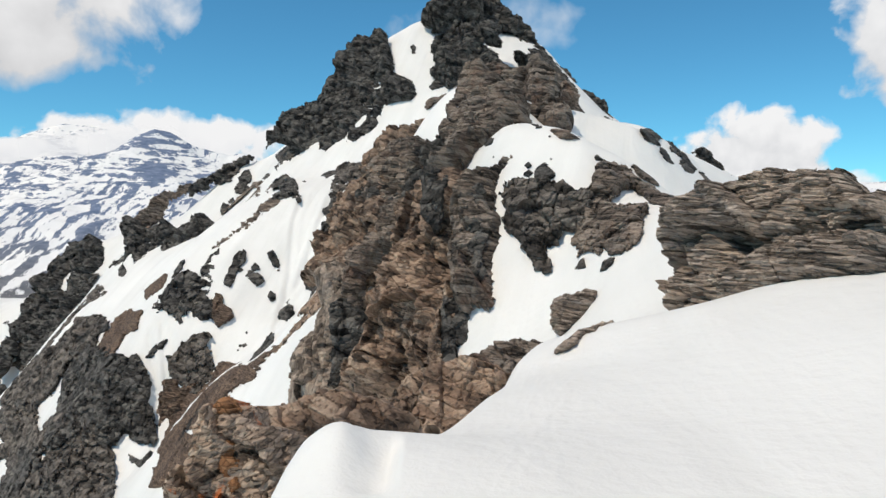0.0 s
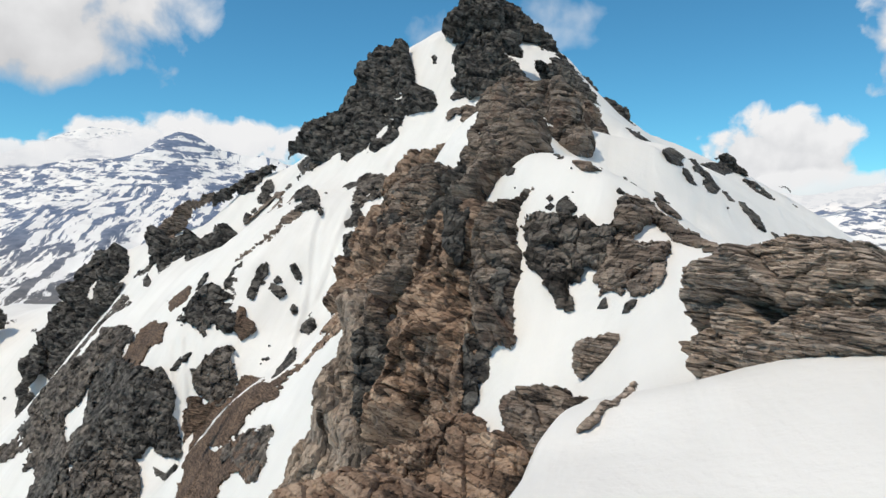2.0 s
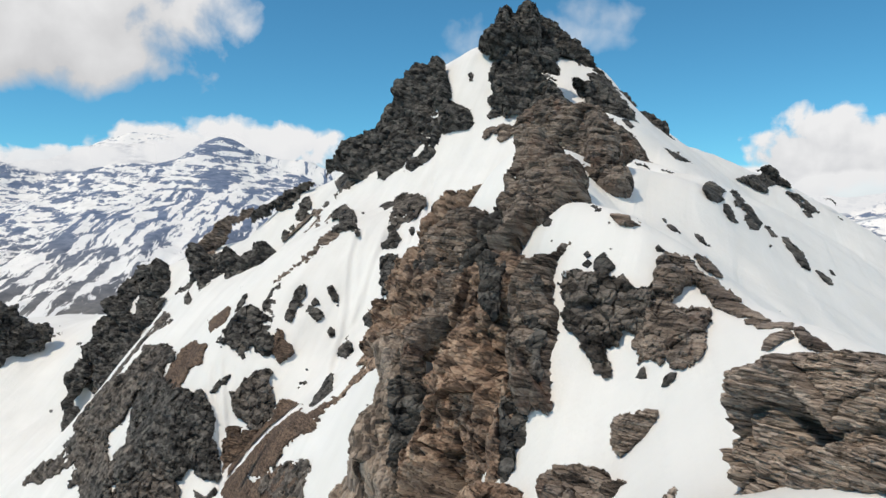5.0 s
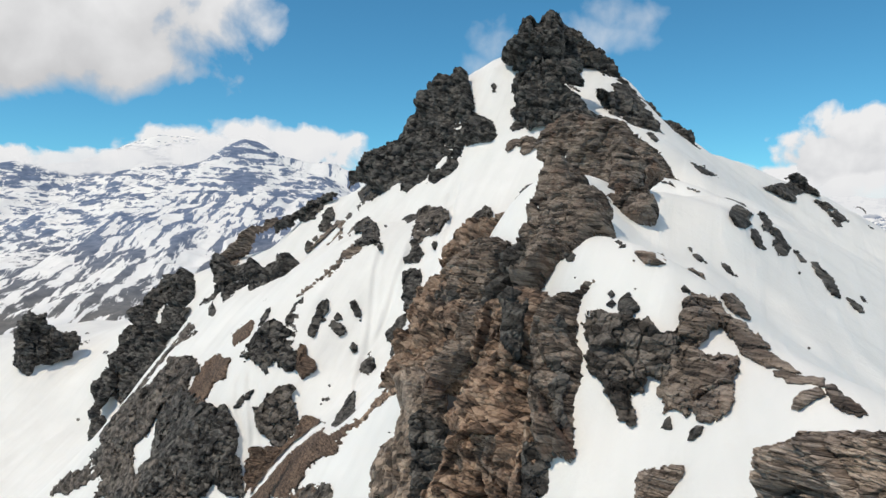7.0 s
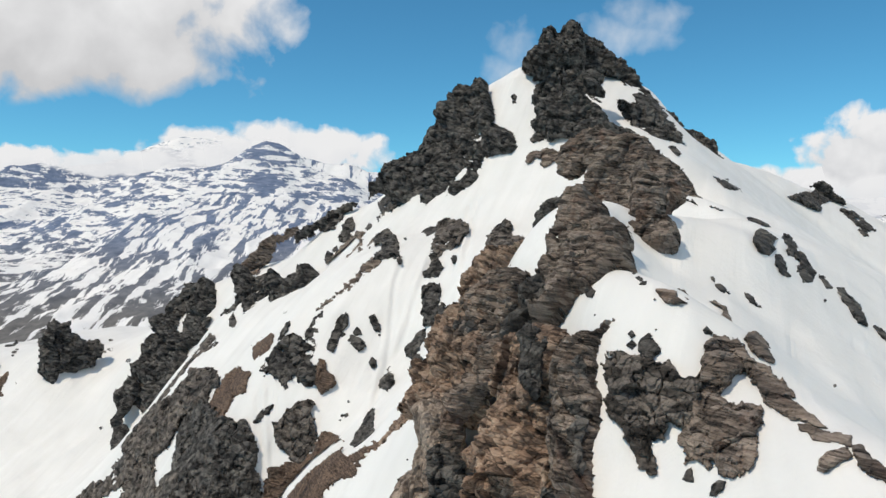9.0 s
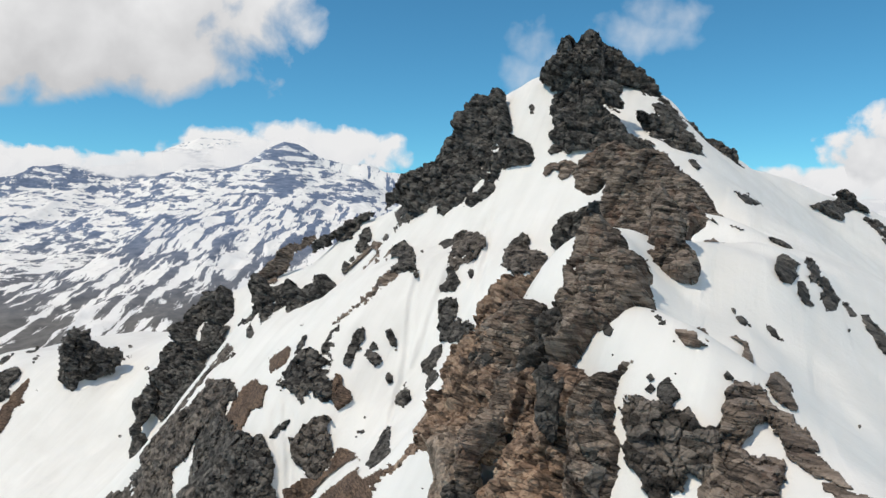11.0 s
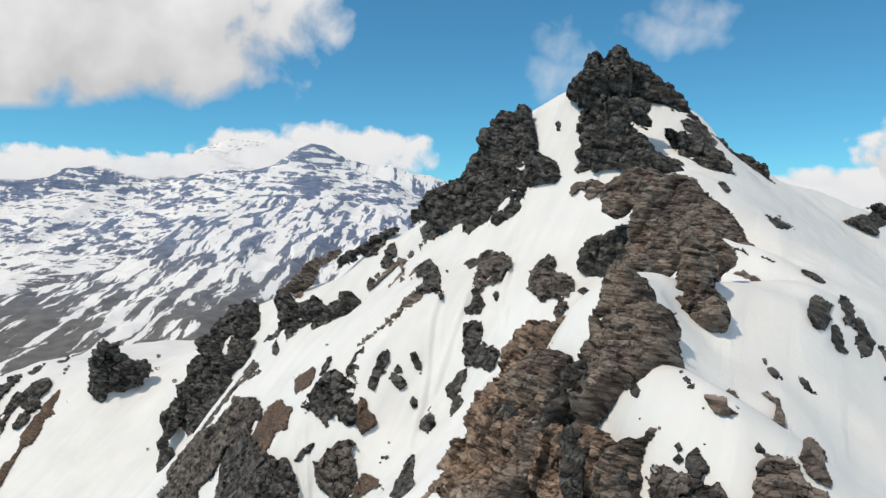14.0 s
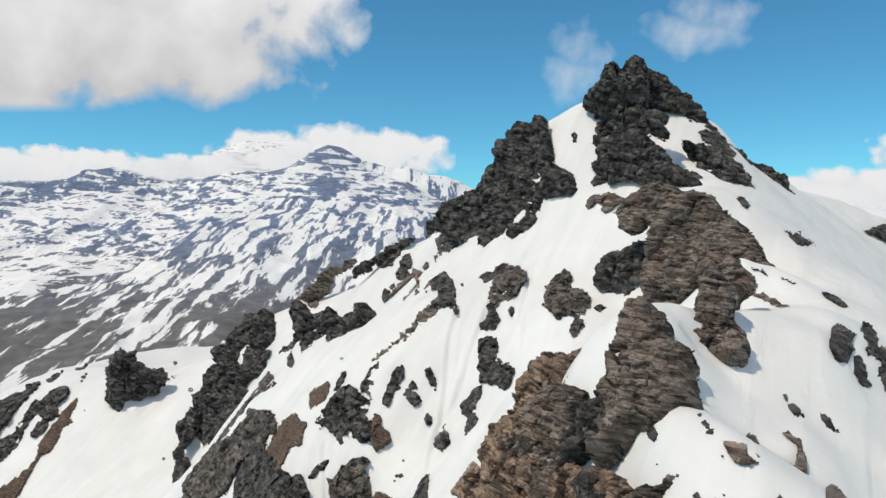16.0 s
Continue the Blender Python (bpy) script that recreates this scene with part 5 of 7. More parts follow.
crag("rock_outcrop", "dark", (132.1, 343.8, 13.8), (-0.36, -0.93, 0.00), 2, True,
     [(-2.5, 1.6), (0.9, 1.1), (1.6, -1.3), (-0.1, -1.3)],
     "dark rock knoll on the far snow ridge", "rock", "rocks on the far ridge")
crag("summit_rock", "dark", (2.7, 270.1, 71.0), (-0.05, -0.94, 0.33), 7, False,
     [(-9.3, -0.3), (-7.8, 1.4), (-6.5, 4.2), (-4.6, 5.7), (-4.3, 9.0), (-2.8, 12.3), (-0.9, 13.3), (1.0, 12.5), (2.0, 11.3), (3.5, 13.5), (5.8, 15.9), (7.7, 16.0), (9.6, 13.8), (10.2, 10.5), (10.4, 8.2), (10.4, 1.7), (10.4, -3.1), (8.2, -5.8), (6.9, -7.9), (5.1, -9.9), (3.2, -11.3), (0.5, -12.5), (-1.4, -13.3), (-2.9, -14.5), (-5.1, -14.4), (-6.1, -12.7), (-6.4, -10.1), (-4.3, -8.5), (-4.9, -7.4), (-2.5, -6.0), (-4.4, -4.2), (-6.3, -4.5), (-5.4, -2.4), (-7.3, -1.9)],
     "dark grey blocky summit rock against the sky", "summit")
crag("summit_rock", "dark", (20.1, 283.8, 75.2), (0.15, -0.92, 0.36), 5, False,
     [(-7.2, 8.7), (-4.7, 9.2), (-2.2, 7.5), (0.2, 6.1), (1.2, 3.8), (0.4, 1.9), (-1.2, 1.6), (-2.1, 0.2), (-0.8, -0.9), (2.2, -0.9), (5.8, -1.4), (7.0, -3.7), (7.8, -5.7), (5.7, -6.7), (2.8, -5.8), (-1.1, -4.4), (-6.1, -4.7), (-8.6, -5.7)],
     "dark grey blocky summit rock against the sky", "summit")
crag("rock_band", "dark", (31.8, 279.8, 63.5), (0.28, -0.85, 0.45), 3.5, False,
     [(-4.9, 7.8), (-2.0, 6.5), (-0.2, 4.6), (1.3, 1.5), (3.6, -2.5), (5.1, -5.3), (7.1, -8.1), (4.1, -7.3), (2.0, -5.0), (-0.7, -2.7), (-1.3, 0.4), (-4.0, 1.5), (-5.7, 3.9), (-3.8, 4.9)],
     "dark broken rock band along the snowy skyline", "rock", "rock bands on the summit ridge")
crag("rock_band", "dark", (31.7, 250.9, 48.4), (0.28, -0.82, 0.50), 4, False,
     [(-12.5, 7.6), (-10.2, 9.0), (-7.6, 8.0), (-5.1, 6.5), (-2.0, 7.6), (0.8, 6.8), (3.3, 5.5), (5.3, 4.0), (7.3, 1.9), (9.3, -0.7), (10.5, -3.3), (11.0, -6.6), (11.2, -9.6), (8.8, -10.6), (6.3, -9.3), (3.4, -9.4), (0.9, -8.2), (-1.2, -5.3), (-3.3, -2.1), (-5.6, 0.1), (-8.2, 1.1), (-10.8, 2.1), (-12.2, 4.2)],
     "dark broken rock band across steep snow", "rock", "rock bands on the summit ridge", gullies=0.2)
crag("rock_outcrop", "dark", (60.3, 306.3, 46.7), (0.30, -0.85, 0.42), 3.5, False,
     [(-7.3, 7.5), (-3.7, 5.8), (-0.5, 4.2), (1.4, 2.2), (4.4, 3.5), (5.1, 0.8), (4.2, -3.0), (5.9, -5.6), (4.0, -7.1), (0.7, -5.5), (-2.3, -3.1), (-5.4, -1.2), (-6.1, 1.7)],
     "dark broken rocks along the snow shoulder", "rock", "rocks on the snow shoulder", gullies=0.08)
crag("rock_outcrop", "dark", (46.4, 214.9, 29.1), (-0.21, -0.98, -0.07), 2, True,
     [(-4.6, 3.9), (-2.3, 3.2), (-0.7, 1.1), (1.5, -0.9), (4.7, -3.1), (3.2, -3.3), (0.0, -1.4), (-2.0, 0.4)],
     "dark broken rocks along the snow shoulder", "rock", "rocks on the snow shoulder")
crag("rock_outcrop", "dark", (34.1, 211.6, 36.2), (-0.16, -0.98, -0.10), 1.4, True,
     [(-1.6, 0.9), (-0.4, 1.2), (1.7, -1.0), (0.5, -1.2)],
     "dark broken rocks along the snow shoulder", "rock", "rocks on the snow shoulder")
crag("rock_outcrop", "dark", (42.2, 161.7, 17.1), (-0.26, -0.96, 0.08), 2, True,
     [(-2.3, 2.5), (-1.3, 2.2), (0.2, 1.1), (1.2, -0.7), (2.6, -2.2), (1.6, -2.3), (-0.2, -1.1), (-1.6, 0.1)],
     "dark broken rocks along the snow shoulder", "rock", "rocks on the snow shoulder")
crag("rock_outcrop", "grey", (29.4, 154.8, 16.8), (-0.19, -0.98, 0.08), 0.7, True,
     [(-2.7, 0.5), (-1.1, 1.1), (0.1, 0.1), (1.3, 0.0), (1.8, -1.1), (0.3, -0.8)],
     "grey-brown rocks on the snow shoulder above the pointed crag", "rock", "rocks on the snow shoulder")
crag("rock_outcrop", "grey", (30.2, 145.6, 16.2), (-0.21, -0.97, 0.09), 0.7, True,
     [(-1.5, 0.5), (0.4, 0.4), (1.2, -0.4), (-0.1, -0.5)],
     "grey-brown rocks on the snow shoulder above the pointed crag", "rock", "rocks on the snow shoulder")
crag("rock_band", "dark", (28.0, 278.5, 67.1), (0.28, -0.85, 0.45), 3, False,
     [(-14.7, 16.1), (-12.0, 17.6), (-8.2, 16.1), (-5.6, 13.0), (-5.1, 10.2), (-0.4, 8.4), (1.1, 5.6), (3.6, 2.9), (5.6, -2.4), (8.7, -6.9), (11.3, -10.7), (15.1, -14.2), (17.2, -18.0), (14.4, -17.3), (11.0, -14.7), (8.5, -12.6), (6.2, -9.3), (4.3, -5.9), (1.3, -3.7), (-1.5, -2.6), (0.2, 0.9), (-2.5, 2.7), (-5.3, 3.5), (-8.4, 3.0), (-12.3, 3.8), (-15.1, 5.1), (-16.3, 9.8)],
     "dark broken rock band along the snowy skyline", "rock", "rock bands on the summit ridge")
crag("rock_band", "dark", (20.5, 242.7, 46.4), (-0.08, -0.99, -0.09), 2.2, True,
     [(-7.7, 6.3), (-4.5, 3.7), (-1.1, 1.9), (2.2, 0.8), (5.4, -0.8), (8.1, -3.0), (6.3, -3.8), (3.7, -3.3), (0.6, -3.0), (-1.9, -1.6), (-4.4, 0.2), (-6.8, 2.7)],
     "dark broken rock tongue lying in the steep snow", "rock", "rock bands on the summit ridge")
crag("rock_band", "dark", (35.8, 271.7, 57.5), (-0.13, -0.98, -0.12), 1.6, True,
     [(-5.9, 3.7), (-3.3, 4.6), (0.3, 2.2), (4.3, -1.3), (6.6, -3.7), (4.2, -4.2), (1.2, -2.2), (-2.3, -0.3), (-4.9, 1.3)],
     "dark broken rock tongue lying in the steep snow", "rock", "rock bands on the summit ridge")
crag("rock_band", "dark", (15.8, 264.6, 59.6), (-0.06, -0.99, -0.13), 1.2, True,
     [(-4.1, 2.9), (-1.0, 1.5), (2.1, -0.8), (3.5, -2.3), (1.4, -1.5), (-1.9, 0.1)],
     "dark broken rock tongue lying in the steep snow", "rock", "rock bands on the summit ridge")
crag("crag", "dark", (11.1, 244.2, 51.8), (-0.32, -0.75, 0.58), 5, False,
     [(-16.9, 6.3), (-12.3, 4.5), (-9.9, 6.6), (-5.9, 9.8), (-3.7, 12.5), (-2.4, 15.3), (1.2, 16.0), (3.7, 13.9), (1.3, 12.3), (3.7, 9.4), (5.6, 7.2), (3.0, 7.6), (-0.3, 9.8), (-2.5, 8.8), (-3.0, 6.9), (-0.7, 5.2), (2.0, 3.6), (5.3, 0.8), (7.9, -3.0), (11.3, -6.7), (13.4, -9.2), (16.4, -11.3), (18.6, -12.6), (17.7, -14.0), (15.0, -12.7), (12.2, -11.5), (8.9, -12.1), (5.0, -10.4), (1.5, -10.5), (-1.6, -8.8), (-5.7, -9.4), (-7.4, -11.5), (-9.7, -8.3), (-13.6, -5.5), (-14.8, -3.3), (-13.3, -1.5), (-14.9, 1.6), (-14.6, 3.5)],
     "dark grey rock face just under the summit", "rock face")
crag("rock_outcrop", "dark", (-1.9, 245.2, 44.2), (0.01, -0.99, -0.12), 2, True,
     [(-2.7, -0.9), (-1.1, 1.0), (0.6, 2.1), (2.0, 1.0), (2.6, -0.4), (0.1, -1.3), (-1.6, -1.6)],
     "dark grey craggy rocks along a snowy ridge", "rock", "rocks on the ridge")
crag("crag", "grey", (18.0, 186.1, 25.8), (-0.66, -0.73, 0.16), 4, False,
     [(-18.3, 3.8), (-19.8, 6.6), (-22.4, 7.5), (-18.6, 10.3), (-15.4, 12.3), (-12.2, 14.2), (-8.2, 14.7), (-4.0, 13.2), (-0.7, 11.5), (3.8, 10.7), (5.6, 10.0), (7.6, 7.7), (10.3, 5.9), (13.2, 4.0), (16.1, 1.1), (19.0, -1.8), (21.8, -4.5), (24.7, -6.3), (26.5, -7.1), (23.8, -8.9), (19.8, -11.5), (13.9, -15.5), (6.4, -20.4), (-0.9, -21.3), (-5.9, -18.7), (-8.1, -14.3), (-10.8, -9.9), (-10.6, -5.3), (-10.0, -1.3), (-9.9, 1.4), (-9.8, 4.1), (-11.2, 5.7), (-15.4, 3.3)],
     "brown and grey bedded rock face under the summit", "rock face")
crag("crag", "grey", (18.0, 128.6, 21.4), (-0.30, -0.74, 0.60), 2.6, False,
     [(-4.6, 5.2), (-3.7, 6.9), (-1.8, 6.3), (0.1, 4.8), (2.0, 3.0), (3.5, 1.2), (4.3, -0.7), (3.3, -2.0), (2.7, -3.5), (2.2, -5.5), (1.2, -6.6), (-0.5, -5.9), (-1.7, -4.3), (-2.8, -1.3), (-4.0, 2.8)],
     "grey-brown rock arete leading up to the face", "crag")
crag("rock_outcrop", "dark", (33.9, 173.2, 22.1), (-0.19, -0.98, -0.05), 2, True,
     [(-3.6, 2.6), (-1.8, 2.0), (-0.8, 0.7), (0.1, 1.2), (2.1, -0.1), (3.2, -1.3), (4.3, -2.1), (2.2, -1.9), (0.0, -1.1), (-2.2, -0.6), (-3.9, 0.1)],
     "dark grey rocks trailing from the face into snow", "rock", "rocks on the ridge", gullies=0.12)
crag("rock_outcrop", "grey", (-0.9, 237.8, 37.1), (0.00, -1.00, -0.10), 2.5, True,
     [(-4.4, -1.0), (-3.8, 1.4), (-2.1, 2.2), (-0.3, 2.0), (1.7, 3.0), (4.3, 2.3), (6.1, 1.1), (3.7, -1.1), (2.6, -2.0), (0.9, -2.9), (-0.5, -2.0), (0.4, -0.2), (-1.7, 0.2), (-2.5, -1.0), (-3.7, -1.7)],
     "grey-brown bedded rock standing in the snow couloir", "rock", "rocks in the couloir")
crag("rock_outcrop", "dark", (5.4, 201.7, 17.7), (-0.62, -0.76, 0.18), 3.2, False,
     [(-9.2, -2.3), (-9.5, 2.1), (-8.4, 4.3), (-5.5, 5.1), (-2.0, 5.5), (0.4, 6.7), (2.8, 8.2), (5.2, 8.5), (7.1, 6.9), (5.8, 4.8), (7.4, 2.1), (6.1, 0.0), (5.0, -1.5), (3.7, -3.6), (2.6, -5.5), (3.8, -7.0), (1.9, -8.6), (-0.7, -8.5), (-2.8, -6.1), (-5.6, -5.6), (-7.6, -4.3)],
     "dark grey rock buttress at the foot of the face", "rock")
crag("rock_outcrop", "dark", (-1.0, 195.6, 10.4), (0.01, -0.99, 0.10), 1, True,
     [(-1.6, -0.1), (0.0, 0.9), (1.4, 0.0), (0.0, -1.0)],
     "dark grey craggy rock standing in the snow couloir", "rock", "rocks in the couloir")
crag("rock_buttress", "dark", (-28.0, 260.4, 44.4), (-0.42, -0.76, 0.50), 5, False,
     [(-30.1, -16.9), (-27.2, -14.7), (-25.4, -11.0), (-21.3, -7.3), (-20.4, -3.4), (-16.3, -2.3), (-16.4, 0.6), (-14.8, 4.8), (-12.1, 7.4), (-12.7, 12.3), (-12.6, 15.2), (-10.4, 15.9), (-8.2, 15.4), (-8.6, 19.2), (-9.2, 23.0), (-7.3, 24.5), (-4.4, 23.0), (-1.6, 21.9), (-1.8, 24.4), (-0.6, 25.7), (1.8, 24.4), (3.9, 19.9), (6.8, 15.2), (8.7, 12.2), (10.6, 9.1), (9.2, 6.8), (12.7, 5.9), (16.4, 3.3), (20.1, -0.4), (23.6, -4.4), (22.1, -5.4), (18.5, -5.5), (15.5, -5.9), (12.5, -6.8), (11.5, -9.5), (12.6, -12.9), (14.6, -15.1), (12.2, -18.8), (9.8, -21.2), (7.4, -23.7), (6.6, -25.8), (5.2, -29.9), (3.6, -31.5), (-0.1, -29.4), (-2.5, -26.1)],
     "dark grey craggy buttress on the steep skyline", "buttress")
crag("rock_outcrop", "dark", (-50.2, 266.4, 26.6), (0.19, -0.98, -0.05), 2.2, True,
     [(8.8, -2.6), (7.7, 1.2), (5.1, 2.1), (2.3, -0.7), (-1.6, -3.3), (-5.0, -5.9), (-6.9, -8.4), (-7.4, -7.2), (-6.7, -4.3), (-8.4, -2.0), (-9.7, 1.8), (-10.1, 4.8), (-5.8, 5.4), (0.5, 4.7), (5.3, 4.5), (8.8, 4.4), (11.9, 4.9), (10.9, 1.2)],
     "dark grey craggy rocks along a snowy ridge", "rock", "rocks on the ridge")
crag("stone", "dark", (-10.1, 263.9, 60.0), (0.04, -0.98, -0.17), 0.9, True,
     [(-1.2, 0.3), (0.0, 1.2), (0.9, 0.3), (0.7, -0.9), (-0.4, -1.0)],
     "small dark stone lying on the snow", "stone", "stones on the snow")
crag("stone", "dark", (-10.0, 262.0, 58.1), (0.04, -0.99, -0.17), 0.7, True,
     [(-0.79, 0.34), (0.35, 0.51), (0.72, -0.42), (-0.41, -0.59)],
     "small dark stone lying on the snow", "stone", "stones on the snow")
crag("rock_outcrop", "dark", (-83.4, 288.0, 18.0), (0.28, -0.96, -0.01), 3, True,
     [(-10.7, -4.8), (-9.2, -3.1), (-7.5, -2.4), (-4.3, -1.1), (-0.5, 0.8), (2.1, 3.6), (4.9, 4.7), (7.5, 6.4), (12.2, 7.8), (10.5, 6.0), (8.1, 3.9), (6.5, 1.2), (3.7, -1.8), (-0.1, -3.3), (-2.2, -1.8), (-4.3, -3.3), (-7.5, -5.9), (-10.0, -6.3)],
     "dark grey craggy rocks along a snowy ridge", "rock", "rocks on the ridge")
crag("rock_outcrop", "grey", (-114.1, 309.5, 6.7), (0.35, -0.94, 0.02), 3, True,
     [(-6.5, -2.3), (-3.1, 1.4), (-0.8, 3.9), (2.6, 5.8), (6.5, 6.7), (9.5, 8.6), (12.3, 9.3), (10.2, 7.2), (5.6, 4.1), (2.8, 2.5), (2.3, -0.1), (0.5, -3.6), (-1.4, -5.4), (-3.2, -8.6), (-6.6, -8.9), (-8.8, -7.0), (-11.7, -8.1), (-9.9, -5.3)],
     "grey-brown rocks along a snowy ridge", "rock", "rocks on the ridge")
crag("rock_outcrop", "dark", (-89.8, 258.8, -4.1), (-0.25, -0.64, 0.73), 4, False,
     [(-25.4, 4.2), (-25.3, 8.8), (-20.8, 7.5), (-15.4, 3.4), (-12.4, 4.9), (-9.4, 6.4), (-6.0, 5.1), (-3.4, 3.0), (2.2, 2.1), (2.0, 5.3), (5.0, 3.5), (1.5, 9.5), (3.1, 10.9), (7.6, 8.8), (10.8, 6.1), (14.7, 3.6), (17.6, 2.6), (18.9, 4.5), (20.5, 5.9), (23.0, 3.9), (21.6, 0.9), (19.3, -2.5), (16.8, -6.4), (13.7, -9.1), (10.0, -10.8), (5.1, -10.5), (2.1, -9.7), (-1.3, -6.3), (-2.4, -8.4), (-4.6, -10.1), (-8.7, -8.5), (-9.6, -11.6), (-14.8, -9.1), (-16.2, -5.1), (-19.1, -3.9), (-21.2, 0.1)],
     "dark grey craggy rock rib above the snowfield", "rock", "rocks on the ridge")
crag("rock_outcrop", "dark", (-93.8, 246.5, -15.4), (-0.25, -0.64, 0.73), 3, False,
     [(-6.6, 1.4), (-8.3, 6.1), (-6.7, 8.3), (-3.3, 6.9), (0.1, 4.1), (2.6, 5.5), (4.5, 6.4), (8.3, 3.3), (6.2, 0.5), (6.1, -1.9), (5.8, -5.0), (5.8, -6.9), (1.9, -6.5), (-0.7, -8.6), (-3.4, -7.7), (-4.7, -3.9), (-7.5, -1.6)],
     "dark grey craggy rock rib above the snowfield", "rock", "rocks on the ridge")
crag("rock_outcrop", "dark", (-102.9, 247.3, -15.0), (0.38, -0.92, 0.11), 1.5, True,
     [(-0.9, -1.7), (-1.3, 0.8), (0.2, 2.9), (1.3, -0.3), (0.6, -1.9)],
     "dark grey craggy rocks along a snowy ridge", "rock", "rocks on the ridge")
crag("rock_outcrop", "dark", (-108.3, 258.2, -12.2), (0.39, -0.92, 0.09), 1, True,
     [(-3.0, -1.9), (-0.9, 0.2), (1.0, 1.6), (2.5, 1.7), (1.2, -0.4), (-0.9, -1.5)],
     "dark grey craggy rocks along a snowy ridge", "rock", "rocks on the ridge")
crag("rock_outcrop", "dark", (-71.8, 278.6, 15.1), (0.25, -0.97, -0.00), 2.2, True,
     [(-1.6, 1.9), (-0.4, 4.3), (1.7, 4.7), (2.9, 2.5), (2.5, 0.4), (0.9, -0.6), (1.9, -2.1), (0.2, -4.1), (-1.8, -4.5), (-3.3, -2.3), (-2.4, -0.4), (-1.0, -0.2)],
     "dark grey craggy rocks along a snowy ridge", "rock", "rocks on the ridge")
crag("rock_outcrop", "dark", (-59.9, 262.7, 16.2), (0.22, -0.97, -0.01), 1.2, True,
     [(-1.3, -0.4), (0.4, 1.4), (1.4, 0.4), (-0.5, -1.2)],
     "dark grey craggy rocks along a snowy ridge", "rock", "rocks on the ridge")
crag("rock_outcrop", "grey", (-66.8, 256.0, 7.7), (0.25, -0.97, 0.02), 2.4, True,
     [(-6.2, -2.8), (-4.2, -0.6), (-1.6, 1.0), (0.4, 3.7), (2.5, 5.3), (4.5, 7.3), (6.5, 6.6), (5.7, 3.2), (4.9, 0.8), (2.3, -1.0), (0.5, -2.6), (-0.7, -4.8), (-2.4, -5.8), (-4.9, -5.8), (-6.8, -4.8)],
     "grey-brown rocks along a snowy ridge", "rock", "rocks on the ridge")
crag("rock_outcrop", "dark", (-76.8, 271.6, 5.5), (0.27, -0.96, 0.03), 1.4, True,
     [(-1.5, -0.8), (-0.5, 2.3), (1.4, 1.5), (0.9, -0.8), (-0.5, -2.0)],
     "dark grey craggy rocks along a snowy ridge", "rock", "rocks on the ridge")
crag("stone", "dark", (-75.1, 273.7, 8.4), (0.27, -0.96, 0.02), 0.9, True,
     [(-1.2, -0.1), (0.6, 1.2), (1.2, -0.1), (-0.6, -1.1)],
     "small dark stone lying on the snow", "stone", "stones on the snow")
crag("rock_outcrop", "dark", (-45.9, 227.2, 10.2), (0.20, -0.98, 0.02), 3, True,
     [(-4.1, -1.5), (-4.1, 2.2), (-3.2, 4.8), (-1.4, 5.7), (0.9, 5.2), (2.3, 3.5), (3.2, 1.3), (2.9, -1.4), (3.6, -3.9), (3.1, -5.0), (1.9, -3.6), (-0.8, -3.4), (-4.0, -3.6)],
     "dark grey craggy rock standing in the snow couloir", "rock", "rocks in the couloir")
crag("rock_rib", "grey", (-54.1, 210.2, -0.2), (0.25, -0.97, 0.07), 0.8, True,
     [(7.3, 8.1), (9.3, 7.1), (7.3, 5.2), (5.2, 3.4), (3.6, 1.9), (1.3, -0.2), (-0.3, -1.5), (-2.6, -2.9), (-4.9, -4.4), (-6.8, -6.4), (-8.1, -8.1), (-9.3, -7.4), (-6.7, -4.6), (-3.7, -2.3), (-1.1, -0.3), (1.1, 1.7), (3.3, 4.0), (5.6, 6.6)],
     "thin brown rock rib running down the snow", "rock")
crag("rock_rib", "grey", (-54.1, 241.4, 11.2), (0.22, -0.98, 0.01), 0.6, True,
     [(-0.1, 1.1), (1.5, 2.5), (0.9, 0.0), (-0.8, -1.9), (-1.7, -1.6)],
     "thin brown rock rib running down the snow", "rock")
crag("rock_outcrop", "slate", (-27.4, 222.6, 13.4), (0.12, -0.99, 0.00), 3, True,
     [(-3.3, 3.9), (-1.9, 5.3), (0.7, 5.4), (4.1, 4.8), (5.8, 2.7), (6.2, 1.2), (4.1, -0.4), (3.2, -1.9), (0.7, -3.6), (-1.7, -3.7), (-2.4, -5.3), (-3.7, -5.0), (-4.5, -3.7), (-3.8, -1.2), (-3.4, 1.3)],
     "dark grey-brown bedded rock standing in the snow couloir", "rock", "rocks in the couloir")
crag("rock_outcrop", "dark", (-33.5, 230.9, 15.2), (0.15, -0.99, -0.00), 1, True,
     [(-2.9, -0.1), (-0.7, 1.1), (1.6, 1.4), (2.2, 0.3), (0.6, -1.4), (-0.7, -1.5)],
     "dark grey craggy rock standing in the snow couloir", "rock", "rocks in the couloir")
crag("rock_outcrop", "dark", (-30.0, 210.1, 5.5), (0.14, -0.99, 0.04), 1.6, True,
     [(-0.8, 3.0), (0.9, 4.0), (1.9, 1.4), (2.6, -0.1), (1.5, -2.5), (-0.6, -3.0), (-2.3, -2.6), (-2.6, -1.4), (-0.6, -0.4), (-0.3, 1.4)],
     "dark grey craggy rock standing in the snow couloir", "rock", "rocks in the couloir")
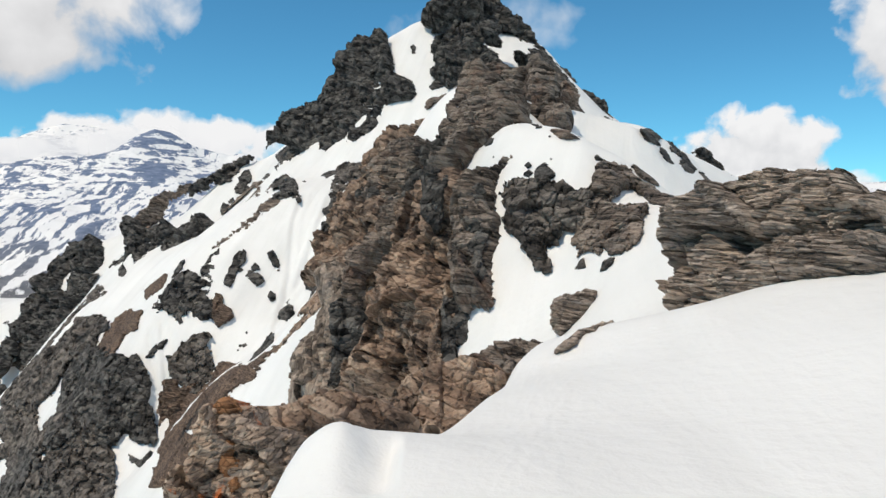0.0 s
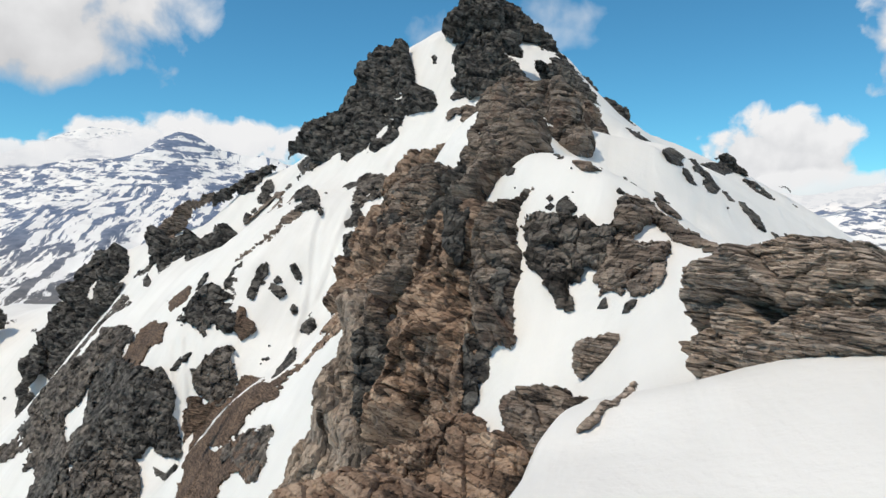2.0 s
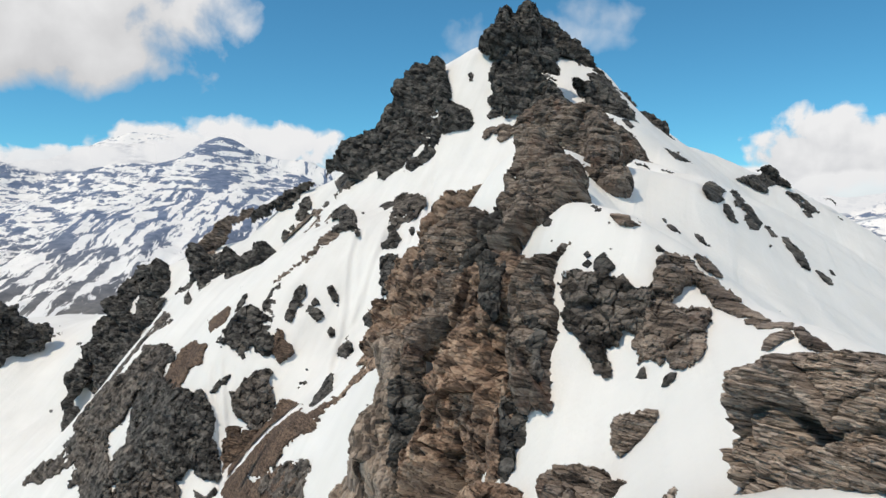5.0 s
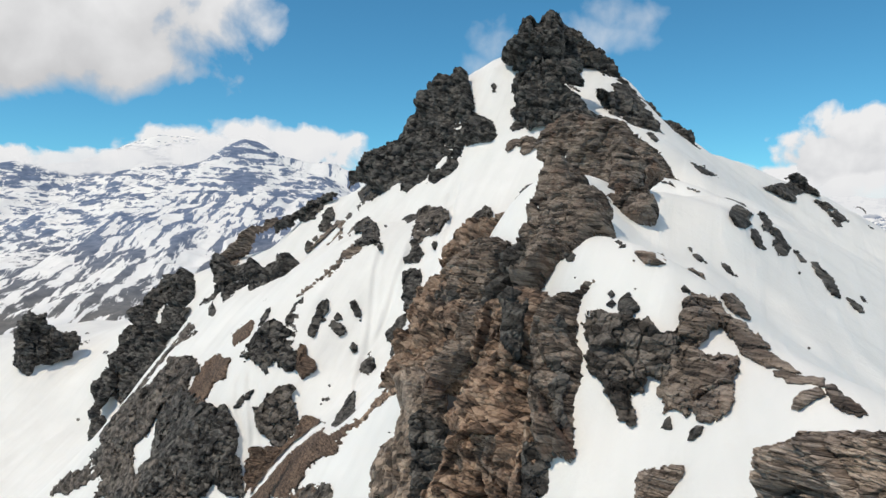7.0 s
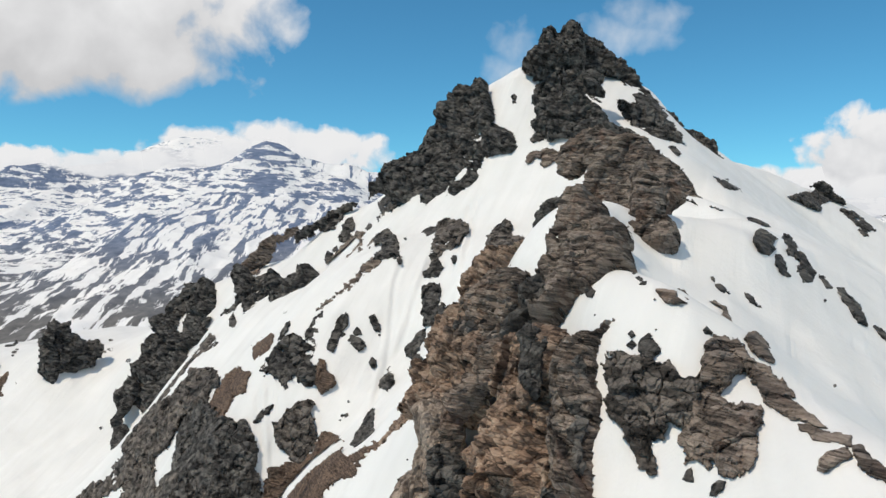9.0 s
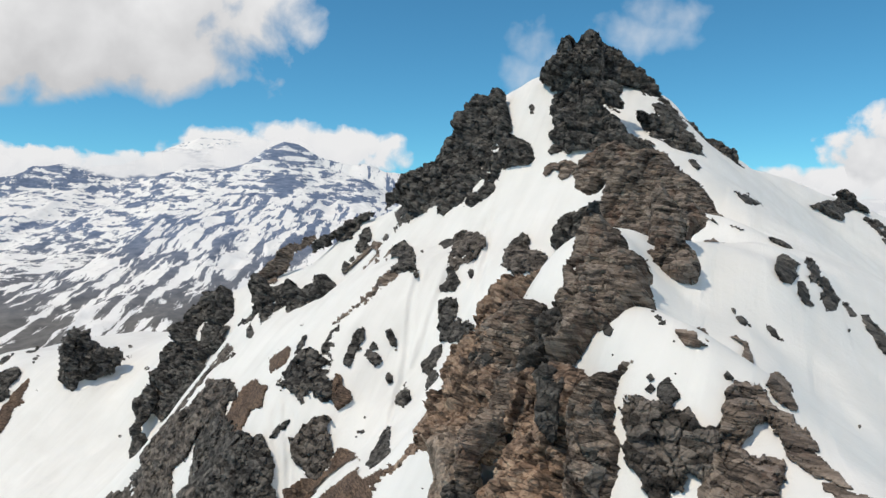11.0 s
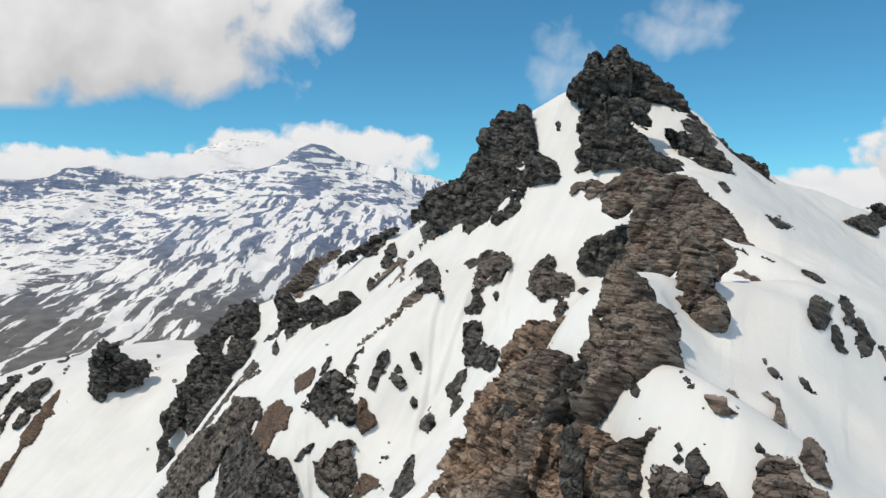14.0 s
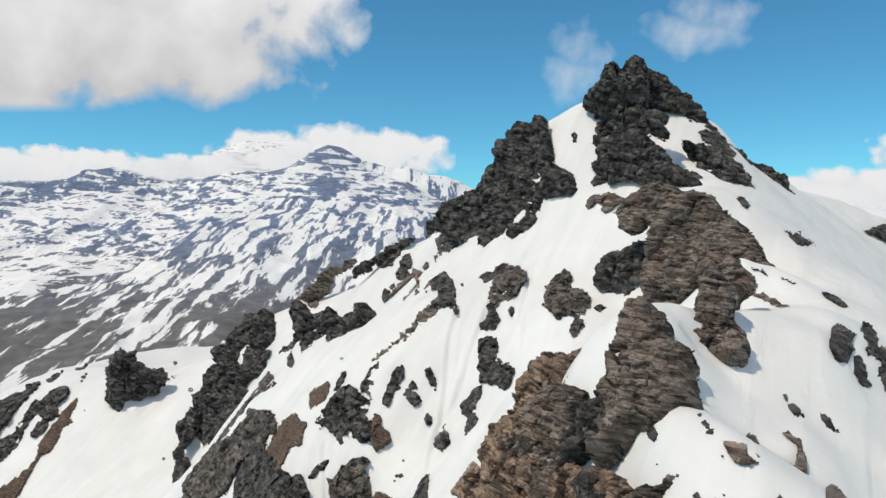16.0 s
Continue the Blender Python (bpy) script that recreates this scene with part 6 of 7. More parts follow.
crag("rock_outcrop", "dark", (-28.3, 197.4, -3.8), (0.14, -0.99, 0.09), 2.4, True,
     [(-2.3, -5.0), (-1.9, -1.9), (-2.6, 1.0), (-1.5, 3.4), (0.3, 4.9), (1.9, 5.4), (2.2, 3.2), (1.9, 1.3), (1.1, -0.5), (1.5, -2.7), (0.3, -4.3), (-0.9, -5.0)],
     "dark grey craggy rock standing in the snow couloir", "rock", "rocks in the couloir")
crag("stone", "dark", (-24.1, 209.1, 7.5), (0.12, -0.99, 0.03), 0.7, True,
     [(-1.1, 0.2), (0.1, 1.0), (1.0, -0.1), (0.0, -1.0)],
     "small dark stone lying on the snow", "stone", "stones on the snow")
crag("rock_outcrop", "slate", (-8.8, 201.9, 11.4), (0.05, -0.99, 0.09), 2.6, True,
     [(-6.3, -1.5), (-5.7, 3.1), (-3.2, 6.3), (-0.9, 8.3), (0.4, 7.2), (0.7, 5.4), (-0.8, 3.9), (1.3, 3.1), (3.5, 3.3), (5.2, 0.9), (5.1, -1.3), (3.2, -3.9), (3.1, -6.4), (0.6, -8.7), (0.4, -6.5), (1.7, -3.3), (-0.2, -3.0), (-2.8, -3.8), (-4.9, -3.1)],
     "dark grey-brown bedded rock standing in the snow couloir", "rock", "rocks in the couloir")
crag("rock_outcrop", "dark", (-27.1, 195.1, -4.1), (0.14, -0.97, 0.17), 2.2, True,
     [(-3.7, 1.6), (-3.9, 4.1), (-2.9, 6.1), (-0.5, 6.6), (0.5, 4.5), (0.1, 1.7), (1.9, 0.6), (3.9, 0.3), (4.9, -1.4), (4.2, -4.0), (2.5, -5.7), (0.9, -4.8), (-1.3, -4.7), (-3.0, -3.7), (-3.3, -1.2)],
     "dark grey craggy rock standing in the snow couloir", "rock", "rocks in the couloir")
crag("rock_rib", "dark", (-141.4, 299.9, -14.6), (-0.40, -0.62, 0.68), 4.4, False,
     [(-9.3, -7.5), (-10.6, -1.1), (-12.1, 4.8), (-9.7, 8.9), (-3.5, 9.9), (0.4, 11.3), (8.8, 6.6), (15.2, -0.7), (13.5, -5.1), (6.8, -6.2), (1.6, -3.7), (0.0, -6.7), (-1.3, -11.1)],
     "dark grey craggy rock rib below the ridge", "rock", "rocks on the rib")
crag("rock_rib", "dark", (-140.0, 287.7, -24.9), (-0.40, -0.62, 0.68), 4.4, False,
     [(-23.3, 1.0), (-22.0, 5.5), (-15.8, 6.9), (-7.8, 3.6), (-5.9, 0.1), (0.6, -0.9), (-4.0, 7.6), (4.2, 7.4), (10.9, 6.6), (8.7, 5.0), (15.2, 1.1), (19.9, -0.6), (16.0, -3.6), (11.2, -6.2), (8.6, -9.2), (2.5, -7.2), (0.3, -8.8), (-6.0, -5.2), (-14.0, -2.7)],
     "dark grey craggy rock rib below the ridge", "rock", "rocks on the rib")
crag("rock_rib", "dark", (-126.2, 279.4, -21.0), (0.41, -0.90, 0.11), 2.7, True,
     [(-2.7, 0.6), (-1.0, 3.7), (2.4, 3.1), (2.7, -0.7), (0.4, -3.5), (-2.0, -3.2)],
     "dark grey craggy rock rib below the ridge", "rock", "rocks on the rib")
crag("rock_rib", "dark", (-143.3, 275.9, -37.6), (-0.40, -0.62, 0.68), 4.4, False,
     [(-22.4, 7.4), (-23.4, 11.5), (-20.7, 14.3), (-14.4, 13.2), (-7.8, 9.8), (-7.0, 7.0), (1.3, 7.9), (8.0, 7.2), (15.0, 7.0), (22.6, 3.7), (24.7, 0.8), (21.7, -3.5), (17.0, -5.9), (15.8, -10.4), (16.1, -13.9), (11.1, -15.4), (5.2, -14.5), (-2.5, -10.5), (-0.1, -6.9), (-8.9, -5.1), (-15.7, -4.5), (-19.1, -0.4), (-16.1, 1.3)],
     "dark grey craggy rock rib below the ridge", "rock", "rocks on the rib")
crag("rock_rib", "dark", (-154.9, 270.4, -48.6), (-0.40, -0.62, 0.68), 3.3, False,
     [(-6.4, 1.1), (-6.6, 5.9), (-8.3, 9.5), (-2.1, 8.3), (3.3, 5.1), (1.8, 1.6), (4.6, -1.2), (4.0, -4.9), (7.4, -8.1), (4.5, -9.3), (0.9, -5.4), (-2.6, -2.1)],
     "dark grey craggy rock rib below the ridge", "rock", "rocks on the rib")
crag("rock_rib", "dark", (-149.6, 256.3, -57.8), (-0.40, -0.62, 0.68), 2.75, False,
     [(-2.1, -1.5), (-4.3, 2.0), (-1.6, 4.6), (2.1, 3.6), (1.9, 0.4), (4.1, -2.8), (1.6, -4.0), (-1.8, -2.6)],
     "dark grey craggy rock rib below the ridge", "rock", "rocks on the rib")
crag("rock_rib", "slate", (-112.7, 218.1, -43.8), (0.45, -0.86, 0.23), 3.6, True,
     [(9.1, 14.9), (11.4, 15.9), (14.4, 15.0), (15.2, 12.8), (13.0, 9.4), (12.1, 7.1), (10.5, 5.8), (7.3, 4.5), (5.3, 2.3), (4.2, 0.5), (2.7, -1.4), (1.4, -2.9), (-0.1, -5.1), (-2.3, -7.2), (-3.1, -9.8), (-2.7, -13.2), (-2.3, -15.5), (-1.3, -18.7), (-11.7, -20.5), (-10.9, -16.2), (-10.3, -12.6), (-11.0, -8.9), (-11.7, -5.0), (-10.7, -2.6), (-12.5, 2.1), (-10.6, 5.0), (-8.1, 6.2), (-5.7, 8.0), (-1.2, 8.0), (2.6, 9.5), (5.8, 11.7)],
     "dark grey-brown craggy rock rib below the ridge", "rock", "rocks on the rib")
crag("rock_rib", "slate", (-129.0, 212.1, -60.2), (0.50, -0.82, 0.29), 2.25, True,
     [(6.1, 5.9), (3.8, 4.0), (0.8, 2.0), (-3.1, 1.0), (-6.3, -1.1), (-7.7, -4.0), (-3.7, -4.4), (0.0, -2.9), (3.7, -1.1), (6.5, 0.9)],
     "dark grey-brown craggy rock rib below the ridge", "rock", "rocks on the rib")
crag("rock_rib", "rust", (-84.2, 199.5, -28.2), (0.38, -0.90, 0.19), 2.7, True,
     [(-3.9, 0.4), (-1.8, 2.8), (1.3, 6.0), (3.3, 6.7), (3.9, 5.0), (5.7, 4.9), (4.2, 2.2), (3.7, -0.1), (1.2, -1.4), (0.2, -3.1), (-1.2, -5.6), (-3.0, -7.6), (-4.3, -5.5), (-5.4, -3.3), (-4.0, -1.9)],
     "rusty brown rock on the flank of the rib", "rock", "rocks on the rib")
crag("rock_rib", "dark", (-88.8, 193.2, -37.8), (0.41, -0.88, 0.24), 3.6, True,
     [(-5.3, 2.6), (-3.3, 4.5), (-2.2, 7.1), (0.1, 8.4), (2.3, 7.4), (3.1, 2.6), (4.8, 3.4), (6.7, 2.2), (8.0, -0.1), (7.2, -3.4), (5.1, -5.4), (2.8, -5.9), (1.5, -3.2), (-0.7, -3.0), (-2.6, -2.1), (-1.4, -0.8), (-3.2, 0.1), (-4.0, -2.8), (-5.7, -6.3), (-6.5, -4.8), (-6.2, -1.2)],
     "dark grey craggy rock rib below the ridge", "rock", "rocks on the rib")
crag("rock_rib", "dark", (-85.6, 182.3, -42.7), (0.41, -0.87, 0.27), 3.15, True,
     [(-1.7, 5.1), (2.4, 5.5), (3.3, 3.0), (3.3, -3.0), (2.2, -4.3), (0.0, -3.5), (-3.8, -4.1), (-3.7, -0.5), (-2.2, 1.5)],
     "dark grey craggy rock rib below the ridge", "rock", "rocks on the rib")
crag("rock_rib", "slate", (-88.2, 179.8, -47.8), (0.42, -0.86, 0.30), 3.15, True,
     [(-6.9, -4.3), (-5.6, 0.7), (-3.8, 3.2), (-1.7, 4.0), (0.0, 2.2), (2.0, 0.6), (4.9, 1.1), (5.9, -1.8), (5.4, -5.3)],
     "dark grey-brown craggy rock rib below the ridge", "rock", "rocks on the rib")
crag("rock_rib", "dark", (-71.0, 174.1, -41.7), (0.37, -0.89, 0.29), 3.6, True,
     [(-0.6, 8.5), (0.8, 10.7), (2.7, 10.1), (4.4, 5.3), (4.7, 3.3), (3.6, 0.8), (4.5, -2.4), (3.5, -3.6), (5.2, -5.2), (5.0, -8.3), (1.7, -8.1), (-1.3, -5.8), (-3.2, -7.8), (-6.9, -7.5), (-7.2, -2.8), (-6.5, 0.4), (-5.9, 3.6), (-3.2, 4.0), (-1.2, 5.2)],
     "dark grey craggy rock rib below the ridge", "rock", "rocks on the rib")
crag("rock_rib", "dark", (-110.9, 214.7, -42.3), (0.45, -0.87, 0.20), 2.4, True,
     [(13.6, 16.1), (9.6, 12.1), (5.0, 8.4), (1.1, 4.8), (-2.8, 1.1), (-6.6, -2.7), (-10.5, -6.6), (-14.0, -10.6), (-11.3, -13.3), (-7.6, -9.7), (-4.6, -10.1), (-0.3, -5.1), (4.1, -0.1), (9.3, 5.7), (14.4, 10.5)],
     "dark grey craggy rock rib below the ridge", "rock", "rocks on the rib")
crag("rock_rib", "slate", (-123.4, 252.0, -32.4), (0.44, -0.87, 0.22), 2.2, True,
     [(-15.1, -2.5), (-9.9, 5.9), (-1.2, 11.3), (4.8, 14.8), (8.4, 11.4), (11.3, 4.4), (14.0, -0.3), (11.8, -3.3), (7.2, -2.6), (2.2, -5.1), (-4.6, -9.0), (-12.4, -14.2), (-17.0, -10.3)],
     "dark grey-brown craggy rock rib below the ridge", "rock", "rocks on the rib")
crag("rock_rib", "slate", (-110.3, 209.7, -47.4), (0.45, -0.87, 0.21), 2.6, True,
     [(10.2, 22.2), (7.0, 19.0), (3.1, 14.2), (-3.2, 9.6), (-8.8, 13.2), (-11.5, 8.4), (-9.1, 2.1), (-9.2, -4.2), (-8.6, -10.1), (-9.1, -14.3), (-7.3, -17.9), (-8.8, -21.3), (-8.1, -27.7), (0.4, -27.2), (0.3, -19.0), (0.0, -9.8), (-1.2, -7.5), (-0.4, -2.6), (2.0, 0.2), (4.2, 3.8), (6.0, 6.7), (8.6, 10.4), (12.1, 12.2), (15.6, 18.8), (16.0, 22.3)],
     "dark grey-brown craggy rock rib below the ridge", "rock", "rocks on the rib")
crag("rock_rib", "dark", (-79.6, 179.6, -43.1), (0.39, -0.89, 0.23), 2.6, True,
     [(-7.3, 15.4), (-9.3, 10.0), (-9.8, 3.9), (-10.6, 0.4), (-12.9, -4.1), (-13.0, -9.0), (-11.3, -23.3), (0.9, -21.1), (1.7, -15.4), (1.4, -8.7), (3.5, -6.4), (7.1, -5.5), (10.0, -7.0), (10.1, -4.6), (8.5, 0.6), (9.3, 5.1), (8.2, 7.2), (7.4, 11.2), (5.2, 8.9), (4.0, 10.8), (0.1, 14.5), (-3.5, 16.3)],
     "dark grey craggy rock rib below the ridge", "rock", "rocks on the rib")
crag("rock_rib", "rust", (-44.1, 134.9, -37.0), (0.30, -0.91, 0.28), 1.6, True,
     [(-5.7, 6.3), (-3.9, 9.2), (-0.9, 7.8), (0.9, 8.3), (-0.2, 2.8), (-1.4, 0.9), (0.1, -0.2), (3.3, 1.3), (5.5, 2.8), (7.5, 2.8), (6.3, 0.1), (5.8, -3.8), (4.6, -4.7), (2.9, -3.8), (0.8, -4.6), (-0.9, -6.2), (-0.5, -7.6), (-7.1, -8.2), (-6.5, -4.8), (-5.1, -0.8), (-5.4, 2.6)],
     "rusty brown rock on the flank of the rib", "rock", "rocks on the rib")
crag("rock_rib", "slate", (-33.8, 117.9, -32.4), (0.26, -0.92, 0.29), 1.8, True,
     [(-4.5, 1.0), (-1.7, 3.4), (0.7, 3.9), (3.7, 4.0), (3.4, 2.2), (2.5, 0.2), (2.1, -2.2), (1.3, -3.6), (0.0, -3.8), (-0.6, -2.9), (-2.5, -1.6), (-3.9, -1.1)],
     "dark grey-brown bedded rock below the couloir", "rock", "rocks on the rib")
crag("rock_rib", "slate", (-79.8, 165.8, -52.9), (0.41, -0.86, 0.30), 3.6, True,
     [(-4.8, -3.3), (-7.5, -0.8), (-6.2, 2.8), (-5.0, 7.9), (-3.1, 9.2), (-0.1, 7.3), (4.6, 4.6), (6.8, 2.4), (7.7, -0.4), (7.2, -4.1), (5.3, -12.5), (-4.6, -13.2)],
     "dark grey-brown craggy rock rib below the ridge", "rock", "rocks on the rib")
crag("rock_rib", "dark", (-97.2, 176.7, -59.4), (0.46, -0.84, 0.30), 3.6, True,
     [(-5.0, -1.0), (-2.7, 2.4), (-0.8, 3.7), (-0.1, 8.0), (3.0, 7.7), (3.5, 3.9), (3.9, -1.4), (2.8, -12.1), (-4.7, -11.4)],
     "dark grey craggy rock rib below the ridge", "rock", "rocks on the rib")
crag("rock_rib", "dark", (-64.0, 161.3, -49.5), (0.35, -0.89, 0.29), 1.35, True,
     [(-2.4, 1.6), (0.3, -0.2), (2.2, 1.3), (1.8, -1.1), (-0.3, -1.3), (-1.6, -0.3)],
     "dark grey craggy rock rib below the ridge", "rock", "rocks on the rib")
crag("rock_rib", "slate", (-108.2, 197.8, -53.6), (0.46, -0.85, 0.25), 2.7, True,
     [(1.9, -4.6), (-0.6, -4.7), (-2.7, -1.4), (-2.0, 3.0), (-0.6, 5.9), (1.1, 2.6), (3.1, -0.7)],
     "dark grey-brown craggy rock rib below the ridge", "rock", "rocks on the rib")
crag("rock_outcrop", "dark", (-63.0, 192.2, -18.2), (0.31, -0.94, 0.16), 2.6, True,
     [(-8.9, -1.7), (-6.7, 1.0), (-5.2, 3.6), (-3.0, 5.8), (-0.8, 7.2), (0.9, 7.6), (2.1, 5.2), (4.9, 3.8), (6.1, 4.9), (4.3, 1.4), (2.7, 0.8), (3.4, -0.7), (5.4, -1.4), (6.4, -2.2), (5.8, -3.9), (4.0, -5.1), (2.6, -4.2), (-0.1, -3.4), (-2.2, -4.7), (-3.1, -5.5), (-4.5, -3.5), (-6.2, -2.6), (-7.7, -3.0)],
     "dark grey craggy rock scattered on the open snowfield", "rock", "rocks on the snowfield")
crag("rock_outcrop", "dark", (-60.1, 197.2, -12.6), (0.29, -0.95, 0.13), 1.6, True,
     [(-2.1, -0.2), (-1.5, 2.0), (0.0, 2.7), (1.4, 2.1), (2.3, -0.2), (1.4, -2.3), (-0.1, -2.9), (-1.4, -1.7)],
     "dark grey craggy rock scattered on the open snowfield", "rock", "rocks on the snowfield")
crag("rock_outcrop", "dark", (-58.5, 187.6, -21.0), (0.30, -0.94, 0.18), 1.6, True,
     [(-2.6, 1.1), (-0.9, 2.6), (1.2, 1.8), (2.7, 0.2), (2.0, -2.0), (-0.2, -2.4), (-2.4, -1.2)],
     "dark grey craggy rock scattered on the open snowfield", "rock", "rocks on the snowfield")
crag("rock_outcrop", "rust", (-54.1, 187.0, -21.0), (0.28, -0.94, 0.18), 1.8, True,
     [(-1.5, 1.9), (-0.9, 4.3), (0.2, 4.0), (0.8, 1.4), (2.4, -0.1), (2.9, -1.7), (0.7, -3.1), (-0.5, -4.0), (-1.6, -2.3), (-2.3, -0.2)],
     "small rusty brown rock on the snowfield", "rock", "rocks on the snowfield")
crag("rock_outcrop", "dark", (-53.1, 197.4, -10.9), (0.26, -0.96, 0.12), 1.8, True,
     [(-3.0, -4.6), (-2.4, -2.4), (-1.7, -0.1), (-0.6, 2.1), (0.5, 3.9), (2.0, 4.9), (2.9, 4.0), (2.5, 1.6), (1.2, -0.4), (0.2, -1.1), (-0.1, -3.3), (-1.4, -5.2)],
     "dark grey craggy rock scattered on the open snowfield", "rock", "rocks on the snowfield")
crag("rock_outcrop", "dark", (-51.8, 196.6, -11.6), (0.26, -0.96, 0.13), 0.8, True,
     [(-0.73, 0.14), (0.14, 0.71), (0.86, -0.04), (-0.16, -0.75)],
     "dark grey craggy rock scattered on the open snowfield", "rock", "rocks on the snowfield")
crag("rock_outcrop", "dark", (-48.0, 197.2, -10.9), (0.24, -0.96, 0.12), 1, True,
     [(-1.2, -0.1), (0.0, 1.2), (0.8, 0.6), (1.1, -0.6), (-0.5, -1.2)],
     "dark grey craggy rock scattered on the open snowfield", "rock", "rocks on the snowfield")
crag("rock_outcrop", "dark", (-47.6, 194.9, -13.4), (0.24, -0.96, 0.14), 1.5, True,
     [(-2.2, 0.5), (-1.3, 1.8), (0.1, 1.5), (1.7, 0.4), (2.1, -1.0), (0.5, -2.3), (-0.9, -1.1)],
     "dark grey craggy rock scattered on the open snowfield", "rock", "rocks on the snowfield")
crag("rock_outcrop", "dark", (-43.6, 199.1, -9.0), (0.21, -0.97, 0.11), 1.3, True,
     [(-1.6, 1.9), (-0.4, 2.5), (0.5, 0.9), (1.4, -0.8), (1.2, -2.4), (0.1, -1.9), (-1.1, 0.0)],
     "dark grey craggy rock scattered on the open snowfield", "rock", "rocks on the snowfield")
crag("rock_outcrop", "dark", (-42.2, 190.3, -17.8), (0.22, -0.96, 0.16), 1, True,
     [(-1.1, 0.2), (-0.3, 1.6), (0.6, 0.7), (1.0, -1.0), (-0.3, -1.4)],
     "dark grey craggy rock scattered on the open snowfield", "rock", "rocks on the snowfield")
crag("rock_outcrop", "dark", (-37.4, 184.3, -21.3), (0.20, -0.96, 0.19), 1.4, True,
     [(-2.0, -0.4), (-1.2, 1.2), (0.2, 2.3), (1.4, 1.7), (1.9, 0.0), (0.8, -1.3), (-0.1, -1.9), (-1.2, -1.5)],
     "dark grey craggy rock scattered on the open snowfield", "rock", "rocks on the snowfield")
crag("rock_outcrop", "dark", (-37.7, 188.3, -19.2), (0.20, -0.97, 0.17), 0.6, True,
     [(-0.5, 0.3), (0.2, 1.1), (0.6, -0.3), (-0.2, -1.0)],
     "dark grey craggy rock scattered on the open snowfield", "rock", "rocks on the snowfield")
crag("rock_outcrop", "dark", (-30.5, 185.3, -14.0), (0.16, -0.98, 0.15), 1.8, True,
     [(-3.0, 0.6), (-2.1, 1.9), (-0.7, 2.6), (-0.3, 4.3), (1.2, 5.4), (2.3, 5.8), (2.3, 3.7), (1.3, 2.4), (0.9, 0.5), (0.2, -0.3), (1.3, -1.1), (1.2, -3.3), (0.8, -4.0), (0.5, -5.7), (-1.2, -6.1), (-1.7, -4.2), (-1.1, -1.8), (-2.5, -1.0)],
     "dark grey craggy rock scattered on the open snowfield", "rock", "rocks on the snowfield")
crag("rock_outcrop", "dark", (-36.1, 155.4, -24.8), (0.22, -0.95, 0.24), 1.6, True,
     [(-2.9, -3.2), (-2.0, -1.3), (-0.6, 0.7), (0.6, 3.2), (1.8, 4.2), (1.9, 2.0), (1.5, -0.7), (0.6, -2.3), (-0.7, -3.0)],
     "dark grey craggy rock scattered on the open snowfield", "rock", "rocks on the snowfield")
crag("rock_outcrop", "slate", (-57.8, 178.3, -32.0), (0.30, -0.92, 0.24), 2.6, True,
     [(-4.5, 1.7), (-3.5, 3.8), (-1.5, 5.2), (0.6, 6.4), (2.6, 7.1), (3.4, 5.6), (2.7, 4.1), (3.3, 1.4), (3.9, -0.1), (4.2, -2.7), (3.8, -4.6), (2.4, -5.4), (1.1, -7.2), (-0.8, -7.8), (-2.2, -6.4), (-4.1, -3.1), (-5.6, -0.3), (-5.9, 1.8)],
     "dark grey-brown bedded rock standing in the snow couloir", "rock", "rocks on the snowfield")
crag("rock_outcrop", "dark", (-68.4, 182.7, -29.8), (0.35, -0.91, 0.22), 0.8, True,
     [(-2.4, -1.9), (-0.9, -0.1), (0.5, 1.4), (2.6, 2.3), (1.9, 0.7), (0.2, -0.7), (-1.7, -1.8)],
     "dark grey craggy rock scattered on the open snowfield", "rock", "rocks on the snowfield")
crag("rock_outcrop", "dark", (-45.8, 177.1, -27.8), (0.25, -0.94, 0.22), 0.4, True,
     [(-0.62, 0.05), (0.30, 0.54), (0.68, -0.12), (-0.24, -0.61)],
     "dark grey craggy rock scattered on the open snowfield", "rock", "rocks on the snowfield")
crag("rock_outcrop", "dark", (-63.9, 186.9, -23.3), (0.32, -0.93, 0.19), 1, True,
     [(-0.8, 0.5), (0.3, 1.1), (0.7, -0.6), (-0.1, -1.2)],
     "dark grey craggy rock scattered on the open snowfield", "rock", "rocks on the snowfield")
crag("rock_outcrop", "rust", (-76.9, 206.9, -16.3), (0.35, -0.93, 0.14), 1.6, True,
     [(-3.0, -0.3), (-0.7, 1.5), (1.9, 3.1), (2.9, 2.1), (1.6, -0.5), (-0.3, -2.4), (-2.4, -3.6)],
     "small rusty brown rock on the snowfield", "rock", "rocks on the snowfield")
crag("rock_outcrop", "dark", (-69.2, 202.1, -11.5), (0.32, -0.94, 0.12), 1.2, True,
     [(-1.8, -2.8), (-1.0, -0.3), (0.5, 2.0), (1.5, 2.4), (0.9, 0.3), (-0.4, -1.8)],
     "dark grey craggy rock scattered on the open snowfield", "rock", "rocks on the snowfield")
crag("rock_outcrop", "dark", (-60.3, 201.8, -8.7), (0.29, -0.95, 0.11), 1.2, True,
     [(-1.3, -0.2), (0.3, 1.6), (1.7, 2.5), (1.5, -0.2), (-0.2, -1.6), (-2.1, -2.3)],
     "dark grey craggy rock scattered on the open snowfield", "rock", "rocks on the snowfield")
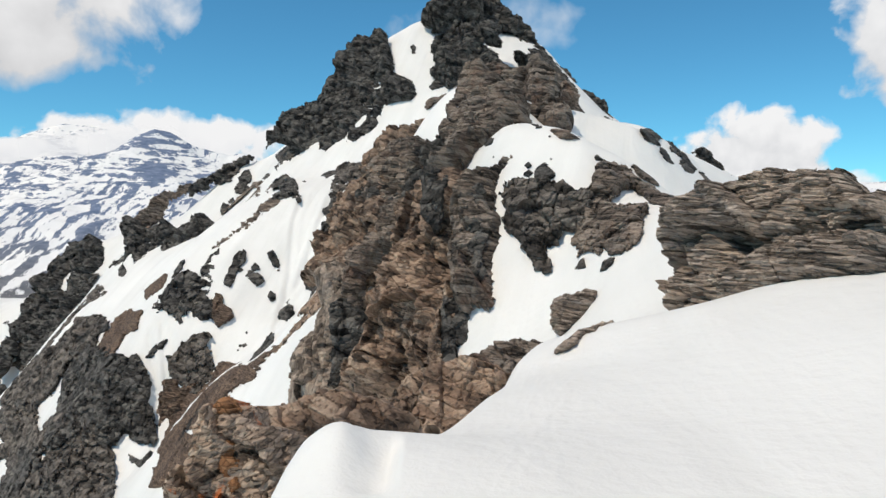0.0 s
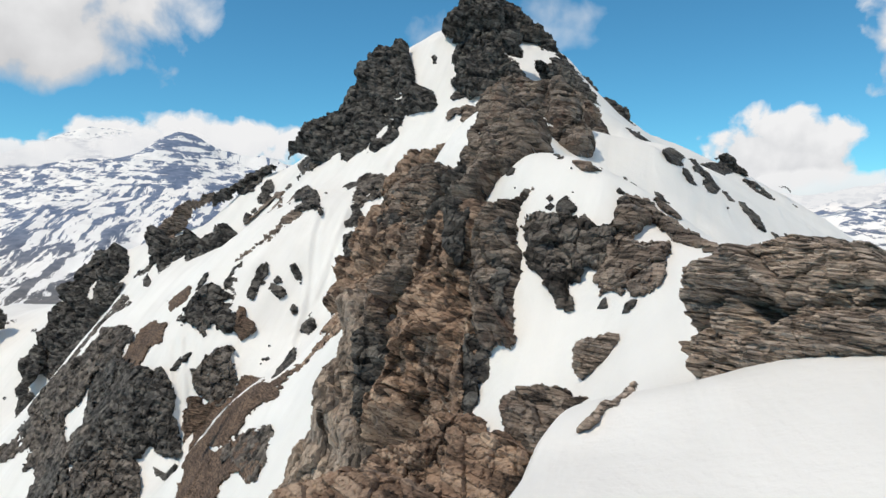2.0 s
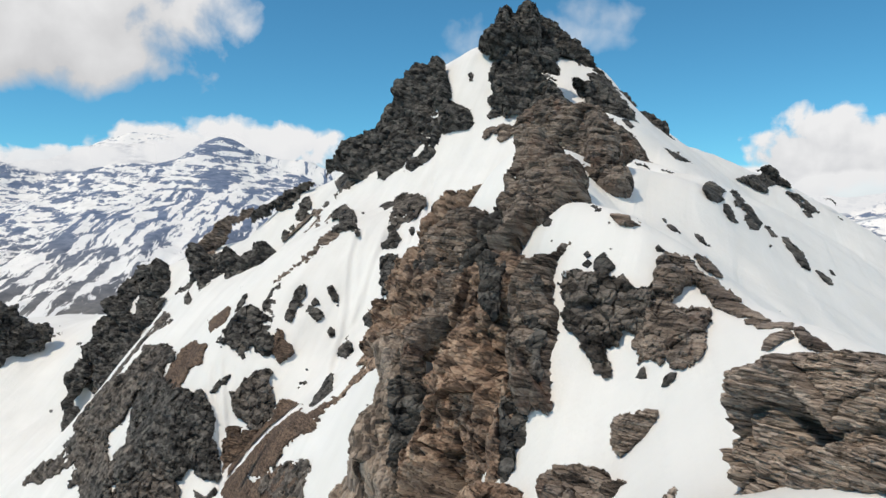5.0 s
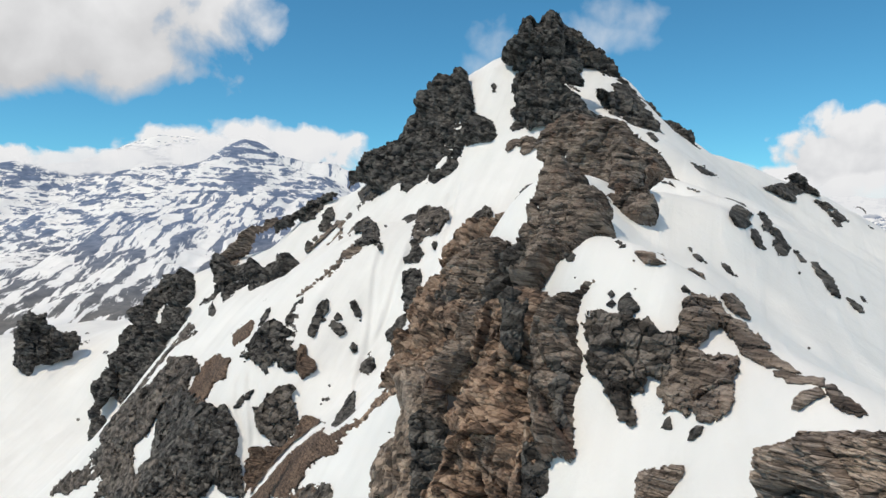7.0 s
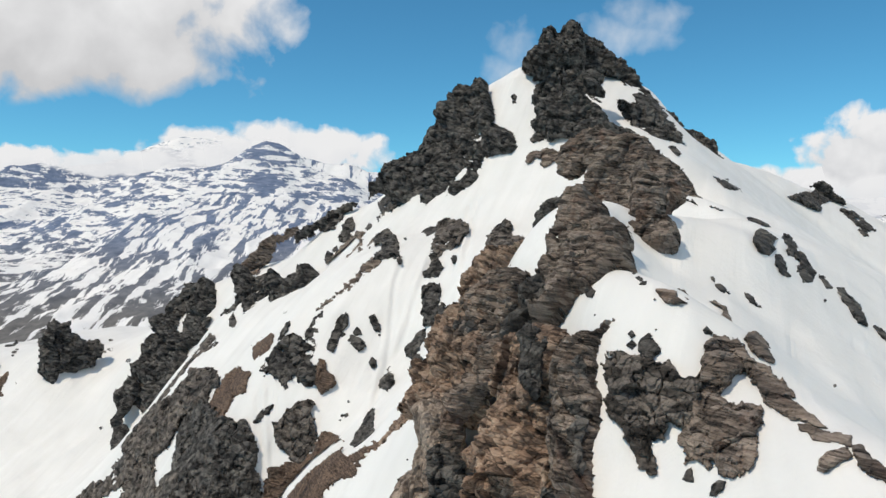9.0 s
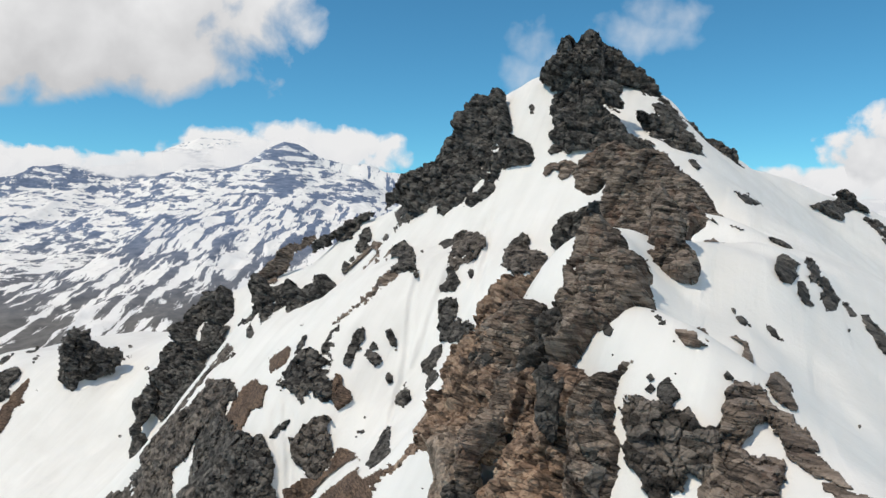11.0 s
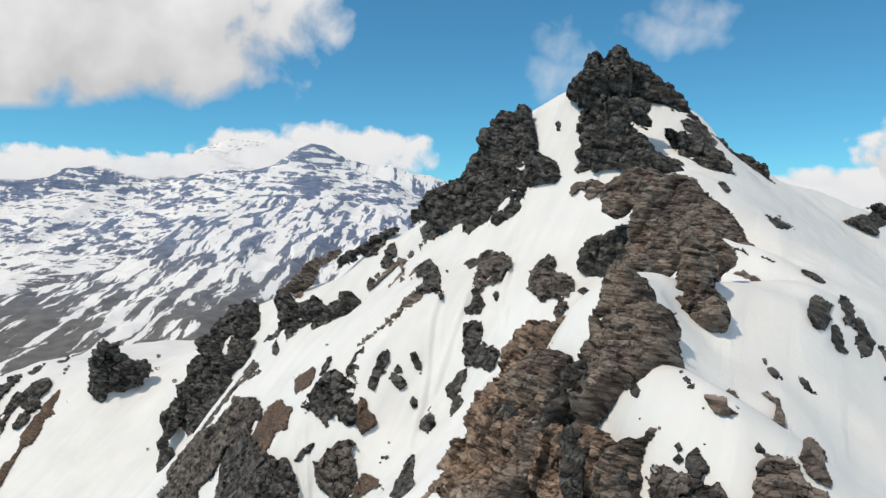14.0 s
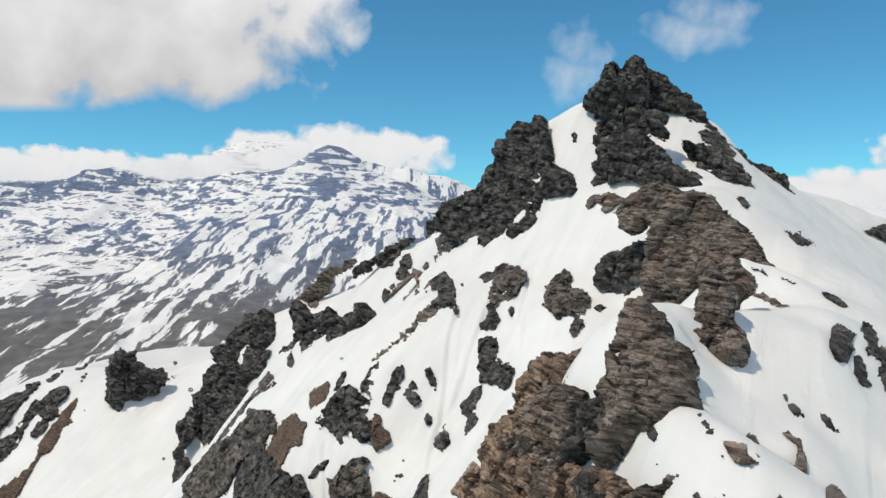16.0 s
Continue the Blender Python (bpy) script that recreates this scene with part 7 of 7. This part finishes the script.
crag("rock_outcrop", "brown", (-22.9, 134.0, -13.8), (0.17, -0.96, 0.20), 2, True,
     [(-2.1, -1.6), (-1.9, 0.7), (-2.3, 1.7), (-1.1, 1.2), (0.2, 2.6), (1.8, 2.9), (2.9, 2.5), (2.4, -0.5), (1.7, -1.8), (0.4, -2.9), (-1.1, -3.2), (-0.5, -1.9)],
     "brown rock at the edge of the tan buttress", "rock", "rocks on the snowfield")
crag("scree_slope", "rust", (-46.5, 156.2, -32.9), (0.28, -0.92, 0.28), 1.3, True,
     [(-0.2, 4.9), (0.6, 6.8), (2.1, 7.1), (3.0, 5.9), (4.2, 4.9), (5.0, 3.2), (7.0, 2.9), (8.7, 3.0), (10.1, 3.1), (9.0, 1.9), (7.1, 0.4), (4.8, -1.4), (2.4, -3.4), (0.4, -5.4), (-2.3, -8.5), (-10.0, -10.1), (-9.4, -7.1), (-8.9, -4.8), (-9.8, -3.5), (-9.0, -1.7), (-7.1, -0.5), (-5.1, -0.3), (-2.5, 0.8), (-0.6, 2.3)],
     "rusty brown scree slope beside the couloir", "scree")
crag("rock_rib", "brown", (-24.8, 128.0, -17.6), (0.19, -0.95, 0.24), 0.8, True,
     [(-3.0, -2.6), (-1.9, -1.6), (-0.7, -0.1), (0.5, 1.2), (1.7, 2.4), (2.8, 3.5), (3.4, 2.3), (1.4, 0.9), (0.0, -0.4), (-1.7, -2.2), (-3.0, -3.3)],
     "narrow brown rock strip above the couloir", "rock")
crag("crag", "dark", (-193.0, 293.7, -33.9), (0.58, -0.81, 0.10), 6, False,
     [(-9.6, -3.8), (-9.8, 3.6), (-8.5, 8.1), (-6.8, 9.1), (-6.3, 11.4), (-4.6, 12.7), (-2.4, 11.4), (0.4, 11.2), (0.4, 6.8), (4.3, 5.4), (7.6, 3.5), (10.9, 3.3), (12.7, 0.8), (12.0, -2.5), (9.7, -3.3), (9.7, -6.5), (6.3, -7.4), (3.0, -9.0), (-0.3, -11.0), (-3.1, -12.9), (-6.3, -13.5), (-8.2, -9.6), (-10.3, -7.2)],
     "lone black crag standing on a snow dome", "crag")
crag("rock_rib", "dark", (-232.8, 284.4, -50.8), (0.63, -0.75, 0.22), 3, True,
     [(-7.8, -3.6), (-4.7, 0.0), (-3.7, 2.2), (-1.5, 5.6), (0.0, 8.4), (2.1, 7.1), (3.9, 8.6), (7.2, 11.5), (9.5, 12.5), (12.4, 11.3), (11.4, 7.4), (8.2, 4.6), (7.6, 0.7), (4.8, -1.6), (3.3, -4.8), (-0.2, -6.7), (-1.8, -6.0), (0.5, -2.9), (3.2, 0.2), (1.2, 1.7), (-1.0, 0.3), (-3.7, -2.9), (-5.1, -6.1), (-7.7, -10.5), (-11.1, -14.4), (-13.6, -15.6), (-13.9, -8.0)],
     "dark grey craggy rock rib at the edge of the snow dome", "rock", "rock ribs on the snow dome")
crag("rock_rib", "rust", (-218.8, 272.0, -58.1), (0.62, -0.75, 0.25), 2, True,
     [(12.7, 18.6), (10.3, 16.7), (8.2, 14.6), (6.0, 12.5), (4.9, 9.5), (1.7, 6.0), (0.2, 3.9), (-1.0, -0.4), (-3.4, -4.5), (-5.4, -7.4), (-8.3, -10.2), (-11.1, -11.8), (-15.8, -14.5), (-17.3, -21.0), (-10.0, -19.0), (-8.0, -14.2), (-6.1, -11.0), (-3.2, -7.3), (-0.3, -3.4), (3.8, -0.6), (5.9, 3.6), (6.6, 6.9), (9.6, 8.8), (8.8, 10.4), (11.0, 13.7)],
     "rusty brown rock rib at the edge of the snow dome", "rock", "rock ribs on the snow dome")
crag("rock_rib", "dark", (-250.4, 336.0, -38.5), (0.60, -0.79, 0.16), 1.5, True,
     [(-3.8, -0.1), (-0.5, 1.9), (3.1, 1.1), (2.2, -1.0), (-1.0, -2.1)],
     "dark grey craggy rock rib at the edge of the snow dome", "rock", "rock ribs on the snow dome")
crag("rock_rib", "dark", (-255.3, 302.7, -45.9), (0.64, -0.74, 0.19), 3, True,
     [(-9.2, -1.7), (-3.8, 1.2), (1.7, 2.6), (3.1, 6.7), (6.0, 9.4), (9.3, 8.2), (6.5, 4.2), (1.8, -0.4), (-1.4, -4.9), (-4.6, -10.3), (-8.9, -15.0)],
     "dark grey craggy rock rib at the edge of the snow dome", "rock", "rock ribs on the snow dome")
crag("rock_rib", "dark", (-250.8, 320.3, -39.3), (0.62, -0.77, 0.17), 1.5, True,
     [(-4.7, -2.2), (-0.2, 0.8), (4.8, 3.4), (2.4, 0.6), (-2.2, -2.9)],
     "dark grey craggy rock rib at the edge of the snow dome", "rock", "rock ribs on the snow dome")
crag("stone", "dark", (-185.3, 312.0, -36.2), (0.51, -0.84, 0.18), 0.35, True,
     [(0.9, -0.1), (0.7, -0.9), (-0.2, -0.8), (-0.8, -0.3), (-1.3, 0.5), (-0.3, 1.1), (0.9, 0.8)],
     "small dark stone lying on the snow", "stone", "stones on the snow")
crag("stone", "dark", (-186.5, 309.3, -36.8), (0.52, -0.84, 0.18), 0.35, True,
     [(0.68, -0.05), (0.48, -0.49), (-0.07, -0.46), (-0.65, -0.25), (-0.71, 0.34), (-0.10, 0.59), (0.59, 0.51)],
     "small dark stone lying on the snow", "stone", "stones on the snow")
crag("stone", "dark", (-168.5, 296.7, -37.9), (0.49, -0.85, 0.20), 0.35, True,
     [(1.01, -0.05), (0.68, -0.79), (-0.33, -0.98), (-0.97, -0.27), (-0.91, 0.43), (-0.29, 0.88), (0.66, 0.74)],
     "small dark stone lying on the snow", "stone", "stones on the snow")
crag("stone", "dark", (-220.6, 371.3, -41.5), (0.51, -0.84, 0.16), 0.35, True,
     [(1.1, -0.1), (0.7, -0.8), (-0.3, -1.0), (-0.7, -0.3), (-0.9, 0.4), (-0.2, 0.9), (0.8, 0.7)],
     "small dark stone lying on the snow", "stone", "stones on the snow")
crag("stone", "dark", (-163.8, 269.0, -58.4), (0.51, -0.82, 0.27), 0.35, True,
     [(0.56, -0.02), (0.44, -0.43), (-0.15, -0.58), (-0.56, -0.14), (-0.65, 0.36), (-0.12, 0.57), (0.49, 0.47)],
     "small dark stone lying on the snow", "stone", "stones on the snow")
crag("stone", "dark", (-229.7, 310.9, -37.9), (0.59, -0.79, 0.17), 0.35, True,
     [(0.89, -0.10), (0.49, -0.55), (-0.11, -0.58), (-0.93, -0.37), (-0.80, 0.35), (-0.16, 0.64), (0.70, 0.64)],
     "small dark stone lying on the snow", "stone", "stones on the snow")
crag("stone", "dark", (-225.6, 304.4, -38.3), (0.59, -0.78, 0.18), 0.35, True,
     [(0.39, -0.03), (0.31, -0.39), (-0.15, -0.48), (-0.38, -0.11), (-0.51, 0.26), (-0.15, 0.52), (0.38, 0.42)],
     "small dark stone lying on the snow", "stone", "stones on the snow")
crag("stone", "dark", (-233.5, 318.0, -37.9), (0.59, -0.79, 0.17), 0.35, True,
     [(0.44, -0.01), (0.35, -0.40), (-0.10, -0.32), (-0.65, -0.19), (-0.63, 0.33), (-0.15, 0.55), (0.27, 0.32)],
     "small dark stone lying on the snow", "stone", "stones on the snow")
crag("stone", "dark", (-210.4, 285.9, -46.0), (0.59, -0.78, 0.21), 0.35, True,
     [(0.52, -0.09), (0.22, -0.33), (-0.17, -0.57), (-0.45, -0.17), (-0.40, 0.16), (-0.15, 0.47), (0.36, 0.34)],
     "small dark stone lying on the snow", "stone", "stones on the snow")
crag("stone", "dark", (9.6, 85.2, 11.1), (-0.11, -0.97, 0.22), 0.35, True,
     [(0.20, -0.03), (0.12, -0.19), (-0.09, -0.24), (-0.21, -0.12), (-0.26, 0.02), (-0.09, 0.12), (0.16, 0.18)],
     "small dark stone lying on the snow", "stone", "stones on the snow")
crag("stone", "dark", (9.9, 82.9, 10.6), (-0.12, -0.96, 0.24), 0.35, True,
     [(0.38, 0.07), (0.18, -0.11), (-0.03, -0.20), (-0.26, -0.10), (-0.18, 0.10), (-0.03, 0.22), (0.21, 0.25)],
     "small dark stone lying on the snow", "stone", "stones on the snow")
crag("stone", "dark", (10.2, 81.9, 10.3), (-0.12, -0.96, 0.24), 0.35, True,
     [(0.30, -0.01), (0.21, -0.28), (-0.09, -0.27), (-0.43, -0.24), (-0.42, 0.08), (-0.10, 0.17), (0.25, 0.28)],
     "small dark stone lying on the snow", "stone", "stones on the snow")
crag("stone", "dark", (10.8, 78.6, 8.9), (-0.14, -0.95, 0.27), 0.35, True,
     [(0.13, 0.05), (0.08, -0.04), (-0.04, -0.06), (-0.10, -0.00), (-0.10, 0.06), (-0.04, 0.14), (0.08, 0.14)],
     "small dark stone lying on the snow", "stone", "stones on the snow")
crag("stone", "dark", (5.3, 81.1, 7.1), (-0.06, -0.96, 0.28), 0.35, True,
     [(0.10, -0.03), (0.08, -0.12), (-0.02, -0.13), (-0.09, -0.09), (-0.14, -0.00), (-0.03, 0.06), (0.07, 0.03)],
     "small dark stone lying on the snow", "stone", "stones on the snow")
crag("stone", "dark", (7.0, 102.5, 18.0), (-0.07, -0.99, 0.12), 0.35, True,
     [(0.26, 0.05), (0.18, -0.16), (-0.09, -0.27), (-0.29, -0.08), (-0.36, 0.16), (-0.08, 0.25), (0.20, 0.28)],
     "small dark stone lying on the snow", "stone", "stones on the snow")
crag("stone", "dark", (7.7, 102.9, 17.8), (-0.07, -0.99, 0.12), 0.35, True,
     [(0.39, 0.02), (0.17, -0.19), (-0.08, -0.20), (-0.31, -0.12), (-0.28, 0.09), (-0.10, 0.25), (0.23, 0.28)],
     "small dark stone lying on the snow", "stone", "stones on the snow")
crag("stone", "dark", (-64.6, 188.0, -22.5), (0.32, -0.91, 0.26), 0.35, True,
     [(0.76, -0.04), (0.36, -0.43), (-0.18, -0.46), (-0.62, -0.21), (-0.81, 0.30), (-0.21, 0.52), (0.37, 0.39)],
     "small dark stone lying on the snow", "stone", "stones on the snow")
crag("stone", "dark", (-46.1, 181.0, -25.5), (0.25, -0.92, 0.29), 0.35, True,
     [(0.39, -0.01), (0.18, -0.22), (-0.11, -0.25), (-0.33, -0.11), (-0.38, 0.13), (-0.14, 0.35), (0.18, 0.21)],
     "small dark stone lying on the snow", "stone", "stones on the snow")
crag("stone", "dark", (-46.7, 177.3, -28.0), (0.25, -0.92, 0.31), 0.35, True,
     [(0.46, -0.02), (0.30, -0.25), (-0.06, -0.43), (-0.35, -0.16), (-0.38, 0.15), (-0.08, 0.44), (0.34, 0.26)],
     "small dark stone lying on the snow", "stone", "stones on the snow")
crag("stone", "dark", (-54.4, 179.7, -29.7), (0.29, -0.91, 0.31), 0.35, True,
     [(0.47, -0.02), (0.23, -0.21), (-0.06, -0.31), (-0.29, -0.12), (-0.39, 0.15), (-0.06, 0.29), (0.34, 0.29)],
     "small dark stone lying on the snow", "stone", "stones on the snow")
crag("stone", "dark", (39.1, 115.6, 5.7), (-0.32, -0.94, 0.07), 0.35, True,
     [(0.20, 0.03), (0.11, -0.11), (-0.08, -0.26), (-0.20, -0.06), (-0.20, 0.10), (-0.07, 0.24), (0.11, 0.17)],
     "small dark stone lying on the snow", "stone", "stones on the snow")
crag("stone", "dark", (31.0, 88.8, -1.0), (-0.33, -0.93, 0.16), 0.35, True,
     [(0.17, 0.01), (0.08, -0.11), (-0.05, -0.13), (-0.14, -0.06), (-0.17, 0.05), (-0.07, 0.17), (0.10, 0.14)],
     "small dark stone lying on the snow", "stone", "stones on the snow")
crag("stone", "dark", (-47.0, 176.3, -28.8), (0.25, -0.94, 0.23), 0.35, True,
     [(0.28, -0.02), (0.18, -0.25), (-0.12, -0.25), (-0.28, -0.09), (-0.26, 0.08), (-0.11, 0.20), (0.18, 0.21)],
     "small dark stone lying on the snow", "stone", "stones on the snow")
crag("stone", "dark", (-18.9, 108.6, -16.8), (0.17, -0.95, 0.27), 0.35, True,
     [(0.16, 0.01), (0.06, -0.07), (-0.07, -0.13), (-0.18, -0.04), (-0.18, 0.07), (-0.06, 0.14), (0.08, 0.11)],
     "small dark stone lying on the snow", "stone", "stones on the snow")
crag("stone", "dark", (10.5, 75.6, 6.4), (-0.14, -0.99, 0.10), 0.35, True,
     [(0.17, 0.01), (0.11, -0.06), (0.03, -0.07), (-0.04, -0.03), (-0.08, 0.05), (0.02, 0.09), (0.11, 0.08)],
     "small dark stone lying on the snow", "stone", "stones on the snow")
crag("stone", "dark", (-42.1, 197.0, -11.7), (0.21, -0.96, 0.21), 0.35, True,
     [(0.35, 0.02), (0.23, -0.17), (-0.06, -0.33), (-0.21, -0.08), (-0.32, 0.15), (-0.04, 0.26), (0.25, 0.23)],
     "small dark stone lying on the snow", "stone", "stones on the snow")
crag("stone", "dark", (-24.2, 209.8, 8.0), (0.12, -0.99, 0.10), 0.35, True,
     [(0.71, -0.03), (0.50, -0.51), (-0.15, -0.67), (-0.64, -0.31), (-0.74, 0.23), (-0.19, 0.67), (0.47, 0.42)],
     "small dark stone lying on the snow", "stone", "stones on the snow")
crag("stone", "dark", (-1.1, 92.0, 4.2), (0.02, -0.96, 0.28), 0.35, True,
     [(0.19, -0.02), (0.11, -0.15), (-0.06, -0.19), (-0.17, -0.10), (-0.16, 0.01), (-0.05, 0.08), (0.10, 0.09)],
     "small dark stone lying on the snow", "stone", "stones on the snow")
crag("stone", "dark", (-41.2, 229.6, 12.8), (0.18, -0.98, 0.01), 0.35, True,
     [(0.43, 0.03), (0.36, -0.33), (-0.09, -0.33), (-0.38, -0.11), (-0.51, 0.25), (-0.09, 0.43), (0.30, 0.33)],
     "small dark stone lying on the snow", "stone", "stones on the snow")
crag("stone", "dark", (-75.5, 220.9, -8.9), (0.33, -0.93, 0.17), 0.35, True,
     [(0.44, -0.03), (0.26, -0.29), (-0.12, -0.44), (-0.48, -0.17), (-0.49, 0.20), (-0.08, 0.29), (0.33, 0.32)],
     "small dark stone lying on the snow", "stone", "stones on the snow")
